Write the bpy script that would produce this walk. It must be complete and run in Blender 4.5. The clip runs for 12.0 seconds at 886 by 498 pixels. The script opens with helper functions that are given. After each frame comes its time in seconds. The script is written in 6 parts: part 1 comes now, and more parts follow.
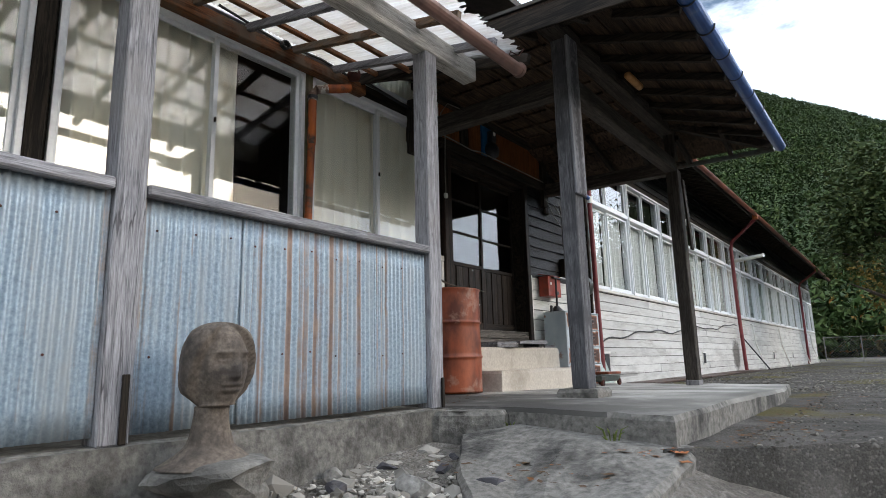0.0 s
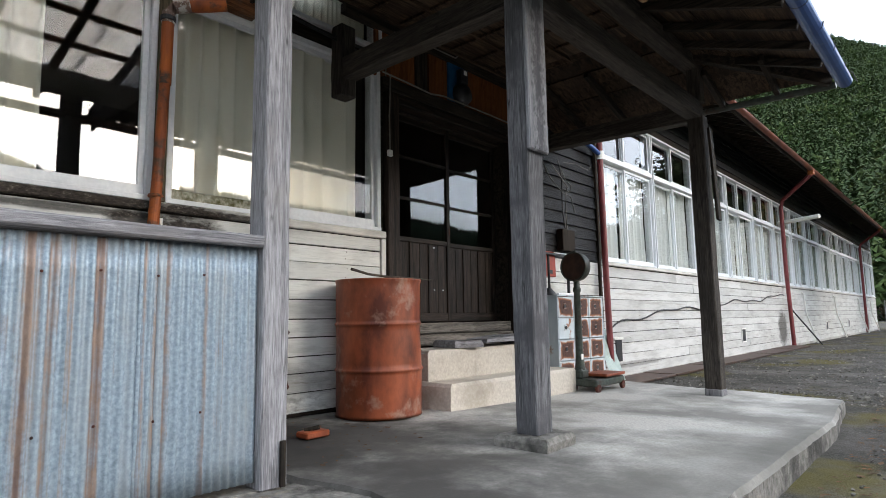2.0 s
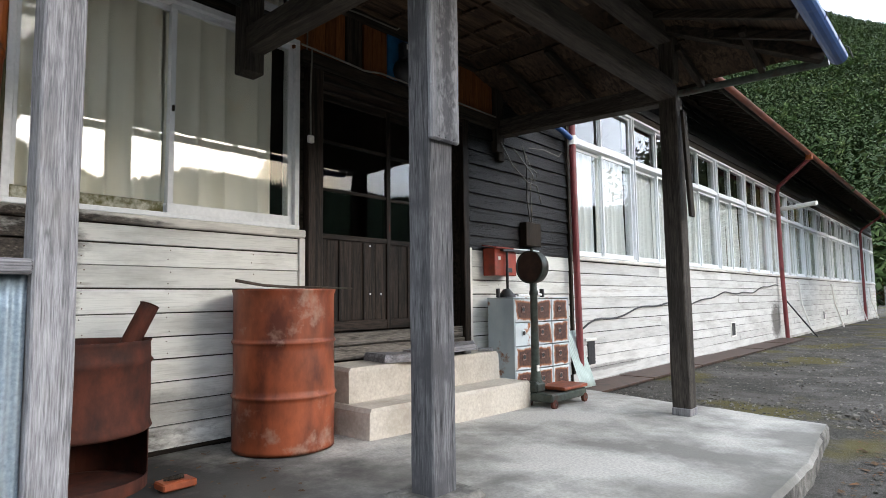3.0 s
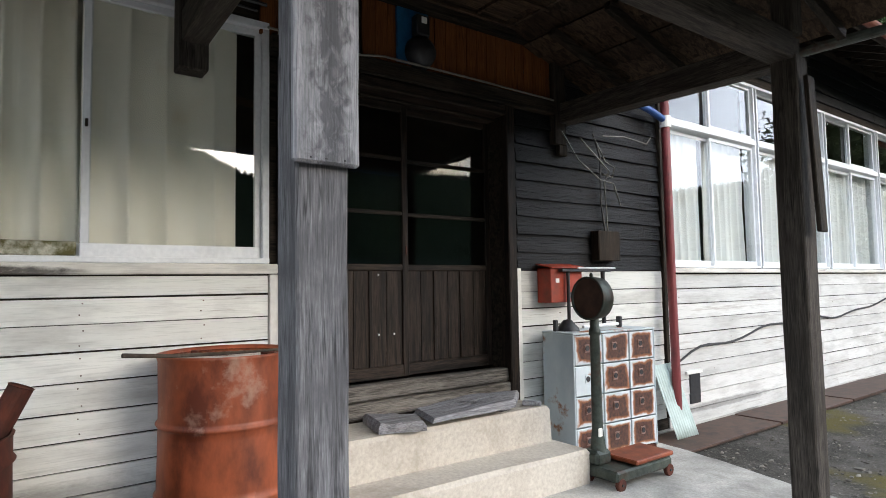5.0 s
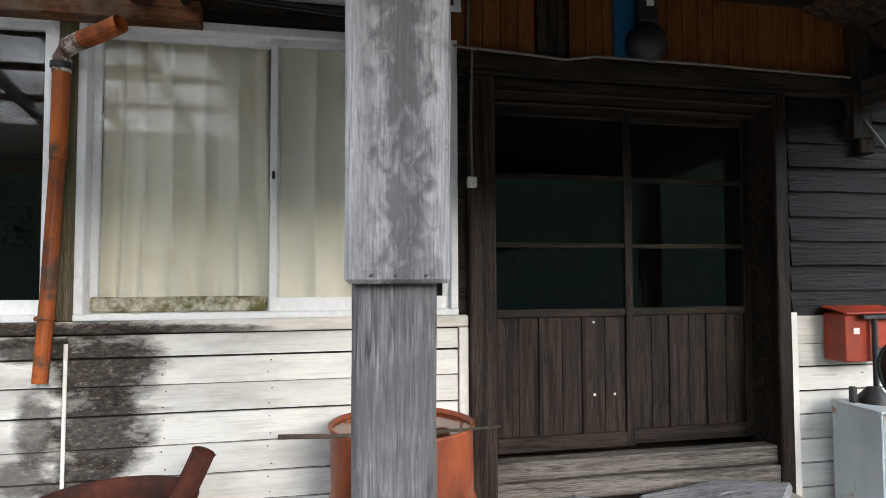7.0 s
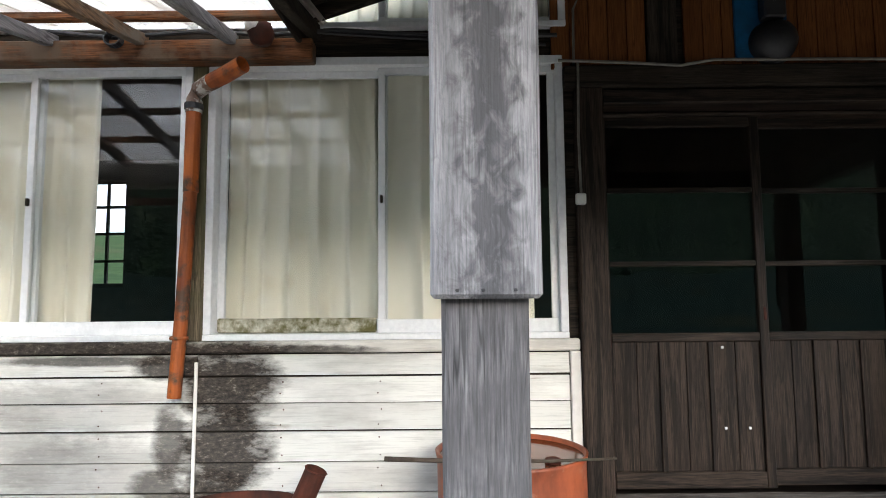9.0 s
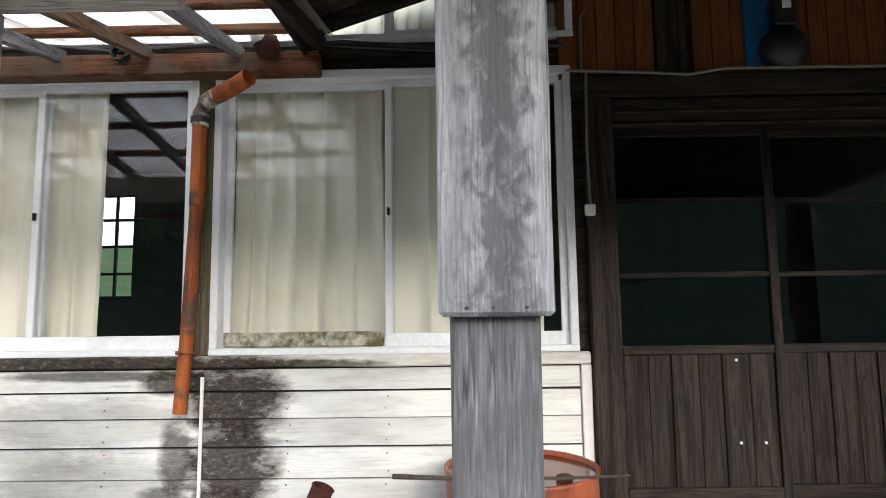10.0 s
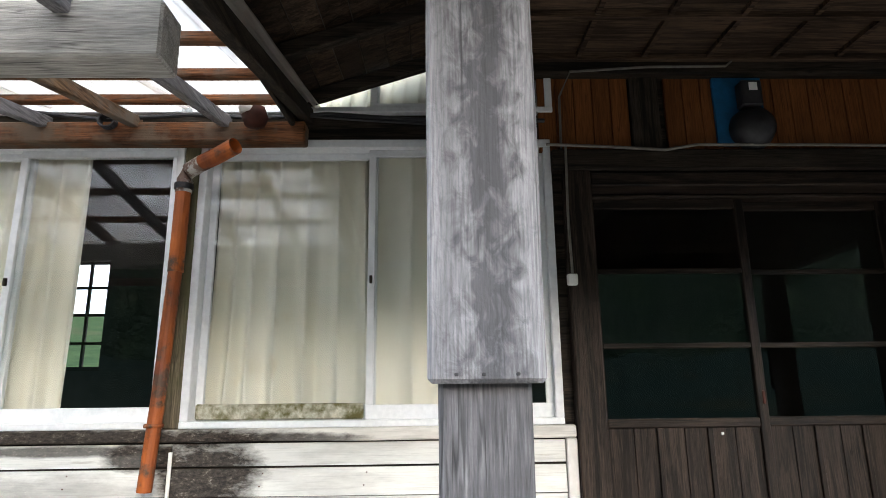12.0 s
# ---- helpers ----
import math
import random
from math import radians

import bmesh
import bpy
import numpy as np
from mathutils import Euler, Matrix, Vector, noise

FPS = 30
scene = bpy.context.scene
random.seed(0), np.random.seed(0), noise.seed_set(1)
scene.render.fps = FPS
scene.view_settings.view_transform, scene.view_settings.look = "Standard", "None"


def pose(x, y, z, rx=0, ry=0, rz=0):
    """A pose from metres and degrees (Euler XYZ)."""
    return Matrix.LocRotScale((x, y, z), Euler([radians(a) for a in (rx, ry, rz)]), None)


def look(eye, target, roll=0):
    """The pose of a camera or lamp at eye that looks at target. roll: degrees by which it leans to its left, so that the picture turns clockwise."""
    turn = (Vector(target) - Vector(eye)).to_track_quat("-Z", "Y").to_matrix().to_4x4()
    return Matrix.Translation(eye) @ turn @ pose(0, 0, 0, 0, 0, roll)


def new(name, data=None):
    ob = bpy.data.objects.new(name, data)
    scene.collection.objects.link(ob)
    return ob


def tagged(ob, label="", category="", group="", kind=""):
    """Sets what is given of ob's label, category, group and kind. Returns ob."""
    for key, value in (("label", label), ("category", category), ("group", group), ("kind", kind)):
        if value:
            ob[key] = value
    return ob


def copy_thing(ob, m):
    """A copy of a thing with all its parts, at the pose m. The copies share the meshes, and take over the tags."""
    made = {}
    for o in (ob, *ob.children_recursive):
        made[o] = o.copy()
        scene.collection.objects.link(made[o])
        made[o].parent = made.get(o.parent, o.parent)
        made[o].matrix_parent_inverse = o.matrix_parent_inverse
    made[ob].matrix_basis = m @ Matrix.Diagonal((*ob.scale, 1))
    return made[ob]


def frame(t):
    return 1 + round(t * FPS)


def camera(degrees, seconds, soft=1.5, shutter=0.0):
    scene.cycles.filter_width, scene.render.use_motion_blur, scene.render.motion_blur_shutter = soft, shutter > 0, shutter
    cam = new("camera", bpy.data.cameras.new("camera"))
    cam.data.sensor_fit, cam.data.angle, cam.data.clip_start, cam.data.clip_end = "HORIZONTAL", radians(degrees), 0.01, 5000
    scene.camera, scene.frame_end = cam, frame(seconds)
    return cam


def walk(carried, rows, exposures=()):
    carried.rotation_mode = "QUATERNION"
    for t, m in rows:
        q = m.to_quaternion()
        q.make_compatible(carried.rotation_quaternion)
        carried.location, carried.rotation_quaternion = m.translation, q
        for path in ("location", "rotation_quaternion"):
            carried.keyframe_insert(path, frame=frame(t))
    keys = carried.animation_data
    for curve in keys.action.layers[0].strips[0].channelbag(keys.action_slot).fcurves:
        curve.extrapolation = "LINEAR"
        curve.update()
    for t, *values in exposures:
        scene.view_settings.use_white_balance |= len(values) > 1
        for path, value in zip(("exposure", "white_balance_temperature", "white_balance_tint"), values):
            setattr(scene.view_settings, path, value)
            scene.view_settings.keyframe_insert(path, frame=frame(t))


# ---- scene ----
cam = camera(73.2, 12.0, 0.9)
PATH = [
    (0, (-0.574, 2.377, 0.249), (-1.768, 3.937, 0.627), -1.44),
    (0.5, (-0.635, 2.728, 0.309), (-1.895, 4.241, 0.659), -1.37),
    (1, (-0.660, 3.120, 0.367), (-1.962, 4.605, 0.684), -1.24),
    (1.5, (-0.701, 3.508, 0.520), (-2.013, 4.994, 0.789), -0.88),
    (2, (-0.758, 3.887, 0.617), (-2.078, 5.371, 0.852), -0.97),
    (2.5, (-0.744, 4.319, 0.753), (-2.073, 5.800, 0.951), -0.70),
    (3, (-0.772, 4.645, 0.813), (-2.101, 6.130, 0.985), -0.77),
    (3.2, (-0.799, 4.786, 0.848), (-2.139, 6.263, 1.006), 0.38),
    (4.8, (-1.002, 5.717, 1.124), (-2.556, 6.969, 1.252), -0.99),
    (5, (-1.034, 5.817, 1.164), (-2.643, 6.998, 1.286), -0.93),
    (5.5, (-1.155, 6.058, 1.247), (-2.884, 7.055, 1.379), -0.87),
    (6, (-1.238, 6.186, 1.366), (-3.082, 6.950, 1.494), -0.62),
    (6.5, (-1.341, 6.258, 1.399), (-3.258, 6.814, 1.526), -0.59),
    (7, (-1.382, 6.329, 1.477), (-3.343, 6.712, 1.564), -0.23),
    (7.5, (-1.411, 6.373, 1.441), (-3.394, 6.604, 1.570), -0.49),
    (7.7, (-1.403, 6.395, 1.462), (-3.393, 6.553, 1.590), -0.51),
    (9.3, (-1.435, 6.379, 1.459), (-3.426, 6.361, 1.638), -0.68),
    (9.5, (-1.437, 6.388, 1.456), (-3.428, 6.362, 1.640), -0.87),
    (10, (-1.459, 6.379, 1.472), (-3.448, 6.350, 1.680), -0.77),
    (10.5, (-1.477, 6.378, 1.488), (-3.459, 6.355, 1.755), -0.52),
    (11, (-1.472, 6.377, 1.479), (-3.440, 6.381, 1.834), -0.67),
    (11.5, (-1.473, 6.376, 1.475), (-3.430, 6.406, 1.885), -0.56),
    (12, (-1.472, 6.363, 1.463), (-3.422, 6.406, 1.905), -0.64),
]
walk(cam, [(t, look(eye, target, roll)) for t, eye, target, roll in PATH],
     exposures=[(0, 0.47), (2, 0.68), (3, 0.87), (5, 0.96), (6.5, 1.26), (7.5, 1.5), (9.5, 1.52), (12, 1.64)])

# ---- light ----
world = bpy.data.worlds.new("sky")
scene.world = world
world.use_nodes = True
wn, wl = world.node_tree.nodes, world.node_tree.links
wn.clear()
sky = wn.new("ShaderNodeTexSky")
sky.sky_type = "NISHITA"
sky.sun_disc = False
sky.sun_elevation = radians(18)
sky.sun_rotation = radians(70)
sky.air_density = 1.0
sky.dust_density = 1.5
wcoord = wn.new("ShaderNodeTexCoord")
wmap = wn.new("ShaderNodeMapping")
wmap.inputs["Scale"].default_value = (1.0, 1.0, 2.6)
wnoise = wn.new("ShaderNodeTexNoise")
wnoise.inputs["Scale"].default_value = 1.7
wnoise.inputs["Detail"].default_value = 8.0
wnoise.inputs["Roughness"].default_value = 0.58
wramp = wn.new("ShaderNodeValToRGB")
wramp.color_ramp.elements[0].position = 0.415
wramp.color_ramp.elements[1].position = 0.555
wmix = wn.new("ShaderNodeMix")
wmix.data_type = "RGBA"
wmix.inputs["B"].default_value = (18.8, 20.8, 23.8, 1)
wbg = wn.new("ShaderNodeBackground")
wbg.inputs["Strength"].default_value = 0.13
wout = wn.new("ShaderNodeOutputWorld")
wl.new(wcoord.outputs["Generated"], wmap.inputs["Vector"])
wl.new(wmap.outputs["Vector"], wnoise.inputs["Vector"])
wl.new(wnoise.outputs["Fac"], wramp.inputs["Fac"])
wl.new(wramp.outputs["Color"], wmix.inputs["Factor"])
wl.new(sky.outputs["Color"], wmix.inputs["A"])
wl.new(wmix.outputs["Result"], wbg.inputs["Color"])
wl.new(wbg.outputs["Background"], wout.inputs["Surface"])

sun = new("sun", bpy.data.lights.new("sun", "SUN"))
sun.data.energy = 0.85
sun.data.angle = radians(24)
sun.data.color = (1.0, 0.985, 0.965)
sun.matrix_basis = look((30, 11, 10.4), (0, 0, 0))


# ---- materials ----
def srgb(h):
    """Linear colour from a hex string."""
    v = [int(h[i:i + 2], 16) / 255 for i in (0, 2, 4)]
    return tuple((c / 12.92 if c <= 0.04045 else ((c + 0.055) / 1.055) ** 2.4) for c in v) + (1,)


def nodes_of(name):
    m = bpy.data.materials.new(name)
    m.use_nodes = True
    nt = m.node_tree
    b = nt.nodes["Principled BSDF"]
    return m, nt, b


def nd(nt, kind, **inputs):
    n = nt.nodes.new(kind)
    for k, v in inputs.items():
        n.inputs[k].default_value = v
    return n


def vec(nt, scale, jitter=True):
    """Object coordinates, scaled, shifted by each object's random number."""
    c = nd(nt, "ShaderNodeTexCoord")
    mp = nd(nt, "ShaderNodeMapping")
    mp.inputs["Scale"].default_value = scale
    nt.links.new(c.outputs["Object"], mp.inputs["Vector"])
    if not jitter:
        return mp.outputs["Vector"]
    oi = nd(nt, "ShaderNodeObjectInfo")
    mu = nd(nt, "ShaderNodeMath")
    mu.operation = "MULTIPLY"
    mu.inputs[1].default_value = 37.0
    nt.links.new(oi.outputs["Random"], mu.inputs[0])
    ad = nd(nt, "ShaderNodeVectorMath")
    ad.operation = "ADD"
    nt.links.new(mp.outputs["Vector"], ad.inputs[0])
    nt.links.new(mu.outputs[0], ad.inputs[1])
    return ad.outputs["Vector"]


def ramp(nt, fac, stops):
    r = nd(nt, "ShaderNodeValToRGB")
    e = r.color_ramp.elements
    while len(e) < len(stops):
        e.new(0.5)
    for el, (p, c) in zip(e, stops):
        el.position, el.color = p, c
    nt.links.new(fac, r.inputs["Fac"])
    return r.outputs["Color"]


def mixc(nt, fac, a, b, mode="MIX"):
    m = nd(nt, "ShaderNodeMix")
    m.data_type, m.blend_type = "RGBA", mode
    for sock, v in ((m.inputs["Factor"], fac), (m.inputs["A"], a), (m.inputs["B"], b)):
        if isinstance(v, (float, int, tuple)):
            sock.default_value = v
        else:
            nt.links.new(v, sock)
    return m.outputs["Result"]


def noisy(nt, v, scale, detail=5.0, rough=0.55, dist=0.0):
    n = nd(nt, "ShaderNodeTexNoise", Scale=scale, Detail=detail, Roughness=rough, Distortion=dist)
    nt.links.new(v, n.inputs["Vector"])
    return n.outputs["Fac"]


def bump(nt, b, h, strength, dist=0.004):
    bp = nd(nt, "ShaderNodeBump", Strength=strength, Distance=dist)
    nt.links.new(h, bp.inputs["Height"])
    nt.links.new(bp.outputs["Normal"], b.inputs["Normal"])


W1, K1 = (1, 1, 1, 1), (0, 0, 0, 1)


def surface(name, c1, c2, c3=None, rough=0.7, metal=0.0, scale=(1, 1, 1), grain=20.0, blot=2.0, cover=(0.5, 0.7),
            depth=0.3, step=0.004, vary=0.12, jitter=True, blot_rough=None, gap=(0.3, 0.7), streak=None):
    """A worn surface: grain between two colours, blots of a third, relief by the grain, tone varied from object to object."""
    m, nt, b = nodes_of(name)
    v = vec(nt, scale, jitter)
    g = noisy(nt, v, grain, 6.0, 0.62)
    col = ramp(nt, g, [(gap[0], c1), (gap[1], c2)])
    v2 = vec(nt, (1, 1, 1), jitter)
    if streak:
        wide = noisy(nt, v, grain * 0.16, 5.0, 0.6, 0.6)
        col = mixc(nt, ramp(nt, wide, [(0.40, (streak,) * 3 + (1,)), (0.52, K1)]), col, tuple(q * 0.45 for q in c1[:3]) + (1,))
        col = mixc(nt, ramp(nt, wide, [(0.55, K1), (0.72, (streak * 0.7,) * 3 + (1,))]), col, tuple(min(1, q * 1.25) for q in c2[:3]) + (1,))
    if streak:
        line = noisy(nt, v, grain * 0.11, 3.0, 0.5, 0.25)
        crack = ramp(nt, line, [(0.478, K1), (0.497, (0.75,) * 3 + (1,)), (0.503, (0.75,) * 3 + (1,)), (0.522, K1)])
        some = ramp(nt, noisy(nt, v2, 6.0, 3.0), [(0.42, K1), (0.58, W1)])
        col = mixc(nt, mixc(nt, 1.0, crack, some, "MULTIPLY"), col, tuple(q * 0.3 for q in c1[:3]) + (1,))
    if c3:
        mask = ramp(nt, noisy(nt, v2, blot, 7.0, 0.62), [(cover[0], K1), (cover[1], W1)])
        col = mixc(nt, mask, col, c3)
        if blot_rough is not None:
            mr = nd(nt, "ShaderNodeMapRange")
            mr.inputs["To Min"].default_value, mr.inputs["To Max"].default_value = rough, blot_rough
            nt.links.new(mask, mr.inputs["Value"])
            nt.links.new(mr.outputs["Result"], b.inputs["Roughness"])
    if blot_rough is None:
        b.inputs["Roughness"].default_value = rough
    oi = nd(nt, "ShaderNodeObjectInfo")
    mr = nd(nt, "ShaderNodeMapRange")
    mr.inputs["To Min"].default_value, mr.inputs["To Max"].default_value = 1 - vary, 1 + vary
    nt.links.new(oi.outputs["Random"], mr.inputs["Value"])
    hs = nd(nt, "ShaderNodeHueSaturation")
    nt.links.new(mr.outputs["Result"], hs.inputs["Value"])
    nt.links.new(col, hs.inputs["Color"])
    nt.links.new(hs.outputs["Color"], b.inputs["Base Color"])
    b.inputs["Metallic"].default_value = metal
    if depth:
        bump(nt, b, g, depth, step)
    return m


def wood(name, c1, c2, c3, axis, rough=0.8, grain=9.0, depth=0.5, vary=0.15, cover=(0.5, 0.75), blot=3.0, step=0.003, streak=0.8, gloss=0.18, along=1.3):
    """Wood whose grain runs along one axis."""
    s = [24.0, 24.0, 24.0]
    s["xyz".index(axis)] = along
    m = surface(name, c1, c2, c3, rough, 0.0, tuple(s), grain, blot, cover, depth, step, vary, streak=streak)
    m.node_tree.nodes["Principled BSDF"].inputs["Specular IOR Level"].default_value = gloss
    return m


GREY = [srgb("5e5c5f"), srgb("a5a3a5"), srgb("868280")]
grey_z = wood("weathered_grey_wood", *GREY, "z", depth=0.7, streak=0.35)
grey_dark = wood("dark_grey_post_wood", srgb("3b3a3c"), srgb("787779"), srgb("4a494b"), "z", depth=0.9, grain=9.0, streak=0.35, along=1.4, blot=4.0, cover=(0.46, 0.64))
sill_grey = wood("dark_grey_step_wood", srgb("38342f"), srgb("837d76"), srgb("544e48"), "y", depth=0.9, grain=8.0, streak=0.5)
grey_y = wood("weathered_grey_wood_long", *GREY, "y", depth=0.7, streak=0.35)
# Grey wood made paler: sky light on the head beam, put into its colour.
lit_beam_y = wood("sky_lit_beam_wood", srgb("87847f"), srgb("cfcbc3"), srgb("a8a197"), "y", depth=0.7, streak=0.35)
mossy_z = wood("mossy_brown_post_wood", srgb("3f382c"), srgb("8c806a"), srgb("5d5a42"), "z", depth=0.8, streak=0.5, cover=(0.45, 0.6))
grey_x = wood("weathered_grey_wood_cross", *GREY, "x", depth=0.7, streak=0.35)


def carved_board():
    """Grey board whose late wood stands out in wavy figures around knots."""
    m, nt, b = nodes_of("figured_grey_board")
    v = vec(nt, (6.0, 6.0, 2.6), False)
    wv = nd(nt, "ShaderNodeTexWave", Scale=0.55, Distortion=7.5, Detail=3.0)
    wv.inputs["Detail Scale"].default_value = 1.1
    wv.bands_direction = "Y"
    nt.links.new(v, wv.inputs["Vector"])
    g = noisy(nt, vec(nt, (24, 24, 1.2), False), 9.0, 6.0, 0.65)
    col = ramp(nt, wv.outputs["Fac"], [(0.1, srgb("7b7b7e")), (0.5, srgb("868689")), (0.9, srgb("8f8f92"))])
    col = mixc(nt, ramp(nt, g, [(0.38, (0.65,) * 3 + (1,)), (0.58, K1)]), col, srgb("5c5b5e"))
    co = nd(nt, "ShaderNodeTexCoord")
    sp = nd(nt, "ShaderNodeSeparateXYZ")
    nt.links.new(co.outputs["Object"], sp.inputs[0])
    off = nd(nt, "ShaderNodeMath")
    off.operation = "SUBTRACT"
    off.inputs[1].default_value = 6.452
    nt.links.new(sp.outputs["Y"], off.inputs[0])
    ab = nd(nt, "ShaderNodeMath")
    ab.operation = "ABSOLUTE"
    nt.links.new(off.outputs[0], ab.inputs[0])
    dk = noisy(nt, vec(nt, (1, 1.0, 0.6), False), 38.0, 4.0, 0.58, 0.5)
    bd = nd(nt, "ShaderNodeMath")
    bd.operation = "MULTIPLY_ADD"
    bd.inputs[1].default_value = -5.0
    nt.links.new(ab.outputs[0], bd.inputs[0])
    nt.links.new(dk, bd.inputs[2])
    fig = ramp(nt, bd.outputs[0], [(0.16, K1), (0.44, (0.78,) * 3 + (1,))])
    col = mixc(nt, fig, col, srgb("3e3e41"))
    crk = noisy(nt, vec(nt, (1, 26, 0.7), False), 3.0, 5.0, 0.6)
    col = mixc(nt, ramp(nt, crk, [(0.30, (0.8,) * 3 + (1,)), (0.40, K1)]), col, srgb("3a393b"))
    nt.links.new(col, b.inputs["Base Color"])
    b.inputs["Roughness"].default_value = 0.85
    b.inputs["Specular IOR Level"].default_value = 0.2
    bump(nt, b, dk, 0.8, 0.008)
    return m


carved = carved_board()
DARK = [srgb("1d1916"), srgb("40382f"), srgb("29211a")]
dark_z = wood("dark_wood", *DARK, "z")
dark_y = wood("dark_wood_long", *DARK, "y")
dark_x = wood("dark_wood_cross", *DARK, "x")
BRN = [srgb("15100d"), srgb("40352d"), srgb("221a15")]
brown_z = wood("brown_door_wood", *BRN, "z", rough=0.6)
brown_y = wood("brown_door_wood_long", *BRN, "y", rough=0.6)
charred = wood("charred_siding_wood", srgb("060607"), srgb("1d1c1f"), srgb("0c0b0d"), "y", rough=0.42, depth=1.0, grain=2.6, step=0.016, gloss=0.24)
frame_y = wood("porch_beam_wood", srgb("25211e"), srgb("5b544d"), srgb("38322c"), "y", streak=0.5)
frame_x = wood("porch_beam_wood_cross", srgb("25211e"), srgb("5b544d"), srgb("38322c"), "x", streak=0.5)
frame_z = wood("porch_beam_wood_upright", srgb("25211e"), srgb("5b544d"), srgb("38322c"), "z", streak=0.5)
orange_y = wood("reddish_timber", srgb("42291a"), srgb("96613c"), srgb("6b5a4b"), "y", rough=0.75, cover=(0.44, 0.6), blot=5.0, streak=0.6)
orange_x = wood("reddish_timber_cross", srgb("453427"), srgb("85694f"), srgb("6a6157"), "x", rough=0.75, cover=(0.44, 0.6), blot=5.0, streak=0.6)
ply = wood("orange_brown_boarding", srgb("5a3218"), srgb("85522b"), srgb("6a4022"), "z", rough=0.7, depth=0.2, streak=0.35)
soffit = wood("soffit_boards", srgb("221a15"), srgb("574637"), srgb("352a21"), "y", depth=0.6, vary=0.35)


def painted(name, paint, under, mould, level, stains=()):
    """Old paint on boards that run along y: worn to the wood in streaks, with mould patches of their own place and shape."""
    m, nt, b = nodes_of(name)
    v = vec(nt, (7, 0.5, 7))
    g = noisy(nt, v, 8.0, 7.0, 0.65)
    v2 = vec(nt, (1, 0.16, 5.0))
    big = noisy(nt, v2, 3.2, 8.0, 0.66)
    su = nd(nt, "ShaderNodeMath")
    su.operation = "ADD"
    sc = nd(nt, "ShaderNodeMath")
    sc.operation = "MULTIPLY"
    sc.inputs[1].default_value = 0.55
    nt.links.new(g, sc.inputs[0])
    nt.links.new(big, su.inputs[0])
    nt.links.new(sc.outputs[0], su.inputs[1])
    mask = ramp(nt, su.outputs[0], [(level, K1), (level + 0.12, W1)])
    tone = mixc(nt, g, paint, tuple(c * 0.93 for c in paint[:3]) + (1,))
    col = mixc(nt, mask, tone, ramp(nt, g, [(0.3, under), (0.7, tuple(min(1, c * 2.2) for c in under[:3]) + (1,))]))
    fine = noisy(nt, vec(nt, (30, 0.9, 30)), 5.0, 6.0, 0.7, 0.4)
    col = mixc(nt, ramp(nt, fine, [(0.34, (0.6,) * 3 + (1,)), (0.49, K1)]), col, tuple(q * 0.62 for q in paint[:3]) + (1,))
    wash = noisy(nt, vec(nt, (1, 0.7, 3)), 2.4, 6.0, 0.65)
    col = mixc(nt, ramp(nt, wash, [(0.47, K1), (0.68, (0.62,) * 3 + (1,))]), col, mixc(nt, g, under, tuple(q * 0.75 for q in paint[:3]) + (1,)))
    kv = nd(nt, "ShaderNodeTexVoronoi", Scale=5.5)
    nt.links.new(vec(nt, (1.6, 0.6, 1.6)), kv.inputs["Vector"])
    knot = ramp(nt, kv.outputs["Distance"], [(0.02, (0.85,) * 3 + (1,)), (0.05, K1)])
    col = mixc(nt, knot, col, srgb("5a4c3c"))
    c = nd(nt, "ShaderNodeTexCoord")
    for (cy, cz, ry, rz, amount) in stains:
        sp = nd(nt, "ShaderNodeSeparateXYZ")
        nt.links.new(c.outputs["Object"], sp.inputs[0])
        terms = []
        for sock, cen, rad in (("Y", cy, ry * 1.414), ("Z", cz, rz * 1.414)):
            a = nd(nt, "ShaderNodeMath")
            a.operation = "SUBTRACT"
            a.inputs[1].default_value = cen
            nt.links.new(sp.outputs[sock], a.inputs[0])
            d = nd(nt, "ShaderNodeMath")
            d.operation = "DIVIDE"
            d.inputs[1].default_value = rad
            nt.links.new(a.outputs[0], d.inputs[0])
            q = nd(nt, "ShaderNodeMath")
            q.operation = "POWER"
            q.inputs[1].default_value = 2.0
            ab = nd(nt, "ShaderNodeMath")
            ab.operation = "ABSOLUTE"
            nt.links.new(d.outputs[0], ab.inputs[0])
            nt.links.new(ab.outputs[0], q.inputs[0])
            terms.append(q.outputs[0])
        s2 = nd(nt, "ShaderNodeMath")
        s2.operation = "ADD"
        nt.links.new(terms[0], s2.inputs[0])
        nt.links.new(terms[1], s2.inputs[1])
        s3 = nd(nt, "ShaderNodeMath")
        s3.operation = "MULTIPLY_ADD"
        s3.inputs[1].default_value = 0.7
        nt.links.new(noisy(nt, vec(nt, (3, 1.2, 3)), 5.0, 6.0, 0.7), s3.inputs[0])
        nt.links.new(s2.outputs[0], s3.inputs[2])
        k = ramp(nt, s3.outputs[0], [(0.50, (amount,) * 3 + (1,)), (0.76, K1)])
        spots = ramp(nt, noisy(nt, vec(nt, (1, 0.5, 1)), 70.0, 6.0, 0.75), [(0.40, mould), (0.58, srgb("453d36")), (0.72, srgb("8f8a82"))])
        col = mixc(nt, k, col, spots)
    oi = nd(nt, "ShaderNodeObjectInfo")
    mr = nd(nt, "ShaderNodeMapRange")
    mr.inputs["To Min"].default_value, mr.inputs["To Max"].default_value = 0.88, 1.06
    nt.links.new(oi.outputs["Random"], mr.inputs["Value"])
    hs = nd(nt, "ShaderNodeHueSaturation")
    nt.links.new(mr.outputs["Result"], hs.inputs["Value"])
    nt.links.new(col, hs.inputs["Color"])
    nt.links.new(hs.outputs["Color"], b.inputs["Base Color"])
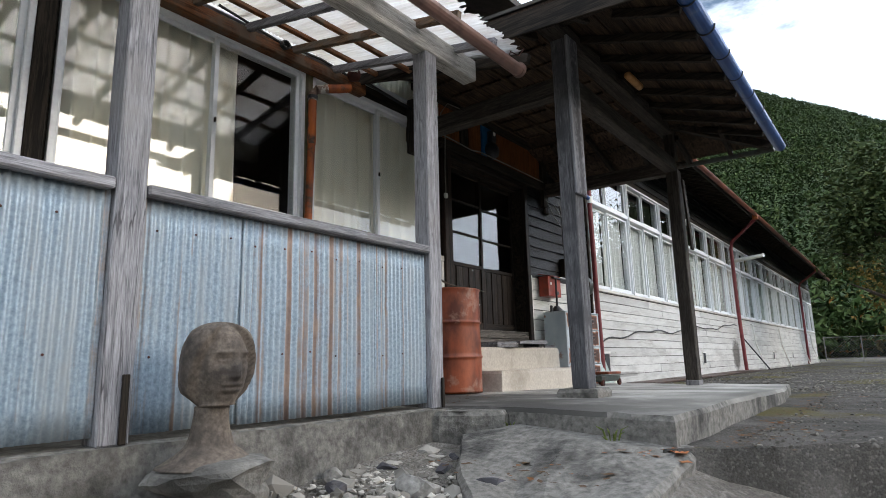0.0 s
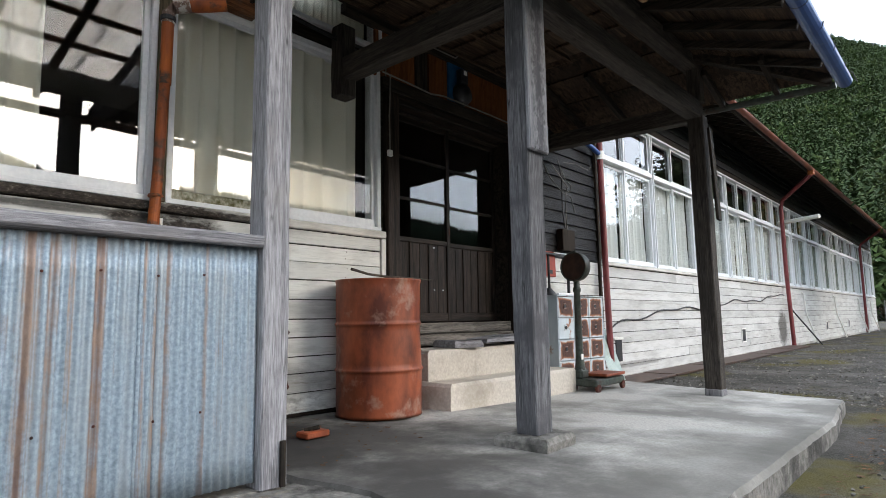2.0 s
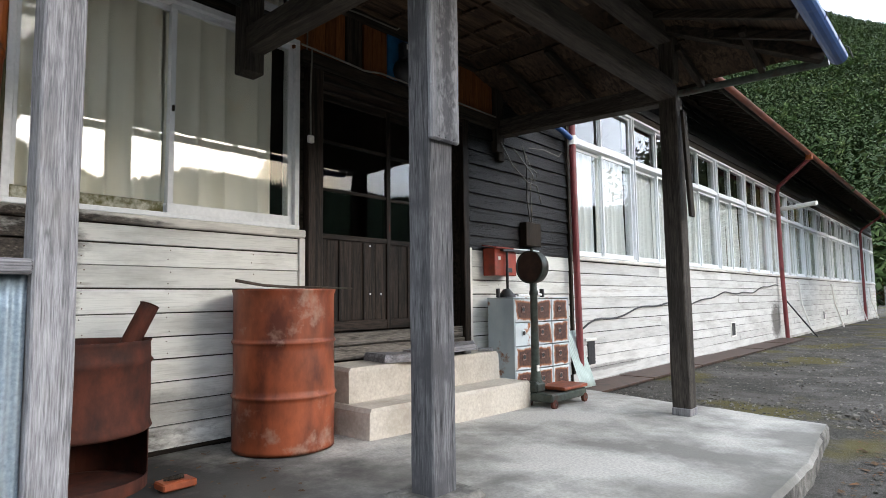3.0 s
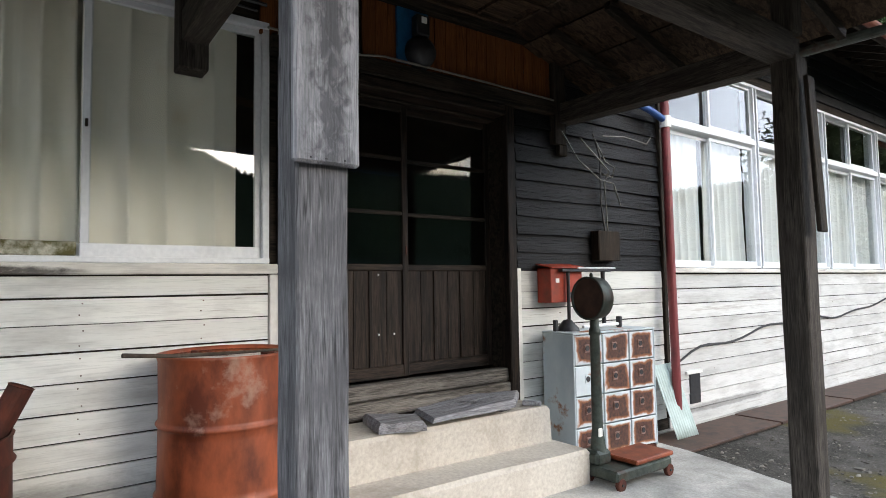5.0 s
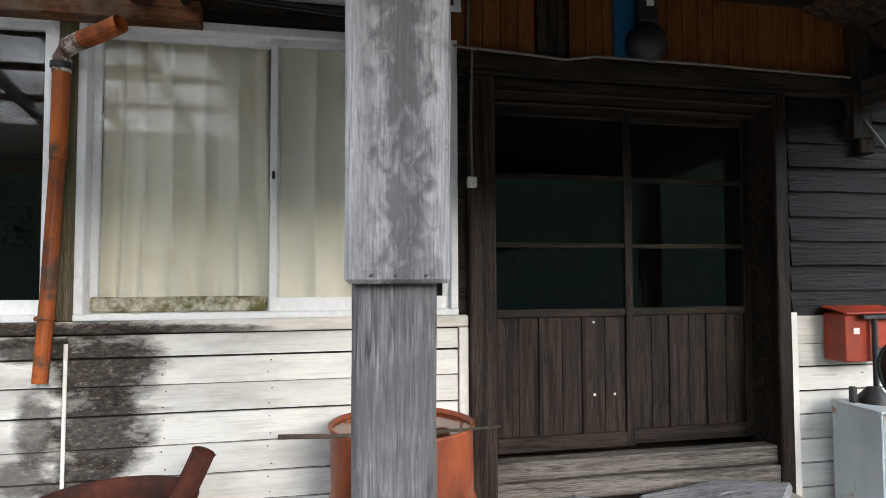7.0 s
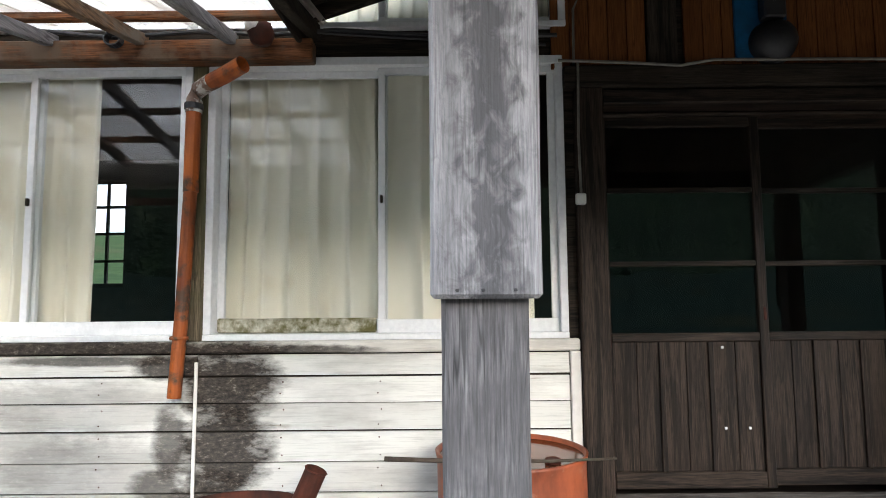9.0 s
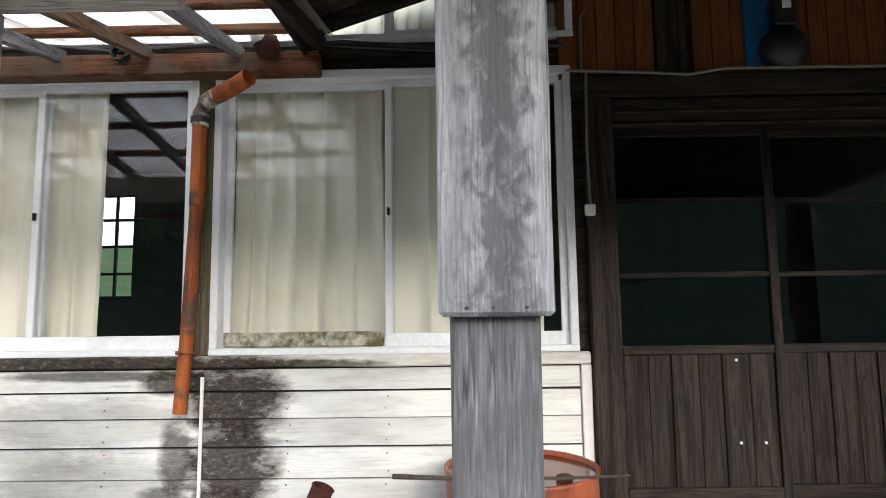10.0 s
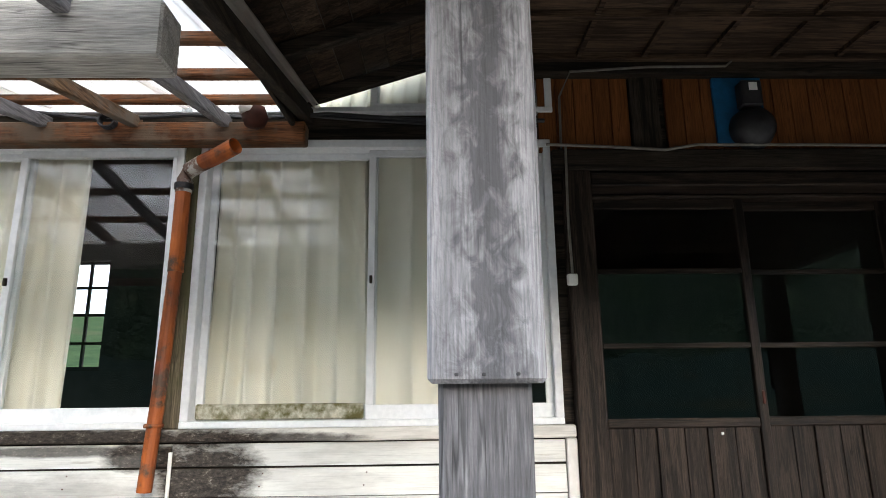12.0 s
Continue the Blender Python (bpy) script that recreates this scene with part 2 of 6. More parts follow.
    b.inputs["Roughness"].default_value = 0.7
    b.inputs["Specular IOR Level"].default_value = 0.15
    bump(nt, b, su.outputs[0], 0.35, 0.004)
    return m


white_wall = painted("white_painted_siding", srgb("e4e4de"), srgb("807a71"), srgb("17120f"), 0.93,
                     ((5.42, 1.10, 0.30, 0.22, 0.97), (5.42, 0.82, 0.26, 0.24, 0.95), (5.36, 0.62, 0.22, 0.14, 0.9), (5.16, 1.18, 0.22, 0.08, 0.9), (4.85, 1.205, 0.6, 0.03, 0.8), (5.17, 0.86, 0.10, 0.20, 0.8), (5.12, 0.66, 0.16, 0.10, 0.75),
                      (4.75, 1.0, 0.7, 0.16, 0.30), (4.85, 0.72, 0.6, 0.18, 0.34), (4.2, 0.8, 0.8, 0.5, 0.25), (5.2, 0.05, 1.4, 0.16, 0.85), (5.95, 0.22, 0.8, 0.16, 0.45), (8.9, 0.0, 1.0, 0.1, 0.6)))
white_far = painted("worn_white_siding", srgb("d0cfcb"), srgb("827e78"), srgb("2b2926"), 0.86, ((19.2, 0.3, 0.5, 0.5, 0.8), (33.0, 0.2, 0.8, 0.5, 0.7), (11.4, 0.02, 1.2, 0.05, 0.5)))
white_sill = painted("flaking_white_sill", srgb("dedbd3"), srgb("5d544a"), srgb("1d1714"), 0.86, ((4.8, 1.262, 1.3, 0.06, 0.98), (5.75, 1.25, 0.4, 0.03, 0.8)))
white_trim = surface("white_trim_paint", srgb("d8d6cf"), srgb("e6e4de"), srgb("9b958a"), 0.6, grain=30, blot=5, cover=(0.62, 0.8), depth=0.15)
alu = surface("white_aluminium", srgb("dddfe1"), srgb("eceeef"), srgb("b9bcbd"), 0.4, 0.0, grain=40, blot=4, cover=(0.55, 0.9), depth=0.05, vary=0.04)
concrete = surface("grey_concrete", srgb("a5a19a"), srgb("bcb8b1"), srgb("605d58"), 0.9, grain=60, blot=1.3, cover=(0.50, 0.72), depth=0.3, jitter=False)
concrete_light = surface("pale_concrete", srgb("b4ab9e"), srgb("cfc7ba"), srgb("95897a"), 0.9, grain=45, blot=2.0, cover=(0.52, 0.75), depth=0.35, jitter=False)
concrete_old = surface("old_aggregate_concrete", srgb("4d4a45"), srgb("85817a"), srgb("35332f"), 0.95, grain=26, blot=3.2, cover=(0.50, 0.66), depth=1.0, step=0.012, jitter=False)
stone = surface("grey_stone", srgb("55524e"), srgb("96928b"), srgb("b9b4aa"), 0.9, grain=18, blot=6, cover=(0.55, 0.7), depth=0.8, step=0.008, vary=0.45)
dark_stone = surface("dark_stone", srgb("2e2c2d"), srgb("545157"), srgb("6a6660"), 0.85, grain=12, blot=7, cover=(0.5, 0.7), depth=0.8, step=0.008, vary=0.25)
statue_clay = surface("weathered_dark_clay", srgb("4a4038"), srgb("7a6e61"), srgb("37302b"), 0.85, grain=55, blot=7, cover=(0.45, 0.66), depth=0.6, jitter=False)
rust = surface("rusted_steel", srgb("54230f"), srgb("9c4f2e"), srgb("a08272"), 0.48, 0.1, (1, 1, 0.5), 6, 5.0, (0.57, 0.72), 0.3, 0.003, gap=(0.34, 0.66))
# Wet gloss by low roughness; the pale blots are glints put into the colour.
wet_rust = surface("wet_rusted_steel_with_glints", srgb("4a1f10"), srgb("8e4a26"), srgb("c9a27c"), 0.12, 0.1, (1, 1, 1), 9, 6.0, (0.60, 0.68), 0.1, 0.002)
rust_dark = surface("dark_rusted_steel", srgb("31170f"), srgb("5c2b1a"), srgb("221510"), 0.85, 0.1, (1, 1, 0.6), 12, 4, (0.5, 0.7), 0.4, 0.003)
rust_pipe = surface("rusty_orange_pipe", srgb("6a3318"), srgb("b8601f"), srgb("4a3629"), 0.55, 0.15, (1, 1, 0.25), 9, 9, (0.50, 0.62), 0.3, 0.002)
scuffed = surface("scuffed_elbow", srgb("5a4137"), srgb("8d7466"), srgb("c4c0b9"), 0.6, grain=14, blot=16, cover=(0.50, 0.57), depth=0.2)
red_pipe = surface("faded_red_pipe", srgb("6e2a2c"), srgb("8c3b3c"), srgb("4c2422"), 0.5, 0.0, (1, 1, 0.3), 8, 4, (0.55, 0.75), 0.1, 0.002)
brown_gutter = surface("pinkish_brown_gutter", srgb("6f5249"), srgb("8d6d62"), srgb("4e3c36"), 0.45, 0.0, (1, 0.3, 1), 9, 4, (0.55, 0.75), 0.1, 0.002)
eave_gutter = surface("rusty_brown_gutter", srgb("5b3022"), srgb("8a4a33"), srgb("3a241d"), 0.6, 0.1, (1, 0.3, 1), 9, 2, (0.5, 0.75), 0.1, 0.002)
blue_gutter = surface("blue_painted_gutter", srgb("1d3d74"), srgb("2e5796"), srgb("6d7c93"), 0.4, 0.0, (1, 0.4, 1), 10, 4, (0.6, 0.8), 0.1, 0.002)
blue_board = surface("blue_meter_board", srgb("0c4468"), srgb("145d8a"), srgb("08304a"), 0.5, grain=20, blot=5)
black = surface("black_plastic", srgb("17171a"), srgb("2a2a2e"), srgb("3a3836"), 0.5, grain=30, blot=6, depth=0.1)
wire_white = surface("grey_cable", srgb("595650"), srgb("77736a"), None, 0.5, grain=20, depth=0)
scale_green = surface("dark_green_iron", srgb("2a2f2a"), srgb("4b524a"), srgb("3b2c22"), 0.5, 0.3, grain=20, blot=9, cover=(0.52, 0.66), depth=0.3)
dial_face = surface("brown_dial_plate", srgb("3c2a22"), srgb("553d31"), srgb("2b201b"), 0.55, 0.2, grain=14, blot=8, depth=0.2)
mail_red = surface("orange_red_enamel", srgb("8e2d17"), srgb("ad3d1f"), srgb("6e3521"), 0.45, grain=12, blot=5, cover=(0.55, 0.75), depth=0.1)
locker_blue = surface("pale_blue_enamel", srgb("b6c2c8"), srgb("ccd4d6"), srgb("94592c"), 0.5, 0.0, (1, 1, 0.6), 8, 4.2, (0.57, 0.64), 0.2, 0.002, blot_rough=0.9)


def rusted_door():
    """Enamelled steel door, blistered brown but for its uneven pale rim."""
    m, nt, b = nodes_of("rusted_enamel_door")
    co = nd(nt, "ShaderNodeTexCoord")
    sp = nd(nt, "ShaderNodeSeparateXYZ")
    nt.links.new(co.outputs["Generated"], sp.inputs[0])
    prod = None
    for ax in ("Y", "Z"):
        iv = nd(nt, "ShaderNodeMath")
        iv.operation = "SUBTRACT"
        iv.inputs[0].default_value = 1.0
        nt.links.new(sp.outputs[ax], iv.inputs[1])
        mn = nd(nt, "ShaderNodeMath")
        mn.operation = "MINIMUM"
        nt.links.new(sp.outputs[ax], mn.inputs[0])
        nt.links.new(iv.outputs[0], mn.inputs[1])
        if prod is None:
            prod = mn.outputs[0]
        else:
            m2 = nd(nt, "ShaderNodeMath")
            m2.operation = "MINIMUM"
            nt.links.new(prod, m2.inputs[0])
            nt.links.new(mn.outputs[0], m2.inputs[1])
            prod = m2.outputs[0]
    ad = nd(nt, "ShaderNodeMath")
    ad.operation = "MULTIPLY_ADD"
    ad.inputs[1].default_value = 0.32
    n = noisy(nt, vec(nt, (1, 1, 1)), 9.0, 3.0, 0.5)
    nt.links.new(n, ad.inputs[0])
    nt.links.new(prod, ad.inputs[2])
    f = noisy(nt, vec(nt, (1, 1, 1)), 45.0, 5.0, 0.6)
    brown = ramp(nt, f, [(0.3, srgb("33201a")), (0.7, srgb("5c382a"))])
    col = mixc(nt, ramp(nt, ad.outputs[0], [(0.20, K1), (0.27, W1)]), srgb("c3cbce"), srgb("a2673e"))
    col = mixc(nt, ramp(nt, ad.outputs[0], [(0.23, K1), (0.34, W1)]), col, brown)
    nt.links.new(col, b.inputs["Base Color"])
    b.inputs["Roughness"].default_value = 0.7
    bump(nt, b, f, 0.4, 0.003)
    return m


locker_door = rusted_door()
sheet_green = surface("pale_plastic_sheet", srgb("a9b9b4"), srgb("c9d6d2"), srgb("8f9c98"), 0.5, grain=8, blot=3, depth=0.1)
roof_mat = surface("dark_roofing", srgb("3a3532"), srgb("575049"), srgb("2a2725"), 0.8, grain=10, blot=2)
# Near-black colours stand in for the gloom of the unlit rooms.
inner_wall = surface("gloom_plaster", srgb("2e2b27"), srgb("3a3732"), srgb("25221f"), 0.95, grain=8, blot=1)
inner_floor = surface("gloom_floorboards", srgb("2a211b"), srgb("3a2f28"), srgb("1f1915"), 0.7, grain=8, blot=1)
bark = surface("grey_brown_bark", srgb("2f2822"), srgb("574a3f"), srgb("43473a"), 0.95, 0, (1, 1, 0.3), 14, 5, (0.5, 0.7), 0.9, 0.02)
lamp_wood = surface("amber_lamp_cover", srgb("a8763e"), srgb("c4935a"), srgb("8d5f30"), 0.5, grain=20, blot=9, depth=0.1)


def corrugated_iron(name, level):
    """Galvanised sheet: blue-grey spangle, rust in vertical runs."""
    m, nt, b = nodes_of(name)
    v = vec(nt, (1, 1, 1))
    sp = noisy(nt, v, 70.0, 3.0, 0.6)
    base = ramp(nt, sp, [(0.30, srgb("788791")), (0.68, srgb("9eacb7"))])
    chalk = ramp(nt, noisy(nt, vec(nt, (1, 5, 0.5)), 3.0, 6.0, 0.65), [(0.45, K1), (0.75, W1)])
    base = mixc(nt, chalk, base, srgb("9a9fa1"))
    streak = noisy(nt, vec(nt, (1, 11.0, 0.06)), 2.0, 3.0, 0.6)
    fine = noisy(nt, vec(nt, (1, 4, 1.5)), 6.0, 6.0, 0.7)
    ad = nd(nt, "ShaderNodeMath")
    ad.operation = "MULTIPLY_ADD"
    ad.inputs[1].default_value = 0.22
    nt.links.new(fine, ad.inputs[0])
    nt.links.new(streak, ad.inputs[2])
    oi = nd(nt, "ShaderNodeObjectInfo")
    of = nd(nt, "ShaderNodeMath")
    of.operation = "ADD"
    sp2 = nd(nt, "ShaderNodeMapRange")
    sp2.inputs["To Min"].default_value, sp2.inputs["To Max"].default_value = -0.03, 0.03
    nt.links.new(oi.outputs["Random"], sp2.inputs["Value"])
    nt.links.new(ad.outputs[0], of.inputs[0])
    nt.links.new(sp2.outputs["Result"], of.inputs[1])
    mask = ramp(nt, of.outputs[0], [(level, K1), (level + 0.1, (0.8, 0.8, 0.8, 1))])
    col = mixc(nt, mask, base, ramp(nt, fine, [(0.35, srgb("6b4630")), (0.7, srgb("9a7c62"))]))
    nt.links.new(col, b.inputs["Base Color"])
    b.inputs["Metallic"].default_value = 0.35
    b.inputs["Roughness"].default_value = 0.5
    bump(nt, b, sp, 0.12, 0.002)
    return m


iron = corrugated_iron("galvanised_corrugated_iron", 0.72)
iron_rusty = corrugated_iron("rust_streaked_corrugated_iron", 0.645)


def clear_glass(name, tint, base_gloss):
    m = bpy.data.materials.new(name)
    m.use_nodes = True
    nt = m.node_tree
    nt.nodes.clear()
    out = nd(nt, "ShaderNodeOutputMaterial")
    tr = nd(nt, "ShaderNodeBsdfTransparent", Color=tint)
    gl = nd(nt, "ShaderNodeBsdfGlossy", Color=W1, Roughness=0.0)
    v = vec(nt, (1, 1, 1))
    bp = nd(nt, "ShaderNodeBump", Strength=0.008, Distance=0.01)
    nt.links.new(noisy(nt, v, 3.0, 2.0), bp.inputs["Height"])
    nt.links.new(bp.outputs["Normal"], gl.inputs["Normal"])
    lw = nd(nt, "ShaderNodeLayerWeight", Blend=0.5)
    pw = nd(nt, "ShaderNodeMath")
    pw.operation = "POWER"
    pw.inputs[1].default_value = 4.5
    nt.links.new(lw.outputs["Facing"], pw.inputs[0])
    fr = nd(nt, "ShaderNodeMath")
    fr.operation = "MULTIPLY_ADD"
    fr.inputs[1].default_value = 1.0 - base_gloss
    fr.inputs[2].default_value = base_gloss
    nt.links.new(pw.outputs[0], fr.inputs[0])
    mx = nd(nt, "ShaderNodeMixShader")
    nt.links.new(fr.outputs[0], mx.inputs[0])
    nt.links.new(tr.outputs[0], mx.inputs[1])
    nt.links.new(gl.outputs[0], mx.inputs[2])
    nt.links.new(mx.outputs[0], out.inputs[0])
    return m


def pass_through():
    m = bpy.data.materials.new("glass_body")
    m.use_nodes = True
    nt = m.node_tree
    nt.nodes.clear()
    o = nd(nt, "ShaderNodeOutputMaterial")
    t = nd(nt, "ShaderNodeBsdfTransparent", Color=(0.97, 0.98, 0.975, 1))
    nt.links.new(t.outputs[0], o.inputs[0])
    return m


glass_body = pass_through()
glass = clear_glass("window_glass", (0.95, 0.965, 0.96, 1), 0.08)


def cloth(name, c1, c2, stain, through_light=0.35):
    m, nt, b = nodes_of(name)
    v = vec(nt, (1, 1, 0.4))
    col = ramp(nt, noisy(nt, v, 3.0, 5.0), [(0.3, c1), (0.7, c2)])
    col = mixc(nt, ramp(nt, noisy(nt, vec(nt, (1, 1, 1)), 2.6, 6.0), [(0.6, K1), (0.72, (0.5,) * 3 + (1,))]), col, stain)
    nt.links.new(col, b.inputs["Base Color"])
    b.inputs["Roughness"].default_value = 0.95
    tl = nd(nt, "ShaderNodeBsdfTranslucent")
    nt.links.new(col, tl.inputs["Color"])
    mx = nd(nt, "ShaderNodeMixShader")
    mx.inputs[0].default_value = through_light
    nt.links.new(b.outputs[0], mx.inputs[1])
    nt.links.new(tl.outputs[0], mx.inputs[2])
    nt.links.new(mx.outputs[0], nt.nodes["Material Output"].inputs[0])
    return m


cream = cloth("cream_curtain_cloth", srgb("f3ecdb"), srgb("faf5e8"), srgb("d3bd98"), 0.03)
whitecloth = cloth("white_curtain_cloth", srgb("e2e2de"), srgb("efefec"), srgb("c9c4b8"), 0.15)
def thin_plastic():
    """Weathered clear corrugated plastic: scatters most light, lets some straight through."""
    m, nt, b = nodes_of("translucent_corrugated_plastic")
    col = ramp(nt, noisy(nt, vec(nt, (0.4, 3, 1)), 3.0, 6.0, 0.65), [(0.3, srgb("cfc4ba")), (0.6, srgb("f4f1ee"))])
    nt.links.new(col, b.inputs["Base Color"])
    b.inputs["Roughness"].default_value = 0.4
    tl = nd(nt, "ShaderNodeBsdfTranslucent")
    nt.links.new(col, tl.inputs["Color"])
    tp = nd(nt, "ShaderNodeBsdfTransparent", Color=(0.97, 0.96, 0.94, 1))
    m1 = nd(nt, "ShaderNodeMixShader")
    m1.inputs[0].default_value = 0.75
    m2 = nd(nt, "ShaderNodeMixShader")
    m2.inputs[0].default_value = 0.22
    nt.links.new(b.outputs[0], m1.inputs[1])
    nt.links.new(tl.outputs[0], m1.inputs[2])
    nt.links.new(m1.outputs[0], m2.inputs[1])
    nt.links.new(tp.outputs[0], m2.inputs[2])
    nt.links.new(m2.outputs[0], nt.nodes["Material Output"].inputs[0])
    return m


poly = thin_plastic()


def slab_material():
    """Smooth porch concrete: pale, dark in patches of their own, from damp, soot and painted fence shade."""
    m, nt, b = nodes_of("stained_shaded_porch_concrete")
    v = vec(nt, (1, 1, 1), False)
    g = noisy(nt, v, 70.0, 6.0, 0.6)
    col = ramp(nt, g, [(0.3, srgb("a09c95")), (0.7, srgb("c4c0b8"))])
    cl = noisy(nt, v, 1.1, 8.0, 0.62)
    col = mixc(nt, ramp(nt, cl, [(0.42, K1), (0.58, (0.8,) * 3 + (1,))]), col, srgb("625f59"))
    c = nd(nt, "ShaderNodeTexCoord")
    # First patch: soot and the fence's shade by the stove, both put into the colour.
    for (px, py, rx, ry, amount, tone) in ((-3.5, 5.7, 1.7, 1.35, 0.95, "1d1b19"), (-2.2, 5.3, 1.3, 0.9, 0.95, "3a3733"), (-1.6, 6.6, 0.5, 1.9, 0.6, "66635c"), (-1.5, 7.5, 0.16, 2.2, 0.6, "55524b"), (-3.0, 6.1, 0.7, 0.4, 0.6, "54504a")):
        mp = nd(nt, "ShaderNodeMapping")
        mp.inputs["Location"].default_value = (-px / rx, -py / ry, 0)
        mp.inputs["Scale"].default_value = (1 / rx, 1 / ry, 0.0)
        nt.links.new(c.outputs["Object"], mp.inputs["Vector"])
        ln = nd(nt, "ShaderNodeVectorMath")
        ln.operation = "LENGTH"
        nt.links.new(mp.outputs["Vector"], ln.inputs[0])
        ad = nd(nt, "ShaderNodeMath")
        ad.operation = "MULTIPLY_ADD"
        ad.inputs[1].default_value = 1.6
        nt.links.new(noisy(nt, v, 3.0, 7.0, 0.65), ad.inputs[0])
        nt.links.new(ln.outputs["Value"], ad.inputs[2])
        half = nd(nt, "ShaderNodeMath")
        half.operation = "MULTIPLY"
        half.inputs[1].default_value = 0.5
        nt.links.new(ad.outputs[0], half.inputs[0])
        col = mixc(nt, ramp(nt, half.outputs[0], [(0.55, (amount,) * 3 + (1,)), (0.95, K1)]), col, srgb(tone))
    nt.links.new(col, b.inputs["Base Color"])
    b.inputs["Roughness"].default_value = 0.85
    bump(nt, b, g, 0.3, 0.003)
    return m


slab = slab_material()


def ground_material(name, c1, c2, moss, pale, scale, moss_level, depth):
    m, nt, b = nodes_of(name)
    v = vec(nt, (1, 1, 1), False)
    g = noisy(nt, v, scale, 8.0, 0.7)
    vo = nd(nt, "ShaderNodeTexVoronoi", Scale=scale * 0.9)
    nt.links.new(v, vo.inputs["Vector"])
    col = ramp(nt, g, [(0.3, c1), (0.72, c2)])
    peb = ramp(nt, vo.outputs["Color"], [(0.62, K1), (0.95, (0.5, 0.5, 0.5, 1))])
    col = mixc(nt, peb, col, pale)
    big = noisy(nt, v, 0.9, 7.0, 0.62)
    col = mixc(nt, ramp(nt, big, [(0.35, (0.55, 0.55, 0.55, 1)), (0.65, K1)]), col, c1)
    col = mixc(nt, ramp(nt, noisy(nt, v, 1.4, 9.0, 0.72), [(0.46, K1), (0.66, (0.4,) * 3 + (1,))]), col, pale)
    mo = noisy(nt, v, 0.55, 6.0, 0.6)
    col = mixc(nt, ramp(nt, mo, [(moss_level, K1), (moss_level + 0.07, (0.7,) * 3 + (1,))]), col, moss)
    nt.links.new(col, b.inputs["Base Color"])
    b.inputs["Roughness"].default_value = 0.95
    b.inputs["Specular IOR Level"].default_value = 0.15
    ad = nd(nt, "ShaderNodeMath")
    ad.operation = "SUBTRACT"
    nt.links.new(g, ad.inputs[0])
    nt.links.new(vo.outputs["Distance"], ad.inputs[1])
    bump(nt, b, ad.outputs[0], depth, 0.02)
    return m


asphalt = ground_material("old_asphalt_and_gravel", srgb("2c2a27"), srgb("5a5650"), srgb("5d5628"), srgb("85807a"), 110.0, 0.535, 0.6)
rubble = ground_material("broken_concrete_ground", srgb("56514b"), srgb("8f8981"), srgb("5e583e"), srgb("b3aea5"), 60.0, 0.66, 1.0)


def leafy(name, c1, c2, c3):
    m, nt, b = nodes_of(name)
    ge = nd(nt, "ShaderNodeNewGeometry")
    col = ramp(nt, ge.outputs["Random Per Island"], [(0.0, c1), (0.6, c2), (1.0, c3)])
    col = mixc(nt, ramp(nt, noisy(nt, vec(nt, (1, 1, 1)), 0.02, 4.0), [(0.4, K1), (0.6, (0.6,) * 3 + (1,))]), col, c2)
    nt.links.new(col, b.inputs["Base Color"])
    b.inputs["Roughness"].default_value = 0.7
    b.inputs["Specular IOR Level"].default_value = 0.1
    return m


conifer_mat = leafy("dark_conifer_foliage", (0.020, 0.038, 0.014, 1), (0.038, 0.062, 0.022, 1), (0.080, 0.102, 0.036, 1))
# Conifer foliage again, coloured darker for the shaded facing hills.
shaded_conifer_mat = leafy("shaded_conifer_foliage", (0.015, 0.029, 0.018, 1), (0.020, 0.037, 0.022, 1), (0.030, 0.048, 0.027, 1))
leaf_mat = leafy("broadleaf_foliage", (0.025, 0.045, 0.014, 1), (0.045, 0.075, 0.022, 1), (0.085, 0.11, 0.035, 1))
garden_leaf = leafy("garden_foliage", (0.022, 0.036, 0.014, 1), (0.042, 0.06, 0.02, 1), (0.085, 0.10, 0.035, 1))
autumn_mat = leafy("autumn_foliage", (0.08, 0.09, 0.03, 1), (0.16, 0.12, 0.03, 1), (0.25, 0.10, 0.03, 1))
hill_mat = surface("hill_undergrowth", (0.02, 0.036, 0.018, 1), (0.04, 0.06, 0.028, 1), (0.05, 0.05, 0.03, 1), 0.95, grain=0.2, blot=0.02, depth=0)
bank_mat = surface("rough_dark_grass", (0.007, 0.013, 0.012, 1), (0.018, 0.028, 0.023, 1), (0.026, 0.028, 0.018, 1), 0.95, grain=1.2, blot=0.3, depth=0, jitter=False)
for far_mat in (bank_mat, hill_mat):
    far_mat.node_tree.nodes["Principled BSDF"].inputs["Specular IOR Level"].default_value = 0.0
moss_mat = surface("green_moss", srgb("4c5a24"), srgb("76803a"), srgb("3b4120"), 0.95, grain=60, blot=20, depth=0.8)
moss_sill = surface("mossy_old_paint", srgb("6d6a52"), srgb("c9c5b4"), srgb("5a5630"), 0.95, grain=30, blot=12, cover=(0.45, 0.6), depth=0.8)
rust_stone = surface("rust_stained_stone", srgb("4a3d30"), srgb("8a6a42"), srgb("2e2722"), 0.95, grain=20, blot=7, cover=(0.45, 0.62), depth=1.0, step=0.01)
leaf_litter = surface("dead_leaf", srgb("8a4a22"), srgb("b0713c"), srgb("6a4a30"), 0.8, grain=30, blot=20, depth=0.2, vary=0.4)


# ---- builders ----
def mesh_object(name, verts, faces, material, smooth=False):
    me = bpy.data.meshes.new(name)
    me.from_pydata([tuple(v) for v in verts], [], [tuple(f) for f in faces])
    me.update()
    me.materials.append(material)
    if smooth:
        me.polygons.foreach_set("use_smooth", [True] * len(me.polygons))
    return new(name, me)


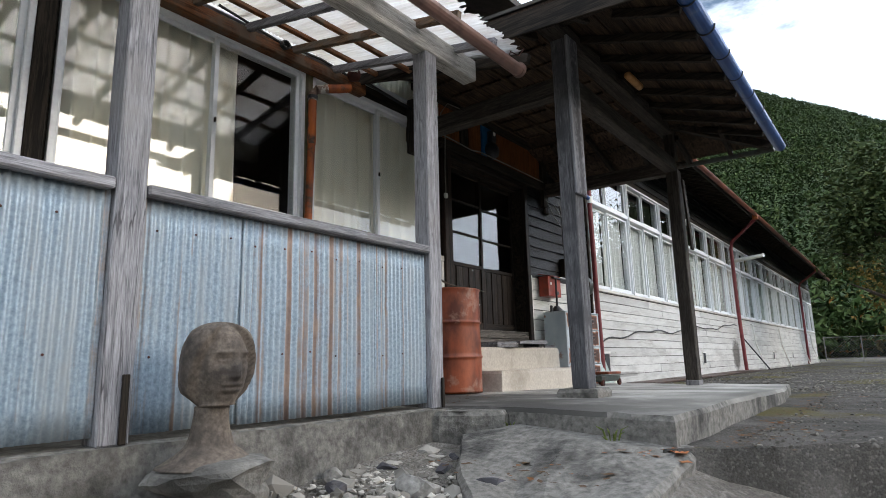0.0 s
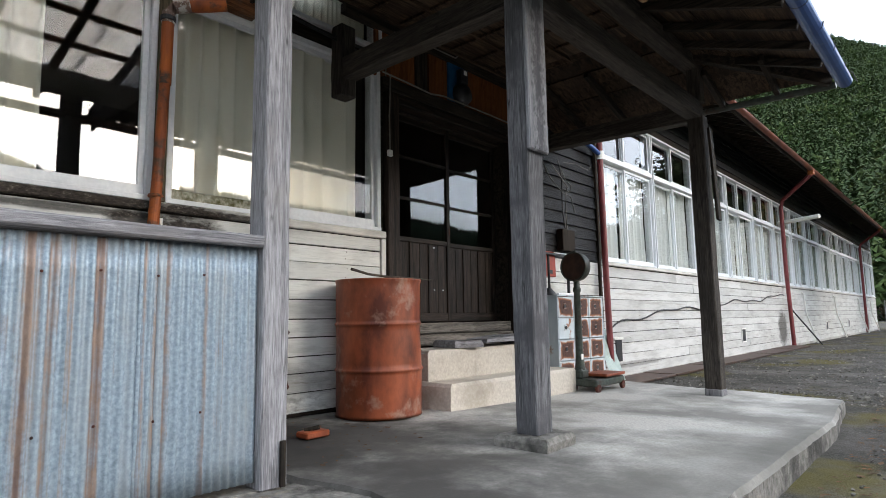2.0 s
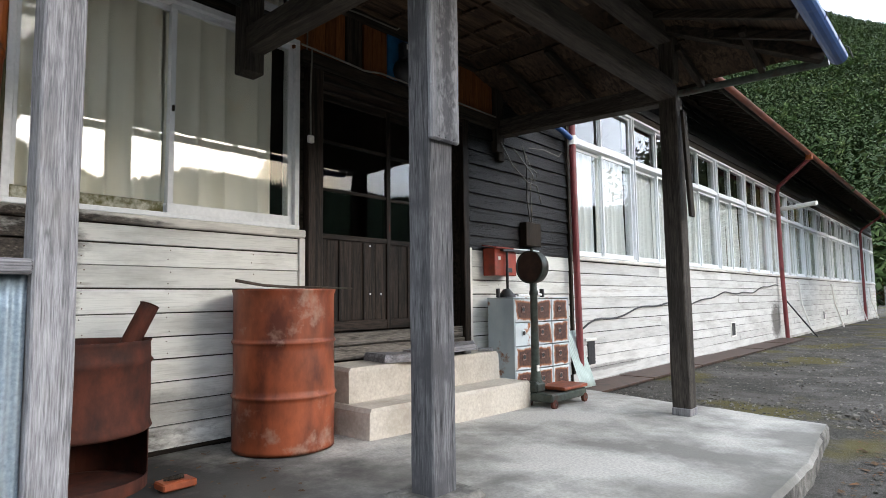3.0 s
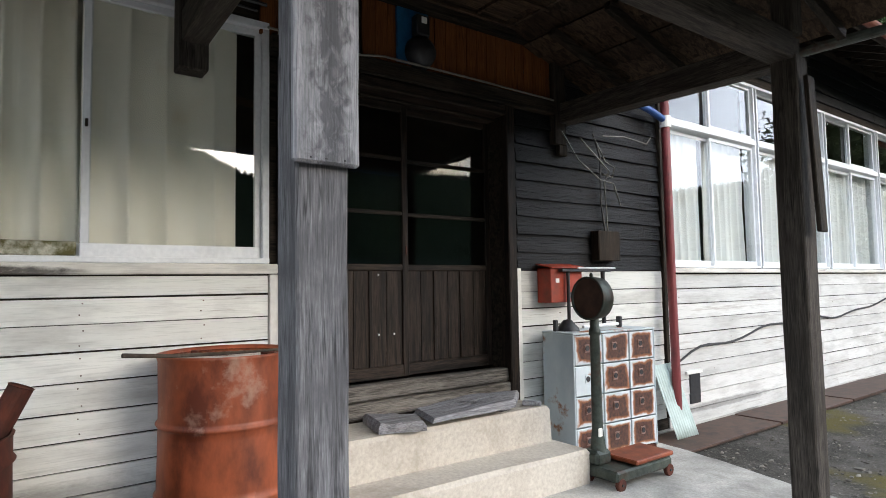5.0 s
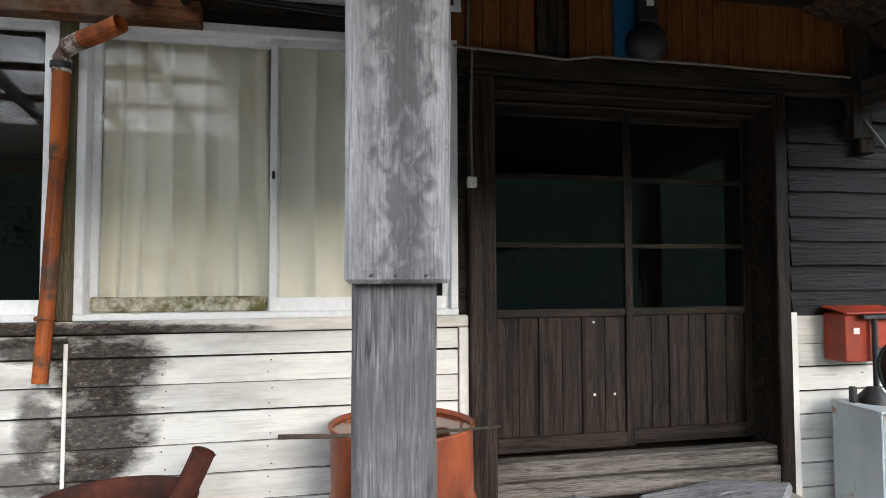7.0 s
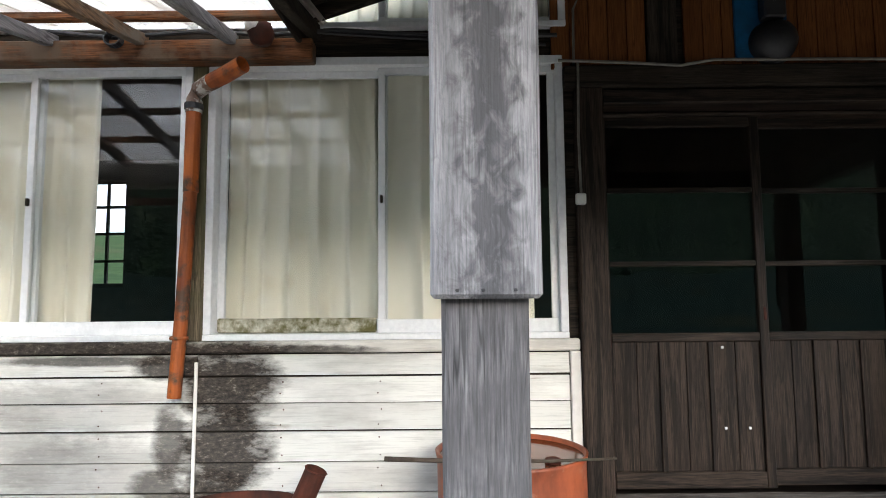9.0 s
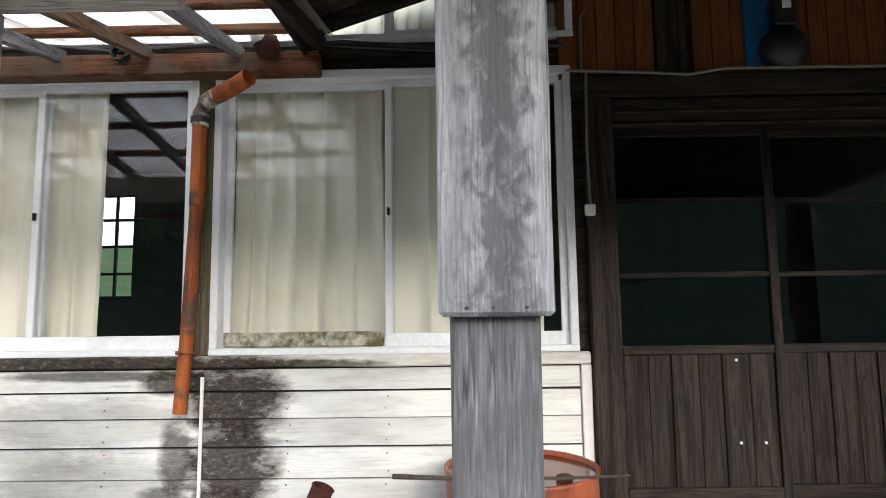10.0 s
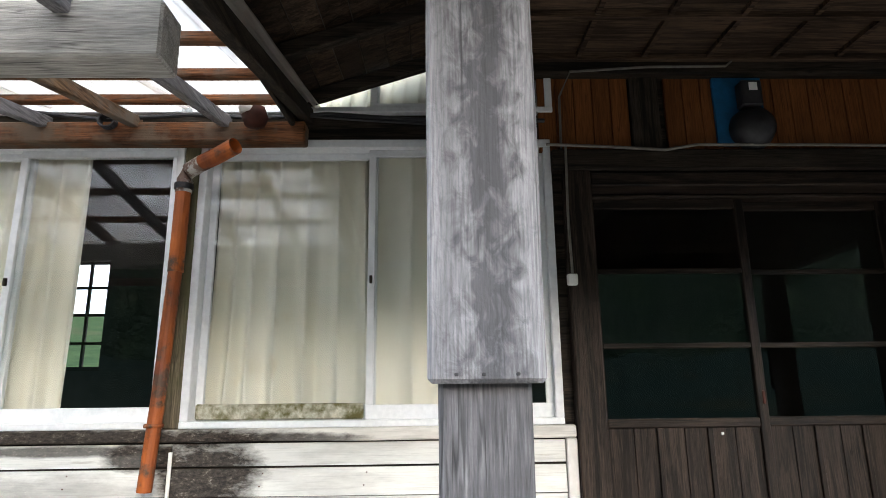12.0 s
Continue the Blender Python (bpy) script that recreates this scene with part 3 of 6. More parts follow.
def under(ob, parent, label=""):
    if parent is not None:
        ob.parent = parent
        inv = Matrix.Identity(4)
        p = parent
        while p is not None:
            inv = inv @ (p.matrix_basis.inverted() if p.parent is None else Matrix.Identity(4))
            p = p.parent
        ob.matrix_parent_inverse = inv if parent.parent is None else Matrix.Identity(4)
    if label:
        ob["label"] = label
    return ob


def part(name, bm, material, parent, label="", smooth=False):
    me = bpy.data.meshes.new(name)
    bm.to_mesh(me)
    bm.free()
    me.materials.append(material)
    if smooth:
        me.polygons.foreach_set("use_smooth", [True] * len(me.polygons))
    return under(new(name, me), parent, label)


def thing(name, loc, label, category, group="", kind=""):
    e = new(name)
    e.empty_display_size = 0.1
    e.matrix_basis = Matrix.Translation(loc)
    return tagged(e, label, category, group, kind)


def bm_box(x0, x1, y0, y1, z0, z1, bevel=0.004, bm=None, m=None):
    own = bm is None
    bm = bm or bmesh.new()
    mat4 = Matrix.Translation(((x0 + x1) / 2, (y0 + y1) / 2, (z0 + z1) / 2)) @ Matrix.Diagonal((abs(x1 - x0), abs(y1 - y0), abs(z1 - z0), 1))
    r = bmesh.ops.create_cube(bm, size=1.0, matrix=(m @ mat4) if m else mat4)
    if bevel and own:
        bmesh.ops.bevel(bm, geom=list(bm.edges), offset=bevel, segments=1, affect="EDGES")
    return bm


def rough_beam(x0, x1, y0, y1, z0, z1, seed=0, amount=0.004, cuts=14):
    """A squared timber with worn, slightly wavy faces."""
    bm = bm_box(x0, x1, y0, y1, z0, z1, 0.007)
    d = (x1 - x0, y1 - y0, z1 - z0)
    ax = d.index(max(d))
    lo = (x0, y0, z0)[ax]
    for i in range(1, cuts):
        co, no = [0, 0, 0], [0, 0, 0]
        co[ax], no[ax] = lo + d[ax] * i / cuts, 1
        bmesh.ops.bisect_plane(bm, geom=bm.verts[:] + bm.edges[:] + bm.faces[:], plane_co=co, plane_no=no)
    for v in bm.verts:
        v.co += noise.noise_vector(v.co * 3.1 + Vector((seed, seed * 1.7, 0))) * amount
    return bm


def slanted(p0, p1, w, h, up=(0, 0, 1), bevel=0.004):
    """A timber of width w and height h from p0 to p1."""
    p0, p1 = Vector(p0), Vector(p1)
    d = (p1 - p0)
    L = d.length
    d.normalize()
    s = d.cross(Vector(up)).normalized()
    u = s.cross(d)
    m = Matrix((d, s, u)).transposed().to_4x4()
    m.translation = (p0 + p1) / 2
    bm = bm_box(-L / 2, L / 2, -w / 2, w / 2, -h / 2, h / 2, bevel)
    bmesh.ops.transform(bm, matrix=m, verts=bm.verts)
    return bm


def tube(points, r, seg=10, close=True):
    """A round bar or pipe along points; r: a radius or one for each point."""
    pts = [Vector(p) for p in points]
    rs = r if isinstance(r, (list, tuple)) else [r] * len(pts)
    bm = bmesh.new()
    rings = []
    ref = Vector((0.31, 0.2, 0.93)).normalized()
    for i, p in enumerate(pts):
        d = (pts[min(i + 1, len(pts) - 1)] - pts[max(i - 1, 0)]).normalized()
        a = d.cross(ref)
        if a.length < 0.05:
            a = d.cross(Vector((1, 0, 0)))
        a.normalize()
        b = d.cross(a)
        rings.append([bm.verts.new(p + (a * math.cos(q) + b * math.sin(q)) * rs[i]) for q in (2 * math.pi * k / seg for k in range(seg))])
    for a, b in zip(rings, rings[1:]):
        for k in range(seg):
            bm.faces.new((a[k], a[(k + 1) % seg], b[(k + 1) % seg], b[k]))
    if close:
        bm.faces.new(list(reversed(rings[0])))
        bm.faces.new(rings[-1])
    return bm


def lathe(profile, cx, cy, seg=48, dent=0.0, seed=0, m=None):
    """A turned body from (radius, height) pairs."""
    bm = bmesh.new()
    rings = []
    for r, z in profile:
        ring = []
        for k in range(seg):
            a = 2 * math.pi * k / seg
            q = r
            if dent:
                q += dent * noise.noise(Vector((math.cos(a) * 2 + seed, math.sin(a) * 2, z * 4)))
            ring.append(bm.verts.new((cx + q * math.cos(a), cy + q * math.sin(a), z)))
        rings.append(ring)
    for a, b in zip(rings, rings[1:]):
        for k in range(seg):
            bm.faces.new((a[k], a[(k + 1) % seg], b[(k + 1) % seg], b[k]))
    if m:
        bmesh.ops.transform(bm, matrix=m, verts=bm.verts)
    return bm


def half_gutter(p0, p1, r, seg=8, thick=0.004):
    """An open half-round gutter from p0 to p1."""
    p0, p1 = Vector(p0), Vector(p1)
    d = (p1 - p0).normalized()
    s = d.cross(Vector((0, 0, 1))).normalized()
    bm = bmesh.new()
    loops = []
    for p in (p0, p1):
        o = [bm.verts.new(p + s * r * math.cos(a) - Vector((0, 0, 1)) * r * math.sin(a)) for a in (math.pi * k / seg for k in range(seg + 1))]
        i = [bm.verts.new(p + s * (r - thick) * math.cos(a) - Vector((0, 0, 1)) * (r - thick) * math.sin(a)) for a in (math.pi * k / seg for k in range(seg + 1))]
        loops.append(o + i[::-1])
    a, b = loops
    n = len(a)
    for k in range(n):
        bm.faces.new((a[k], a[(k + 1) % n], b[(k + 1) % n], b[k]))
    for lp, flip in ((a, 1), (b, 0)):
        for k in range(seg):
            q = (lp[k], lp[k + 1], lp[n - 2 - k], lp[n - 1 - k])
            bm.faces.new(q[::-1] if flip else q)
    # stop end
    bm.faces.new(b[:seg + 1])
    return bm


def wavy_sheet(origin, u, v, width, length, pitch, amp, normal, thick=0.0012, nv=6, ragged=0.0, seed=0, bow=0.0, single=False):
    """A corrugated sheet: waves across u, straight along v."""
    o, u, v, n = (Vector(q) for q in (origin, u, v, normal))
    nu = max(8, int(width / pitch * 8))
    verts, faces = [], []
    rnd = random.Random(seed)
    rag = [rnd.random() for _ in range(nu // 6 + 3)]
    for side in ((0,) if single else (0, 1)):
        for j in range(nv + 1):
            for i in range(nu + 1):
                a = width * i / nu
                le = length
                if ragged:
                    k = i / 6.0
                    f0 = int(k)
                    le = length - ragged * (rag[f0] * (1 - (k - f0)) + rag[f0 + 1] * (k - f0))
                q = o + u * a + v * (le * j / nv) + n * (amp * math.sin(2 * math.pi * a / pitch) + side * thick + bow * noise.noise(Vector((a * 1.5, j * 0.7, seed))))
                verts.append(q)
    w = nu + 1
    off = w * (nv + 1)
    for j in range(nv):
        for i in range(nu):
            q = (j * w + i, j * w + i + 1, (j + 1) * w + i + 1, (j + 1) * w + i)
            faces.append(q)
            if not single:
                faces.append(tuple(off + k for k in reversed(q)))
    if single:
        return verts, faces
    for i in range(nu):
        faces.append((i + 1, i, off + i, off + i + 1))
        t = nv * w + i
        faces.append((t, t + 1, off + t + 1, off + t))
    for j in range(nv):
        a, b = j * w, (j + 1) * w
        faces.append((a, b, off + b, off + a))
        a, b = a + nu, b + nu
        faces.append((b, a, off + a, off + b))
    return verts, faces


# ---- ground, platform and yard ----
def slab_z(y):
    """The porch slab falls a little towards its far end."""
    return -0.04 * min(1.0, max(0.0, (y - 6.4) / 2.7))


def low_z(x, y):
    return -0.2 - 0.12 * (x + 2.8) - 0.05 * (5 - y)


def build_ground():
    def axis(lo, hi, step, extra):
        a = list(np.arange(lo, hi, step)) + list(extra)
        for s in (1, -1):
            q, d = (hi if s > 0 else lo), step
            while abs(q) < 2500:
                d *= 1.35
                q += s * d
                a.append(q)
        return sorted(set(round(float(k), 4) for k in a))
    xs = axis(-3.0, 1.6, 0.07, (-1.47, -1.46))
    ys = axis(1.4, 13.0, 0.09, (5.135, 5.15, 5.69, 5.70))
    verts, faces, mats = [], [], []
    for y in ys:
        for x in xs:
            high = (y > 5.14 and x > -1.465) or y > 5.695
            near = abs(x + 1) < 6 and -1 < y < 22
            h = noise.noise(Vector((x * 1.3, y * 1.3, 0))) * 0.018 + noise.noise(Vector((x * 7, y * 7, 3))) * 0.006
            if high:
                z = -0.135 + (h * 0.6 if near else 0)
                if x > -1.3 and y < 5.3:
                    z += noise.noise(Vector((x * 5, 2.0, 8))) * 0.012
            else:
                xx, yy = min(max(x, -3.2), 1.5), min(max(y, 0.5), 5.7)
                rise = min(1.0, max(0.0, (yy - 4.3) / 0.7)) if x > -1.9 else 0.0
                z = low_z(xx, yy) + (0.17 - 0.17 * min(1.0, max(0.0, (x + 1.45) / 0.6))) * rise * rise * (3 - 2 * rise) + h * 1.6 + noise.noise(Vector((x * 17, y * 17, 5))) * 0.012
            if x < -4.3:
                z = -0.2
            skew = max(0.0, 1 - abs(y - 5.14) / 3.6) * (0.85 * min(1.6, max(0.0, x + 1.46)) - 0.12)
            verts.append((x, y + (skew if x > -1.468 else 0.0), z))
    w = len(xs)
    for j in range(len(ys) - 1):
        for i in range(w - 1):
            faces.append((j * w + i, j * w + i + 1, (j + 1) * w + i + 1, (j + 1) * w + i))
            cy, cx = (ys[j] + ys[j + 1]) / 2, (xs[i] + xs[i + 1]) / 2
            mats.append(0 if (cy > 5.13 and cx > -1.46) or cy > 5.69 else 1)
    g = mesh_object("ground", verts, faces, asphalt, True)
    g.data.materials.append(rubble)
    g.data.polygons.foreach_set("material_index", mats)
    tagged(g, "old cracked asphalt yard with gravel and moss, broken lower concrete", "ground", kind="structure")


def prism(name, outline, z_top, z_bot, material, seed=0, wobble=0.006, cell=0.12, parent=None, side=None):
    """A slab with a finely cut, slightly uneven rim."""
    pts = []
    for (x0, y0), (x1, y1) in zip(outline, outline[1:] + outline[:1]):
        n = max(1, int(math.hypot(x1 - x0, y1 - y0) / cell))
        for k in range(n):
            pts.append((x0 + (x1 - x0) * k / n, y0 + (y1 - y0) * k / n))
    cx, cy = sum(p[0] for p in pts) / len(pts), sum(p[1] for p in pts) / len(pts)
    verts, faces = [], []
    n = len(pts)

    def wob(x, y, k):
        v = noise.noise_vector(Vector((x * 2.3 + seed, y * 2.3, k))) * wobble * 2 + noise.noise_vector(Vector((x * 9 + seed, y * 9, k))) * wobble
        return v
    for k, (inset, dz) in enumerate(((0.0, None), (0.0, -0.025), (0.02, 0.0), (0.25, 0.0))):
        for x, y in pts:
            d = math.hypot(x - cx, y - cy)
            xx, yy = x - (x - cx) / d * inset, y - (y - cy) / d * inset
            v = wob(x, y, min(k, 1))
            zt = z_top(y) if callable(z_top) else z_top
            z = z_bot if dz is None else zt + dz + (v.z * 0.6 if k < 3 else 0)
            verts.append((xx + v.x, yy + v.y, z))
    for k in range(3):
        for i in range(n):
            j = (i + 1) % n
            faces.append((k * n + i, k * n + j, (k + 1) * n + j, (k + 1) * n + i))
    verts.append((cx, cy, z_top(cy) if callable(z_top) else z_top))
    for i in range(n):
        faces.append((3 * n + i, 3 * n + (i + 1) % n, 4 * n))
    ob = mesh_object(name, verts, faces, material)
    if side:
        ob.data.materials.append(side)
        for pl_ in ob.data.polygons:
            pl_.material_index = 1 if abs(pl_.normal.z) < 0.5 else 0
    return under(ob, parent) if parent else ob


build_ground()
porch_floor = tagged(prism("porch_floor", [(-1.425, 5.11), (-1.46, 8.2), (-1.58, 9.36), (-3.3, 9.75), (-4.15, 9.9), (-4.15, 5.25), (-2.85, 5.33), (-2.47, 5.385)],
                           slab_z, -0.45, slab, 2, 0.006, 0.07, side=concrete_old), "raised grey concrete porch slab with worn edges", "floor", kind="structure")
tagged(prism("veranda_floor", [(-2.8, -2.0), (-2.8, 5.24), (-4.15, 5.24), (-4.15, -2.0)], 0.0, -0.3, concrete_old), "rough concrete veranda floor behind the iron fence", "floor", kind="structure")
tagged(prism("concrete_kerb", [(-2.72, 5.10), (-2.42, 5.30), (-2.46, 5.47), (-2.86, 5.35), (-2.84, 5.10)], -0.015, -0.5, concrete_old, 5, 0.012, 0.05), "broken aggregate concrete kerb beside the porch slab", "kerb", kind="structure")
tagged(prism("concrete_apron", [(-1.5, 3.9), (-1.36, 4.6), (-1.36, 5.2), (-2.42, 5.46), (-2.6, 5.15), (-2.35, 4.75), (-1.95, 4.3)], lambda y: -0.135 + 0.16 * (y - 5.15), -0.6, concrete_old, 9, 0.012, 0.07), "cracked sloping concrete apron below the porch", "pavement", kind="structure")

# plinth under the iron fence
plinth = bmesh.new()
for i in range(36):
    bm_box(-2.93, -2.755, -2.0 + i * 0.2022, -2.0 + (i + 1) * 0.2022, -0.45, -0.005, 0, plinth)
bmesh.ops.remove_doubles(plinth, verts=plinth.verts, dist=0.001)
bmesh.ops.subdivide_edges(plinth, edges=plinth.edges[:], cuts=2, use_grid_fill=True)
for v in plinth.verts:
    v.co += noise.noise_vector(v.co * 4) * 0.009 + noise.noise_vector(v.co * 13) * 0.006
tagged(part("fence_plinth", plinth, concrete_old, None), "worn concrete plinth under the corrugated iron fence", "plinth", kind="structure")


# ---- walls of the building ----
XW = -4.12
def wall(name, boxes, material, label):
    bm = bmesh.new()
    for b in boxes:
        bm_box(*b, 0, bm)
    return tagged(part(name, bm, material, None), label, "wall", kind="structure")


XI = -4.26
YN, YF, XB = -2.5, 36.3, -10.2
front = wall("wall_front", [(XI, XW, YN, 3.38, -0.3, 1.29), (XI, XW, 3.38, 6.98, -0.3, 1.29), (XI, XW, YN, 6.98, 2.58, 2.72), (XI, XW, YN, 6.98, 3.2, 4.1),
                            (XI, XW, 3.38, 3.5, 1.29, 2.58), (XI, XW, 5.23, 5.31, 1.29, 2.58), (XI, XW, 6.93, 6.98, 1.29, 2.58),
                            (XI - 0.06, XW, 6.98, 7.10, -0.3, 4.1), (XI - 0.06, XW, 8.61, 8.7, -0.3, 4.1), (XI - 0.06, XW, 7.10, 8.61, 2.40, 4.1), (XI - 0.06, XW, 7.10, 8.61, -0.3, 0.4),
                            (XI, XW, 8.7, 10.5, -0.3, 4.1), (XI, XW, 10.5, YF, -0.3, 1.26), (XI, XW, 10.5, YF, 3.23, 4.1)],
             dark_y, "dark timber front wall of the old school building")
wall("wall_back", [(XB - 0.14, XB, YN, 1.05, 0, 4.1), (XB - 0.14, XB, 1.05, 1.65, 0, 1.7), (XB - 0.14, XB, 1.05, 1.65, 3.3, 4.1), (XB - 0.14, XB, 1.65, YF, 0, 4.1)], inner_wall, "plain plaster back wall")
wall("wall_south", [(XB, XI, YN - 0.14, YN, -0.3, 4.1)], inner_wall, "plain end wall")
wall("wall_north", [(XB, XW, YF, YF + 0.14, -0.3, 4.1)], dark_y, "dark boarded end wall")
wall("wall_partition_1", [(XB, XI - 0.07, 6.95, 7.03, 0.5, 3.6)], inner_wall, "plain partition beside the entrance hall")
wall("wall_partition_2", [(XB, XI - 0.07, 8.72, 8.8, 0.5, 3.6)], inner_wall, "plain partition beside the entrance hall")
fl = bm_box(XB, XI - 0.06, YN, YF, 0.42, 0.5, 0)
tagged(part("floor", fl, inner_floor, None), "floorboards of the rooms, coloured dark for the gloom", "floor", kind="structure")
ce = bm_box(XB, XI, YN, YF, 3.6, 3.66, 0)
tagged(part("ceiling", ce, inner_wall, None), "plain ceiling of the rooms, coloured dark for the gloom", "ceiling", kind="structure")

# main roof
def roof_plane(name, x0, z0, x1, z1, y0, y1, t, material, label):
    bm = bmesh.new()
    vs = [bm.verts.new(p) for p in ((x0, y0, z0), (x0, y1, z0), (x1, y1, z1), (x1, y0, z1), (x0, y0, z0 + t), (x0, y1, z0 + t), (x1, y1, z1 + t), (x1, y0, z1 + t))]
    for f in ((0, 1, 2, 3), (7, 6, 5, 4), (0, 4, 5, 1), (1, 5, 6, 2), (2, 6, 7, 3), (3, 7, 4, 0)):
        bm.faces.new([vs[k] for k in f])
    return tagged(part(name, bm, material, None), label, "roof", kind="structure")


roof = roof_plane("roof_front", -3.3, 3.84, -7.2, 5.5, YN - 0.6, YF + 0.7, 0.08, roof_mat, "dark main roof with wide eaves")
roof_plane("roof_back", -11.1, 3.84, -7.2, 5.5, YN - 0.6, YF + 0.7, 0.08, roof_mat, "dark main roof, rear slope")
gable = bmesh.new()
for y in (YF, YN - 0.14):
    vs = [gable.verts.new(p) for p in ((-4.12, y, 4.05), (-10.3, y, 4.05), (-7.2, y, 5.45), (-4.12, y + 0.14, 4.05), (-10.3, y + 0.14, 4.05), (-7.2, y + 0.14, 5.45))]
    for f in ((0, 1, 2), (5, 4, 3), (0, 3, 4, 1), (1, 4, 5, 2), (2, 5, 3, 0)):
        gable.faces.new([vs[k] for k in f])
tagged(part("wall_gables", gable, dark_y, None), "dark boarded gable walls", "wall", kind="structure")
tails = [part("rafter_tail", slanted((-4.1, y, 4.10), (-3.33, y, 3.775), 0.05, 0.085), dark_x, roof) for y in np.arange(10.9, YF, 0.45)]
part("fascia", bm_box(-3.33, -3.3, 9.6, YF + 0.6, 3.72, 3.86), dark_y, roof)

eg = thing("eave_gutter", (-3.25, 23.0, 3.78), "rusty brown half-round gutter along the main eave", "gutter")
part("trough", half_gutter((-3.24, 9.7, 3.80), (-3.24, YF + 0.5, 3.80), 0.055), eave_gutter, eg)
for y in (19.0, 31.5):
    part("funnel", bm_box(-3.31, -3.19, y - 0.07, y + 0.07, 3.66, 3.80, 0.01), rust_pipe, eg, "bright rust-orange funnel box")

# weatherboards: white below, charred above, as separate boards
def board(name, parent, material, y0, y1, z0, z1, x=XW, lap=0.013, thick=0.012, seed=0):
    r = random.Random(seed)
    t = 0.0035
    a, b, c, d = (r.uniform(-t, t) for _ in range(4))
    wave = 0.010 if material is charred else (0.007 if material is white_far else 0.003)
    n = max(1, int((y1 - y0) / (0.2 if material is charred and y1 < 11 else 0.6)))
    verts = []
    for k in range(n + 1):
        y = y0 + (y1 - y0) * k / n
        s = wave * noise.noise(Vector((y * 1.1, z0 * 9, seed)))
        e = wave * noise.noise(Vector((y * 2.7, z0 * 7, seed + 4)))
        lo = z0 + a + (b - a) * k / n + e
        if material is charred:
            verts += [(x, y, lo), (x + lap + thick + s, y, lo), (x + thick * 0.6 + s, y, z1 - 0.004), (x, y, z1 - 0.004)]
        else:
            verts += [(x + 0.002, y, lo), (x + 0.021 + s, y, lo + 0.002), (x + 0.017 + s, y, z1 - 0.006), (x + 0.002, y, z1 - 0.006)]
    faces = []
    for k in range(n):
        p = 4 * k
        for q in range(4):
            w = (q + 1) % 4
            faces.append((p + q, p + w, p + 4 + w, p + 4 + q))
    faces += [(3, 2, 1, 0), tuple(4 * n + q for q in range(4))]
    return under(mesh_object(name, verts, faces, material), parent)


seed = 0
def boards(material, y0, y1, z_list, joints):
    global seed
    for k, (zt, zb) in enumerate(zip(z_list, z_list[1:])):
        cuts = [y0] + sorted(j + (0.35 * ((k * 7 + int(j * 3)) % 5) - 0.7 if len(joints) > 2 else 0) for j in joints) + [y1]
        cuts = [c for i, c in enumerate(cuts) if i == 0 or c > cuts[i - 1] + 0.2]
        cuts[-1] = y1
        for a, b in zip(cuts, cuts[1:]):
            seed += 1
            board("weatherboard", front, material, a + 0.0015, b - 0.0015, zb, zt, seed=seed)


boards(white_wall, 3.0, 6.93, [1.236, 1.136, 1.022, 0.899, 0.768, 0.638, 0.517, 0.394, 0.285, 0.16, 0.03], [5.283])
boards(white_wall, 8.735, 10.42, [1.262, 1.113, 0.992, 0.866, 0.748, 0.622, 0.498, 0.374, 0.25, 0.126, 0.0], [])
boards(charred, 8.72, 10.47, [1.262 + 0.1302 * (13 - k) for k in range(14)], [])
boards(white_far, 10.47, YF, [1.235 - 0.1345 * k for k in range(11)], [13.6, 16.9, 20.2, 23.5, 26.8, 30.1, 33.4])
boards(charred, 10.47, YF, [4.0 - 0.13 * k for k in range(6)], [16.0, 24.0, 30.0])
part("sill_board", rough_beam(XW, -4.075, 3.0, 6.975, 1.238, 1.291, 1, 0.003, 24), white_sill, front, "flaking mouldy white sill board")
part("sill_board", rough_beam(XW, -4.07, 10.47, YF, 1.243, 1.285, 2, 0.003, 40), white_sill, front)
part("corner_board", bm_box(XW, -4.085, 6.932, 6.978, 0.02, 1.236), white_trim, front)
part("corner_board", bm_box(XW, -4.085, 8.69, 8.735, 0.0, 1.275), white_trim, front)
part("corner_board", bm_box(XW, -4.075, 10.425, 10.47, 0.0, 2.95), dark_z, front)
part("conduit", tube([(-4.085, 5.285, 1.2), (-4.083, 5.283, 0.7), (-4.085, 5.278, 0.05)], 0.008, 8), white_trim, front, "thin white conduit")
nail_bm = bm_box(0, 0.003, -0.0028, 0.0028, -0.0028, 0.0028, 0.0008)
nail_mesh = bpy.data.meshes.new("nail")
nail_bm.to_mesh(nail_mesh)
nail_bm.free()
nail_mesh.materials.append(rust_dark)
for ny in (4.35, 4.86, 5.66, 6.09, 6.60):
    for nz in (1.06, 1.11, 0.925, 0.99, 0.795, 0.87, 0.665, 0.74, 0.545, 0.61):
        nail = new("nail", nail_mesh)
        nail.matrix_basis = Matrix.Translation((XW + 0.0195, ny + 0.008 * math.sin(nz * 40), nz))
        under(nail, front)
part("footing", bm_box(XI, -4.09, 9.9, YF, -0.4, -0.10, 0.01), concrete, front)
part("post", rough_beam(-4.16, -4.07, 3.385, 3.475, 0.02, 2.6, 3), dark_z, front, "dark round-edged wall post")
part("post", rough_beam(-4.15, -4.085, 5.235, 5.305, 1.29, 2.6, 4), mossy_z, front, "mossy brown wall post")
part("post", rough_beam(-4.17, -4.06, 6.98, 7.105, 0.02, 2.42, 5, 0.003), brown_z, front)
part("post", rough_beam(-4.17, -4.07, 8.61, 8.69, 0.02, 2.42, 6, 0.003), brown_z, front)
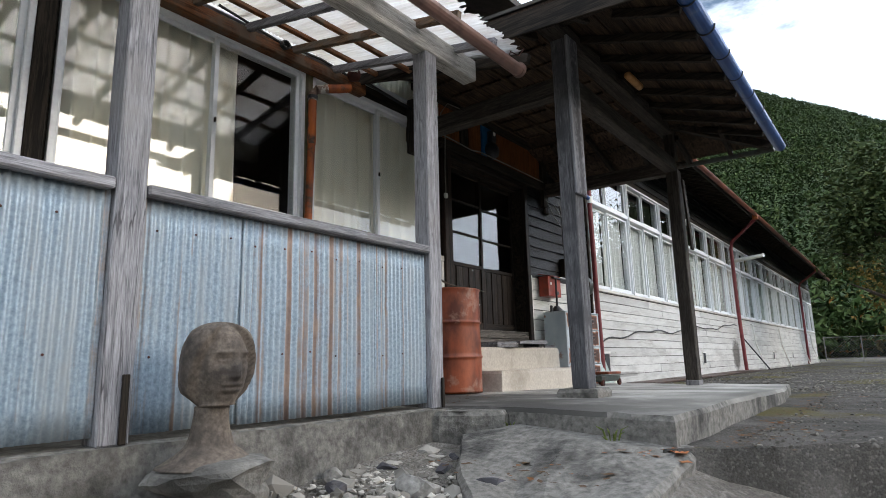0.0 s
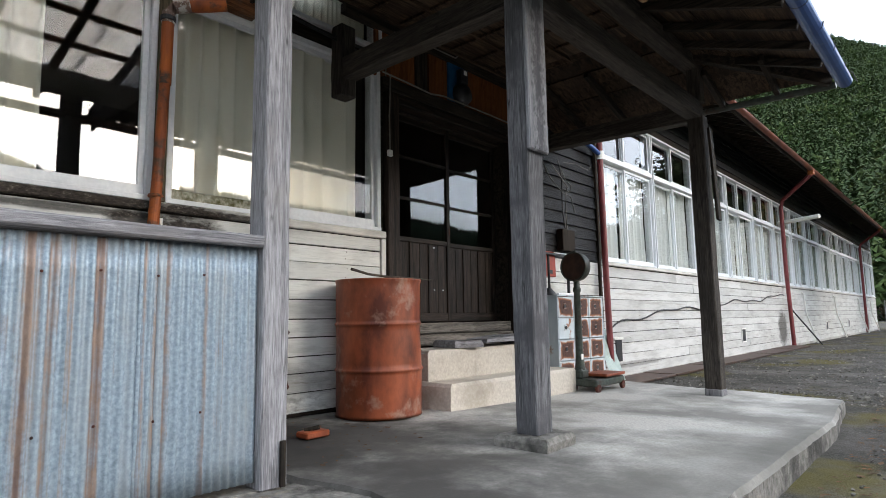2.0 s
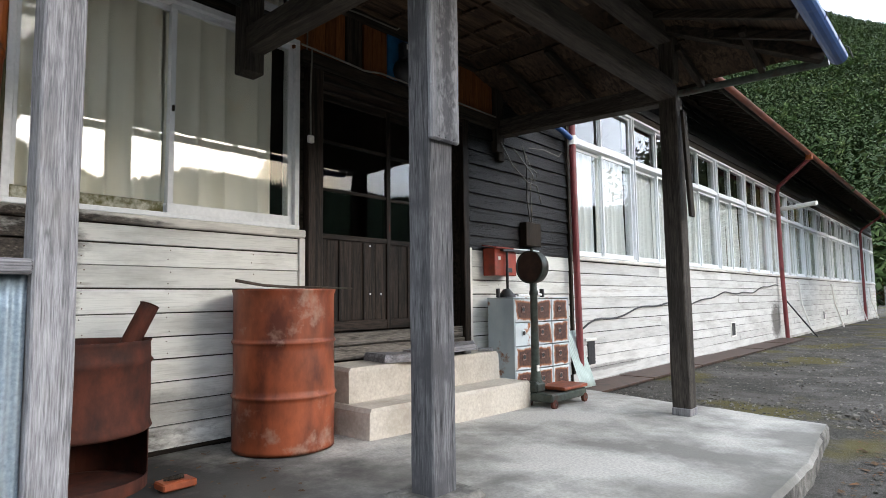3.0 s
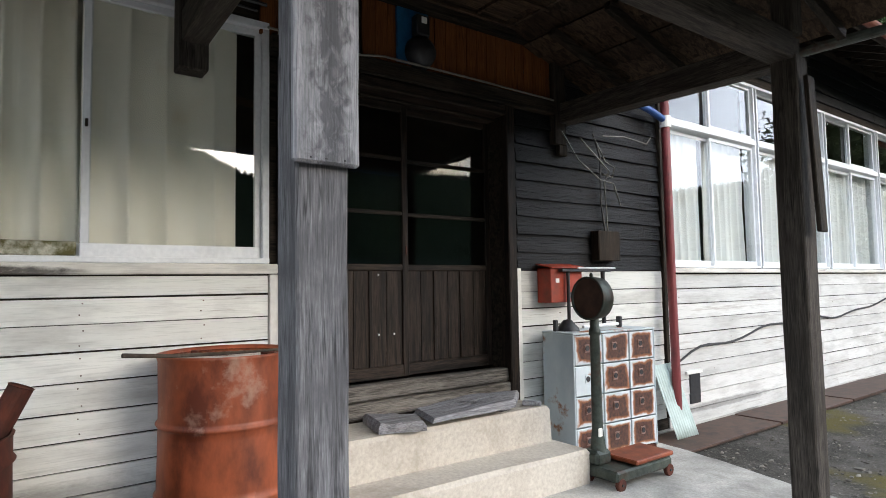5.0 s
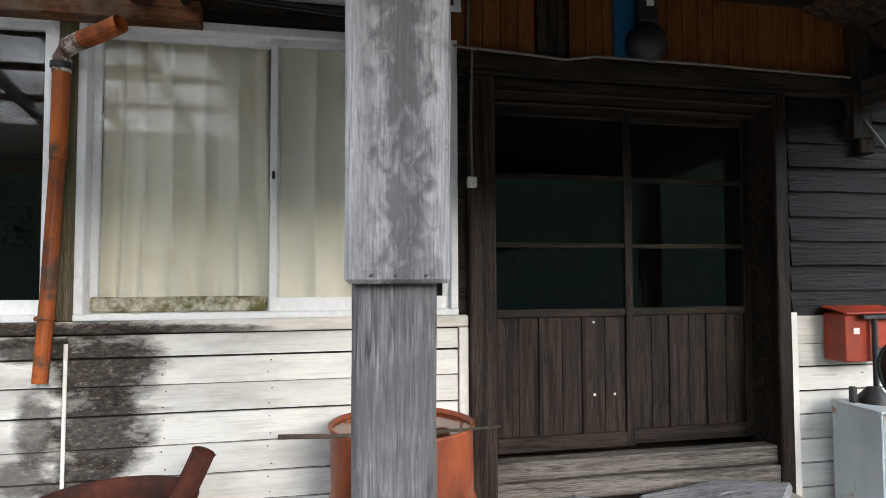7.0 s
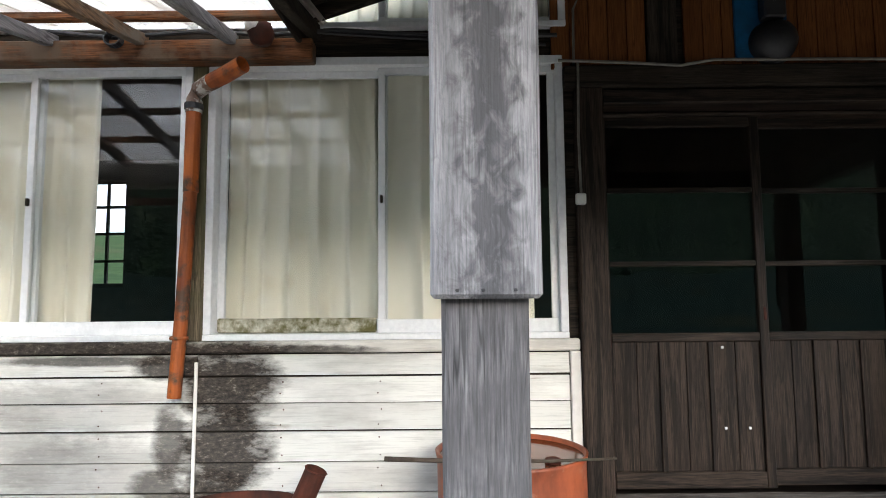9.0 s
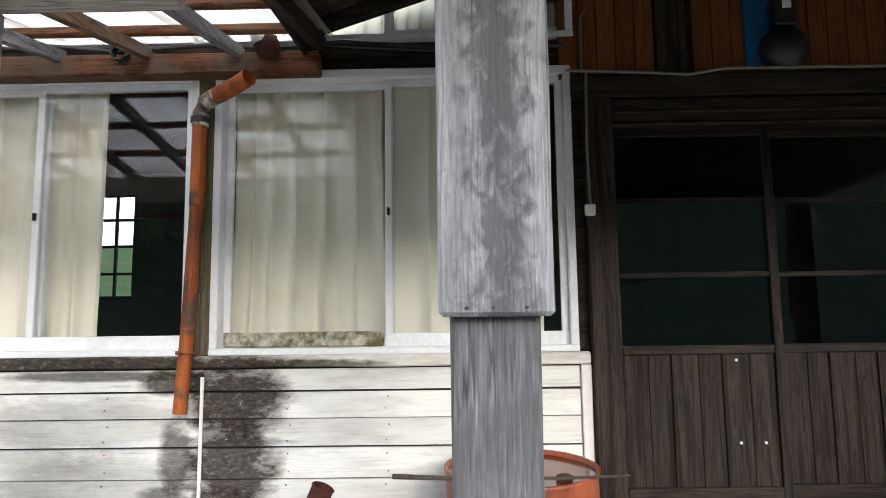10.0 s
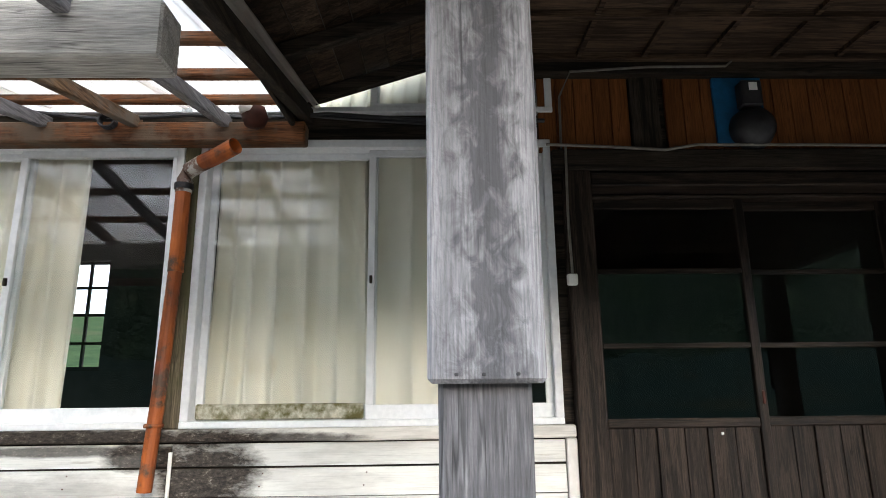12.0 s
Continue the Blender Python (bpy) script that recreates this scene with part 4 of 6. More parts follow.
part("lintel", rough_beam(-4.2, -4.05, 6.93, 9.1, 2.42, 2.52, 7, 0.003), dark_y, front)
part("lintel", rough_beam(-4.2, -4.07, 7.105, 8.61, 2.345, 2.415, 8, 0.002), brown_y, front)
part("lintel", rough_beam(-4.3, -4.19, 7.105, 8.61, 2.325, 2.345, 8, 0.002), brown_y, front, "reddish door-head rail")


# ---- windows ----
def curtain(name, y0, y1, z0, z1, x, material, label, folds, depth, seed, group, gather=0.0):
    r = random.Random(seed)
    nu, nv = max(24, int((y1 - y0) * 130)), 14
    ph = [r.uniform(0, 6.28) for _ in range(4)]
    verts, faces = [], []
    for j in range(nv + 1):
        q = j / nv
        for i in range(nu + 1):
            s = i / nu
            warp = s + 0.05 * noise.noise(Vector((s * 3.1, q * 0.8, seed + 9)))
            a = warp * folds * 2 * math.pi
            w1 = math.sin(a + ph[0] + 0.9 * math.sin(a * 0.31 + ph[1]))
            d = depth * (0.7 * (1 - 2 * abs(w1) ** 0.7) + 0.3 * math.sin(a * 0.47 + ph[2]) + 0.25 * math.sin(a * 2.3 + ph[3]) * (1 - q))
            d *= 0.75 + 0.4 * noise.noise(Vector((s * 4, q * 1.5, seed)))
            hang = 0.015 * math.sin(s * 9 + ph[3]) if j == 0 else 0
            verts.append((x + d, y0 + (y1 - y0) * s + gather * (1 - q) * 0.03 * math.sin(a), z0 + (z1 - z0) * q + hang))
    w = nu + 1
    for j in range(nv):
        for i in range(nu):
            faces.append((j * w + i, j * w + i + 1, (j + 1) * w + i + 1, (j + 1) * w + i))
    ob = mesh_object(name, verts, faces, material, True)
    return tagged(ob, label, "curtain", group)


def pane(parent, x, y0, y1, z0, z1):
    ob = part("pane", bm_box(x - 0.002, x + 0.002, y0, y1, z0, z1, 0), glass, parent)
    ob.data.materials.append(glass_body)
    for poly_ in ob.data.polygons:
        poly_.material_index = 0 if poly_.normal.x > 0.9 else 1
    ob.visible_shadow = False
    return ob


def sash(parent, x, y0, y1, z0, z1, material, w=0.032, foot=0.06):
    s = part("sash", bm_box(x - 0.012, x + 0.012, y0, y1, z0, z0 + foot, 0.002), material, parent)
    part("rail", bm_box(x - 0.012, x + 0.012, y0, y1, z1 - w, z1, 0.002), material, s)
    part("stile", bm_box(x - 0.012, x + 0.012, y0, y0 + w, z0 + foot, z1 - w, 0.002), material, s)
    part("stile", bm_box(x - 0.012, x + 0.012, y1 - w, y1, z0 + foot, z1 - w, 0.002), material, s)
    pn = pane(s, x, y0 + w, y1 - w, z0 + foot, z1 - w)
    return s


def window(name, y0, y1, z0, z1, label, mid=None, foot=0.06):
    wn_ = thing(name, ((XW + XI) / 2, (y0 + y1) / 2, z0), label, "window", kind="structure")
    f = part("window_frame", bm_box(XI + 0.02, XW + 0.035, y0, y1, z0, z0 + 0.028, 0.003), alu, wn_)
    part("head", bm_box(XI + 0.02, XW + 0.03, y0, y1, z1 - 0.04, z1, 0.003), alu, wn_)
    part("jamb", bm_box(XI + 0.02, XW + 0.03, y0, y0 + 0.035, z0 + 0.028, z1 - 0.04, 0.003), alu, wn_)
    part("jamb", bm_box(XI + 0.02, XW + 0.03, y1 - 0.035, y1, z0 + 0.028, z1 - 0.04, 0.003), alu, wn_)
    mid = mid or (y0 + y1) / 2
    sash(wn_, XW - 0.055, y0 + 0.035, mid + 0.02, z0 + 0.028, z1 - 0.04, alu, foot=foot)
    s = sash(wn_, XW - 0.015, mid - 0.02, y1 - 0.035, z0 + 0.028, z1 - 0.04, alu, foot=foot)
    part("latch", bm_box(XW - 0.003, XW + 0.014, mid - 0.010, mid + 0.002, z0 + 0.615, z0 + 0.65, 0.002), dark_z, s, "small tarnished latch")
    return wn_


LABEL = "white aluminium sliding window above the weatherboards"
window("window_1", 3.5, 5.232, 1.292, 2.585, LABEL, 4.485)
window("window_2", 5.305, 6.93, 1.292, 2.585, LABEL, 6.10)
window("window_3", 1.55, 3.385, 1.292, 2.585, LABEL)
for k, (a, b) in enumerate(((1.5, 3.4), (3.45, 5.2), (5.25, 6.95))):
    window("window_%d" % (4 + k), a, b, 2.722, 3.2, "narrow white-framed transom window under the eave", foot=0.035)
led = thing("mossy_ledge", (-4.1, 5.7, 1.32), "mossy flaking strip on the window sill", "ledge")
part("strip", rough_beam(-4.163, -4.148, 5.345, 6.07, 1.322, 1.388, 19, 0.004, 26), moss_sill, led)
GC = "cream curtains"
CL = "cream cloth curtain hanging in folds behind the window"
curtain("curtain", 5.345, 6.14, 1.37, 2.6, -4.25, cream, CL, 3.3, 0.07, 1, GC)
curtain("curtain", 6.08, 6.80, 1.36, 2.6, -4.21, cream, "cream stained curtain with a crumpled hem behind the window", 1.7, 0.045, 2, GC)
curtain("curtain", 3.55, 4.50, 1.36, 2.6, -4.275, cream, CL, 4, 0.085, 3, GC)
curtain("curtain", 4.44, 4.72, 1.36, 2.6, -4.265, cream, "cream curtain drawn back beside an open gap", 1.3, 0.08, 4, GC)
curtain("curtain", 1.6, 3.36, 1.36, 2.6, -4.275, cream, CL, 7, 0.085, 5, GC)
curtain("curtain", 3.5, 6.9, 2.74, 3.25, -4.25, cream, "pale curtain behind the transom windows", 26, 0.02, 6, GC)

# classroom windows of the long wing: one bay, then copies
BAY = 1.72
Y0 = 12.19


def classroom_bay():
    y0, y1 = Y0, Y0 + BAY
    b = thing("window_7", (XW, y0, 1.285), "tall white-framed classroom window with transom lights", "window", "classroom windows", "structure")
    zt = 2.60
    for (za, zb, ft) in ((1.29, zt - 0.02, 0.05), (zt + 0.03, 3.225, 0.035)):
        part("sill_rail", bm_box(XI + 0.03, XW + 0.03, y0 + 0.03, y1 - 0.03, za, za + 0.02, 0.003), alu, b)
        sash(b, XW - 0.05, y0 + 0.05, (y0 + y1) / 2 + 0.02, za + 0.02, zb - 0.02, alu, 0.03, ft)
        sash(b, XW - 0.012, (y0 + y1) / 2 - 0.02, y1 - 0.05, za + 0.02, zb - 0.02, alu, 0.03, ft)
    part("transom", bm_box(XI + 0.03, XW + 0.04, y0 + 0.03, y1 - 0.03, zt - 0.02, zt + 0.03, 0.003), alu, b)
    part("head", bm_box(XI + 0.03, XW + 0.035, y0, y1, 3.205, 3.235, 0.003), alu, b)
    part("mullion", bm_box(XI + 0.0, XW + 0.01, y0 - 0.03, y0 + 0.03, 1.285, 3.21, 0.003), dark_z, b)
    part("jamb", bm_box(XI + 0.03, XW + 0.035, y0 + 0.03, y0 + 0.052, 1.31, 3.205, 0.003), alu, b)
    part("jamb", bm_box(XI + 0.03, XW + 0.035, y1 - 0.052, y1 - 0.03, 1.31, 3.205, 0.003), alu, b)
    return b


bay = classroom_bay()
base = bay.matrix_basis.copy()
copy_thing(bay, Matrix.Translation((0, -1.70, 0)) @ base)
for k in range(1, 14):
    copy_thing(bay, Matrix.Translation((0, BAY * k, 0)) @ base)
r_ = random.Random(4)
for k in range(-1, 14):
    y0 = Y0 + BAY * k
    for h in (0, 1):
        a = y0 + 0.08 + h * 0.80 + r_.uniform(0, 0.05)
        wd = r_.uniform(0.74, 0.83)
        curtain("curtain", a, a + wd, 1.32, 2.62 + r_.uniform(-0.02, 0.02), -4.235, whitecloth, "white classroom curtain hanging slack behind the window", 2.4 + r_.random() * 1.4, 0.035, 20 + 2 * k + h, "classroom curtains")

# back window of the room, seen through the gap between curtains
bw = thing("window_8", (XB, 1.35, 1.7), "small-paned back window across the dark room", "window", kind="structure")
part("window_frame", bm_box(XB - 0.12, XB - 0.02, 1.05, 1.65, 1.7, 1.76), dark_y, bw)
for z in (2.09, 2.5, 2.9, 3.27):
    part("glazing_bar", bm_box(XB - 0.1, XB - 0.05, 1.05, 1.65, z - 0.02, z + 0.02), dark_y, bw)
for y in (1.07, 1.35, 1.63):
    part("glazing_bar", bm_box(XB - 0.1, XB - 0.05, y - 0.018, y + 0.018, 1.7, 3.3), dark_z, bw)


# ---- entrance doors ----
def door_leaf(name, y0, y1, x, label):
    d = thing(name, (x, (y0 + y1) / 2, 0.6), label, "door", "entrance doors", "structure")
    z0, z1 = 0.60, 2.33
    st = 0.045
    part("stile", bm_box(x - 0.017, x + 0.017, y0, y0 + st, z0, z1), brown_z, d)
    part("stile", bm_box(x - 0.017, x + 0.017, y1 - st, y1, z0, z1), brown_z, d)
    part("bottom_rail", bm_box(x - 0.017, x + 0.017, y0 + st, y1 - st, z0, z0 + 0.075), brown_y, d)
    part("middle_rail", bm_box(x - 0.017, x + 0.017, y0 + st, y1 - st, 1.262, 1.302), brown_y, d)
    part("top_rail", bm_box(x - 0.017, x + 0.017, y0 + st, y1 - st, z1 - 0.05, z1), brown_y, d)
    for z in (1.625, 1.975):
        part("glazing_bar", bm_box(x - 0.015, x + 0.015, y0 + st, y1 - st, z - 0.012, z + 0.012), brown_y, d)
    for za, zb in ((1.302, 1.613), (1.637, 1.963), (1.987, 2.28)):
        pane(d, x, y0 + st, y1 - st, za, zb)
    n = 6
    w = (y1 - y0 - 2 * st) / n
    for k in range(n):
        part("panel_board", bm_box(x - 0.010, x + 0.004, y0 + st + k * w + 0.001, y0 + st + (k + 1) * w - 0.001, z0 + 0.075, 1.262, 0.002), brown_z, d)
    for k in (2, 4):
        y = y0 + st + k * w
        part("batten", bm_box(x + 0.004, x + 0.014, y - 0.012, y + 0.012, z0 + 0.075, 1.262, 0.002), brown_z, d)
    return d


d1 = door_leaf("door_1", 7.108, 7.885, -4.24, "dark brown sliding door with three rows of glass over board panels")
d2 = door_leaf("door_2", 7.855, 8.608, -4.28, "dark brown sliding door with three rows of glass over board panels")
for y, z in ((7.66, 0.87), (7.77, 0.87), (7.66, 1.235)):
    part("screw", bm_box(-4.222, -4.216, y - 0.006, y + 0.006, z - 0.006, z + 0.006, 0.002), alu, d1)
part("padlock", bm_box(-4.225, -4.2, 7.115, 7.145, 1.235, 1.275, 0.004), rust_dark, d1, "small rusty padlock")
part("shackle", tube([(-4.21, 7.12, 1.27), (-4.208, 7.121, 1.295), (-4.208, 7.139, 1.295), (-4.21, 7.14, 1.27)], 0.003, 6), alu, d1)
part("finger_pull", bm_box(-4.225, -4.219, 7.862, 7.874, 1.36, 1.42, 0.002), rust_dark, d1)

th = thing("door_sill", (-4.15, 7.86, 0.4), "weathered grey boards below the entrance doors", "threshold", kind="structure")
part("board", rough_beam(-4.2, -4.085, 7.02, 8.66, 0.41, 0.50, 11, 0.004), sill_grey, th)
part("board", rough_beam(-4.2, -4.105, 7.03, 8.65, 0.505, 0.592, 12, 0.004), sill_grey, th)

steps = thing("entrance_steps", (-3.8, 7.86, 0), "two pale concrete steps up to the entrance doors", "steps", kind="structure")
prism("step", [(-3.50, 7.03), (-3.46, 8.66), (-4.1, 8.66), (-4.1, 7.03)], 0.175, -0.05, concrete_light, 3, 0.004, parent=steps)
prism("step", [(-3.76, 7.08), (-3.73, 8.62), (-4.1, 8.62), (-4.1, 7.08)], 0.395, 0.1, concrete_light, 6, 0.005, parent=steps)

# boarding above the doors
fr = thing("fascia_panel", (-4.1, 8.0, 2.53), "orange-brown vertical boarding above the entrance doors", "panel", kind="structure")
y = 6.88
while y < 9.08:
    if not 7.32 < y + 0.05 < 7.47:
        part("board", bm_box(XW, -4.095, y + 0.0015, min(y + 0.0875, 9.08) - 0.0015, 2.525, 2.90, 0.002), ply, fr)
    y += 0.088
part("stud", bm_box(XW, -4.08, 7.325, 7.46, 2.525, 2.90, 0.003), dark_z, fr, "dark stud between the boards")
part("stud", bm_box(XW, -4.05, 9.08, 9.2, 2.2, 2.95, 0.003), dark_z, fr)
part("rail", rough_beam(XW, -4.04, 6.55, 9.2, 2.90, 2.98, 15, 0.003), dark_y, fr)


# ---- porch: posts, beams, ceiling, roof ----
PX = -2.44
pp = thing("porch_post", (PX, 6.45, 0), "weathered grey porch post with a board nailed on", "post", "porch posts")
part("shaft", rough_beam(PX - 0.07, PX + 0.055, 6.375, 6.515, 0.05, 2.86, 21, 0.004, 24), grey_dark, pp)
part("nailed_board", rough_beam(PX + 0.057, PX + 0.083, 6.358, 6.535, 1.462, 2.75, 22, 0.003, 20), carved, pp, "grey board with carved wavy grain")
for yy in (6.40, 6.44, 6.49):
    part("nail", bm_box(PX + 0.083, PX + 0.087, yy - 0.003, yy + 0.003, 1.474, 1.479, 0.001), black, pp)
tagged(prism("post_base", [(-2.60, 6.31), (-2.30, 6.31), (-2.31, 6.60), (-2.59, 6.60)], 0.055, -0.05, concrete_old, 8, 0.006, 0.06), "rough stone block under the porch post", "stone", "post bases")

pp2 = thing("porch_post", (-2.42, 9.1, -0.04), "dark weathered porch post with a split strip", "post", "porch posts")
part("shaft", rough_beam(-2.49, -2.36, 9.04, 9.17, -0.04, 2.32, 23, 0.004, 24), frame_z, pp2)
part("nailed_board", slanted((-2.33, 9.1, 2.2), (-2.30, 9.09, 1.40), 0.08, 0.022, (1, 0, 0)), dark_z, pp2, "loose dark strip of wood")
part("pale_foot", rough_beam(-2.495, -2.355, 9.035, 9.175, -0.04, 0.02, 24, 0.003, 4), grey_z, pp2)

frame_ = thing("porch_frame", (-3.2, 7.8, 2.3), "dark timber beams of the porch roof", "beam", kind="structure")
part("beam", rough_beam(-2.50, -2.37, 6.51, 9.05, 2.30, 2.44, 31, 0.004), frame_y, frame_)
part("beam", slanted((-2.51, 6.46, 2.37), (-4.12, 6.53, 2.42), 0.12, 0.15), frame_x, frame_)
part("beam", slanted((-2.4, 9.12, 2.36), (-4.12, 9.2, 2.44), 0.12, 0.15), frame_x, frame_)
part("bracket", rough_beam(-4.1, -3.98, 6.455, 6.59, 2.215, 2.75, 33, 0.003), frame_z, frame_, "hanging beam end against the wall")
part("beam", rough_beam(-2.52, -2.38, 6.0, 9.5, 2.74, 2.86, 34, 0.004), frame_y, frame_)
part("post_top", rough_beam(-2.48, -2.37, 9.05, 9.16, 2.44, 2.8, 36, 0.003), frame_z, frame_)

pc = bmesh.new()
bm_box(-4.1, -2.4, 6.35, 9.25, 2.985, 3.0, 0, pc)
for k in range(6):
    x = -4.02 + k * 0.33
    bm_box(x - 0.014, x + 0.014, 6.35, 9.25, 2.955, 2.984, 0, pc)
for k in range(10):
    y = 6.45 + k * 0.31
    bm_box(-4.1, -2.4, y - 0.011, y + 0.011, 2.962, 2.9835, 0, pc)
tagged(part("porch_ceiling", pc, soffit, None), "stained board ceiling with a grid of battens", "ceiling", kind="structure")

porch_roof = thing("porch_roof", (-2.8, 7.6, 2.5), "low hipped porch roof of boards on rafters", "roof", kind="structure")
E1, E2, E3, E4 = (-1.46, 5.72, 2.57), (-1.46, 9.66, 2.57), (-4.1, 9.66, 2.6), (-4.1, 5.76, 2.78)
R1, R2 = (-2.95, 6.6, 3.08), (-2.95, 8.3, 3.08)
R3, R4 = (-4.1, 8.3, 3.08), (-4.1, 6.6, 3.08)


def lerp(a, b, t):
    return tuple(p + (q - p) * t for p, q in zip(a, b))


def board_field(a, b, c, d, n, name, seed):
    """Roof boards laid between the edge a-b and the edge d-c, each one a plank of its own."""
    rr = random.Random(seed)
    for k in range(n):
        t0, t1 = k / n, (k + 1) / n - 0.004
        j = rr.uniform(-0.008, 0.008)
        q = [Vector(lerp(a, d, t0)), Vector(lerp(b, c, t0)), Vector(lerp(b, c, t1)), Vector(lerp(a, d, t1))]
        nrm = (q[1] - q[0]).cross(q[3] - q[0]).normalized()
        if nrm.z < 0:
            nrm.negate()
        lift = [nrm * (j + rr.uniform(0, 0.006)) for _ in range(4)]
        bm = bmesh.new()
        lo = [bm.verts.new(p + l) for p, l in zip(q, lift)]
        hi = [bm.verts.new(p + l + nrm * 0.014) for p, l in zip(q, lift)]
        bm.faces.new(lo[::-1])
        bm.faces.new(hi)
        for i in range(4):
            bm.faces.new((lo[i], lo[(i + 1) % 4], hi[(i + 1) % 4], hi[i]))
        part(name, bm, soffit, porch_roof)


board_field(E1, E2, R2, R1, 9, "roof_board", 1)
board_field(E2, E3, R3, R2, 8, "roof_board", 2)
board_field(E4, E1, R1, R4, 8, "roof_board", 3)
cover = bmesh.new()
up = Vector((0, 0, 0.06))
for quad in ((E1, E2, R2, R1), (E2, E3, R3, R2), (E4, E1, R1, R4), (R1, R2, R3, R4)):
    q = [Vector(p) for p in quad]
    lo = [cover.verts.new(p + Vector((0, 0, 0.035))) for p in q]
    hi = [cover.verts.new(p + up) for p in q]
    cover.faces.new(lo[::-1])
    cover.faces.new(hi)
    for i in range(4):
        cover.faces.new((lo[i], lo[(i + 1) % 4], hi[(i + 1) % 4], hi[i]))
part("roofing", cover, roof_mat, porch_roof)
part("barge_board", slanted((-4.08, 5.745, 2.70), (-1.5, 5.745, 2.49), 0.022, 0.17), dark_x, porch_roof)
for k in range(10):
    y = 5.85 + k * 0.415
    x1 = -2.5 if 6.3 < y < 9.2 else (-1.95 if y < 6.3 else -1.9)
    zz = 2.575 + (-1.46 - x1) * 0.34
    part("rafter", slanted((-1.49, y, 2.54), (x1, y, zz - 0.045), 0.045, 0.06), dark_x, porch_roof)
for k in range(5):
    x = -1.9 - k * 0.45
    part("rafter", slanted((x, 9.62, 2.545), (x, 9.1 if x > -2.5 else 8.7, 2.70 if x > -2.5 else 2.83), 0.045, 0.06), dark_y, porch_roof)
    part("rafter", slanted((x - 0.3, 5.80, 2.62 + 0.03 * k), (x - 0.3, 6.40, 2.82 + 0.03 * k), 0.045, 0.06), dark_y, porch_roof)
part("hip_rafter", slanted((-1.50, 9.60, 2.53), (-2.45, 8.95, 2.85), 0.07, 0.09), dark_x, porch_roof)
part("hip_rafter", slanted((-1.50, 5.80, 2.53), (-2.45, 6.35, 2.87), 0.07, 0.09), dark_x, porch_roof)

bg = thing("blue_gutter", (-1.36, 7.6, 2.42), "blue painted half-round gutter along the porch eave", "gutter")
part("trough", half_gutter((-1.415, 5.5, 2.555), (-1.415, 9.68, 2.53), 0.058), blue_gutter, bg)
part("trough", half_gutter((-4.0, 9.715, 2.60), (-1.48, 9.715, 2.54), 0.045), scale_green, bg, "dark green-blue side gutter")
for k in range(9):
    y = 5.7 + k * 0.45
    part("hanger", tube([(-1.415 + 0.063 * math.cos(a), y, 2.55 - 0.063 * math.sin(a)) for a in (math.pi * j / 8 for j in range(9))], 0.006, 6), black, bg)
part("end_wire", tube([(-1.42, 9.62, 2.545), (-1.39, 9.63, 2.605), (-1.35, 9.66, 2.575), (-1.33, 9.68, 2.50)], 0.004, 6), black, bg)

lampu = thing("porch_lamp", (-2.24, 7.5, 2.78), "small amber tube lamp under the porch rafters", "lamp")
part("cover", tube([(-2.25, 7.33, 2.752), (-2.248, 7.35, 2.75), (-2.227, 7.60, 2.722), (-2.225, 7.62, 2.72)], [0.02, 0.034, 0.034, 0.02], 14), lamp_wood, lampu, smooth=True)
part("base", bm_box(-2.27, -2.21, 7.42, 7.52, 2.765, 2.80, 0.006), dark_x, lampu)

# ---- veranda fence and plastic canopy ----
fence = thing("iron_fence", (-2.84, 4.0, 0), "grey timber fence clad with galvanised corrugated iron, rust-streaked", "fence")
for k, y in enumerate((-0.3, 1.52, 3.372, 5.19)):
    part("post", rough_beam(-2.90, -2.785, y - 0.057, y + 0.057, -0.005, 2.24, 41 + k, 0.004, 24), grey_z, fence, "" if k != 2 else "thick weathered grey post")
for k, (a, b) in enumerate(((-0.2, 1.46), (1.58, 3.31), (3.43, 5.132))):
    part("rail", rough_beam(-2.90, -2.775, a, b, 0.905, 0.95, 51 + k, 0.004, 16), grey_y, fence)
    part("inner_rail", rough_beam(-2.89, -2.85, a, b, 0.25, 0.30, 55 + k, 0.003, 8), dark_y, fence)
part("post_patch", bm_box(-2.784, -2.772, 3.385, 3.41, 0.0, 0.24, 0.003), dark_z, fence, "dark metal strap on the post foot")
cs = rough_beam(-2.88, -2.74, 5.14, 5.26, -0.30, -0.02, 77, 0.012, 6)
tagged(part("corner_stone", cs, rust_stone, None), "rust-stained stone under the fence corner post", "stone")
part("post_patch", bm_box(-2.784, -2.772, 5.21, 5.235, 0.0, 0.17, 0.003), dark_z, fence)
for k, (a, b, dx) in enumerate(((-0.2, 0.75, 0), (0.7, 1.46, 0.003), (1.58, 2.5, 0), (2.44, 3.312, 0.003), (3.43, 3.93, 0.0), (3.87, 4.75, 0.0035), (4.69, 5.13, 0.0))):
    vs, fs = wavy_sheet((-2.822 + dx, a, 0.03 - 0.004 * (k % 3)), (0, 1, 0), (0, 0, 1), b - a, 0.875, 0.032, 0.0045, (1, 0, 0), nv=8, seed=k, bow=0.006)
    sh = under(mesh_object("iron_sheet", vs, fs, iron_rusty if k == 5 else iron, True), fence)
    for j in range(int((b - a) / 0.16)):
        for z in (0.30, 0.78):
            yy = a + 0.06 + j * 0.16
            part("nail", lathe([(0.0, 0.004), (0.004, 0.003), (0.005, 0.0)], 0, 0, 6, m=Matrix.Translation((-2.8145 + dx, yy, z + 0.01 * ((j * 7) % 3))) @ Matrix.Rotation(radians(90), 4, "Y")), rust_dark, sh)

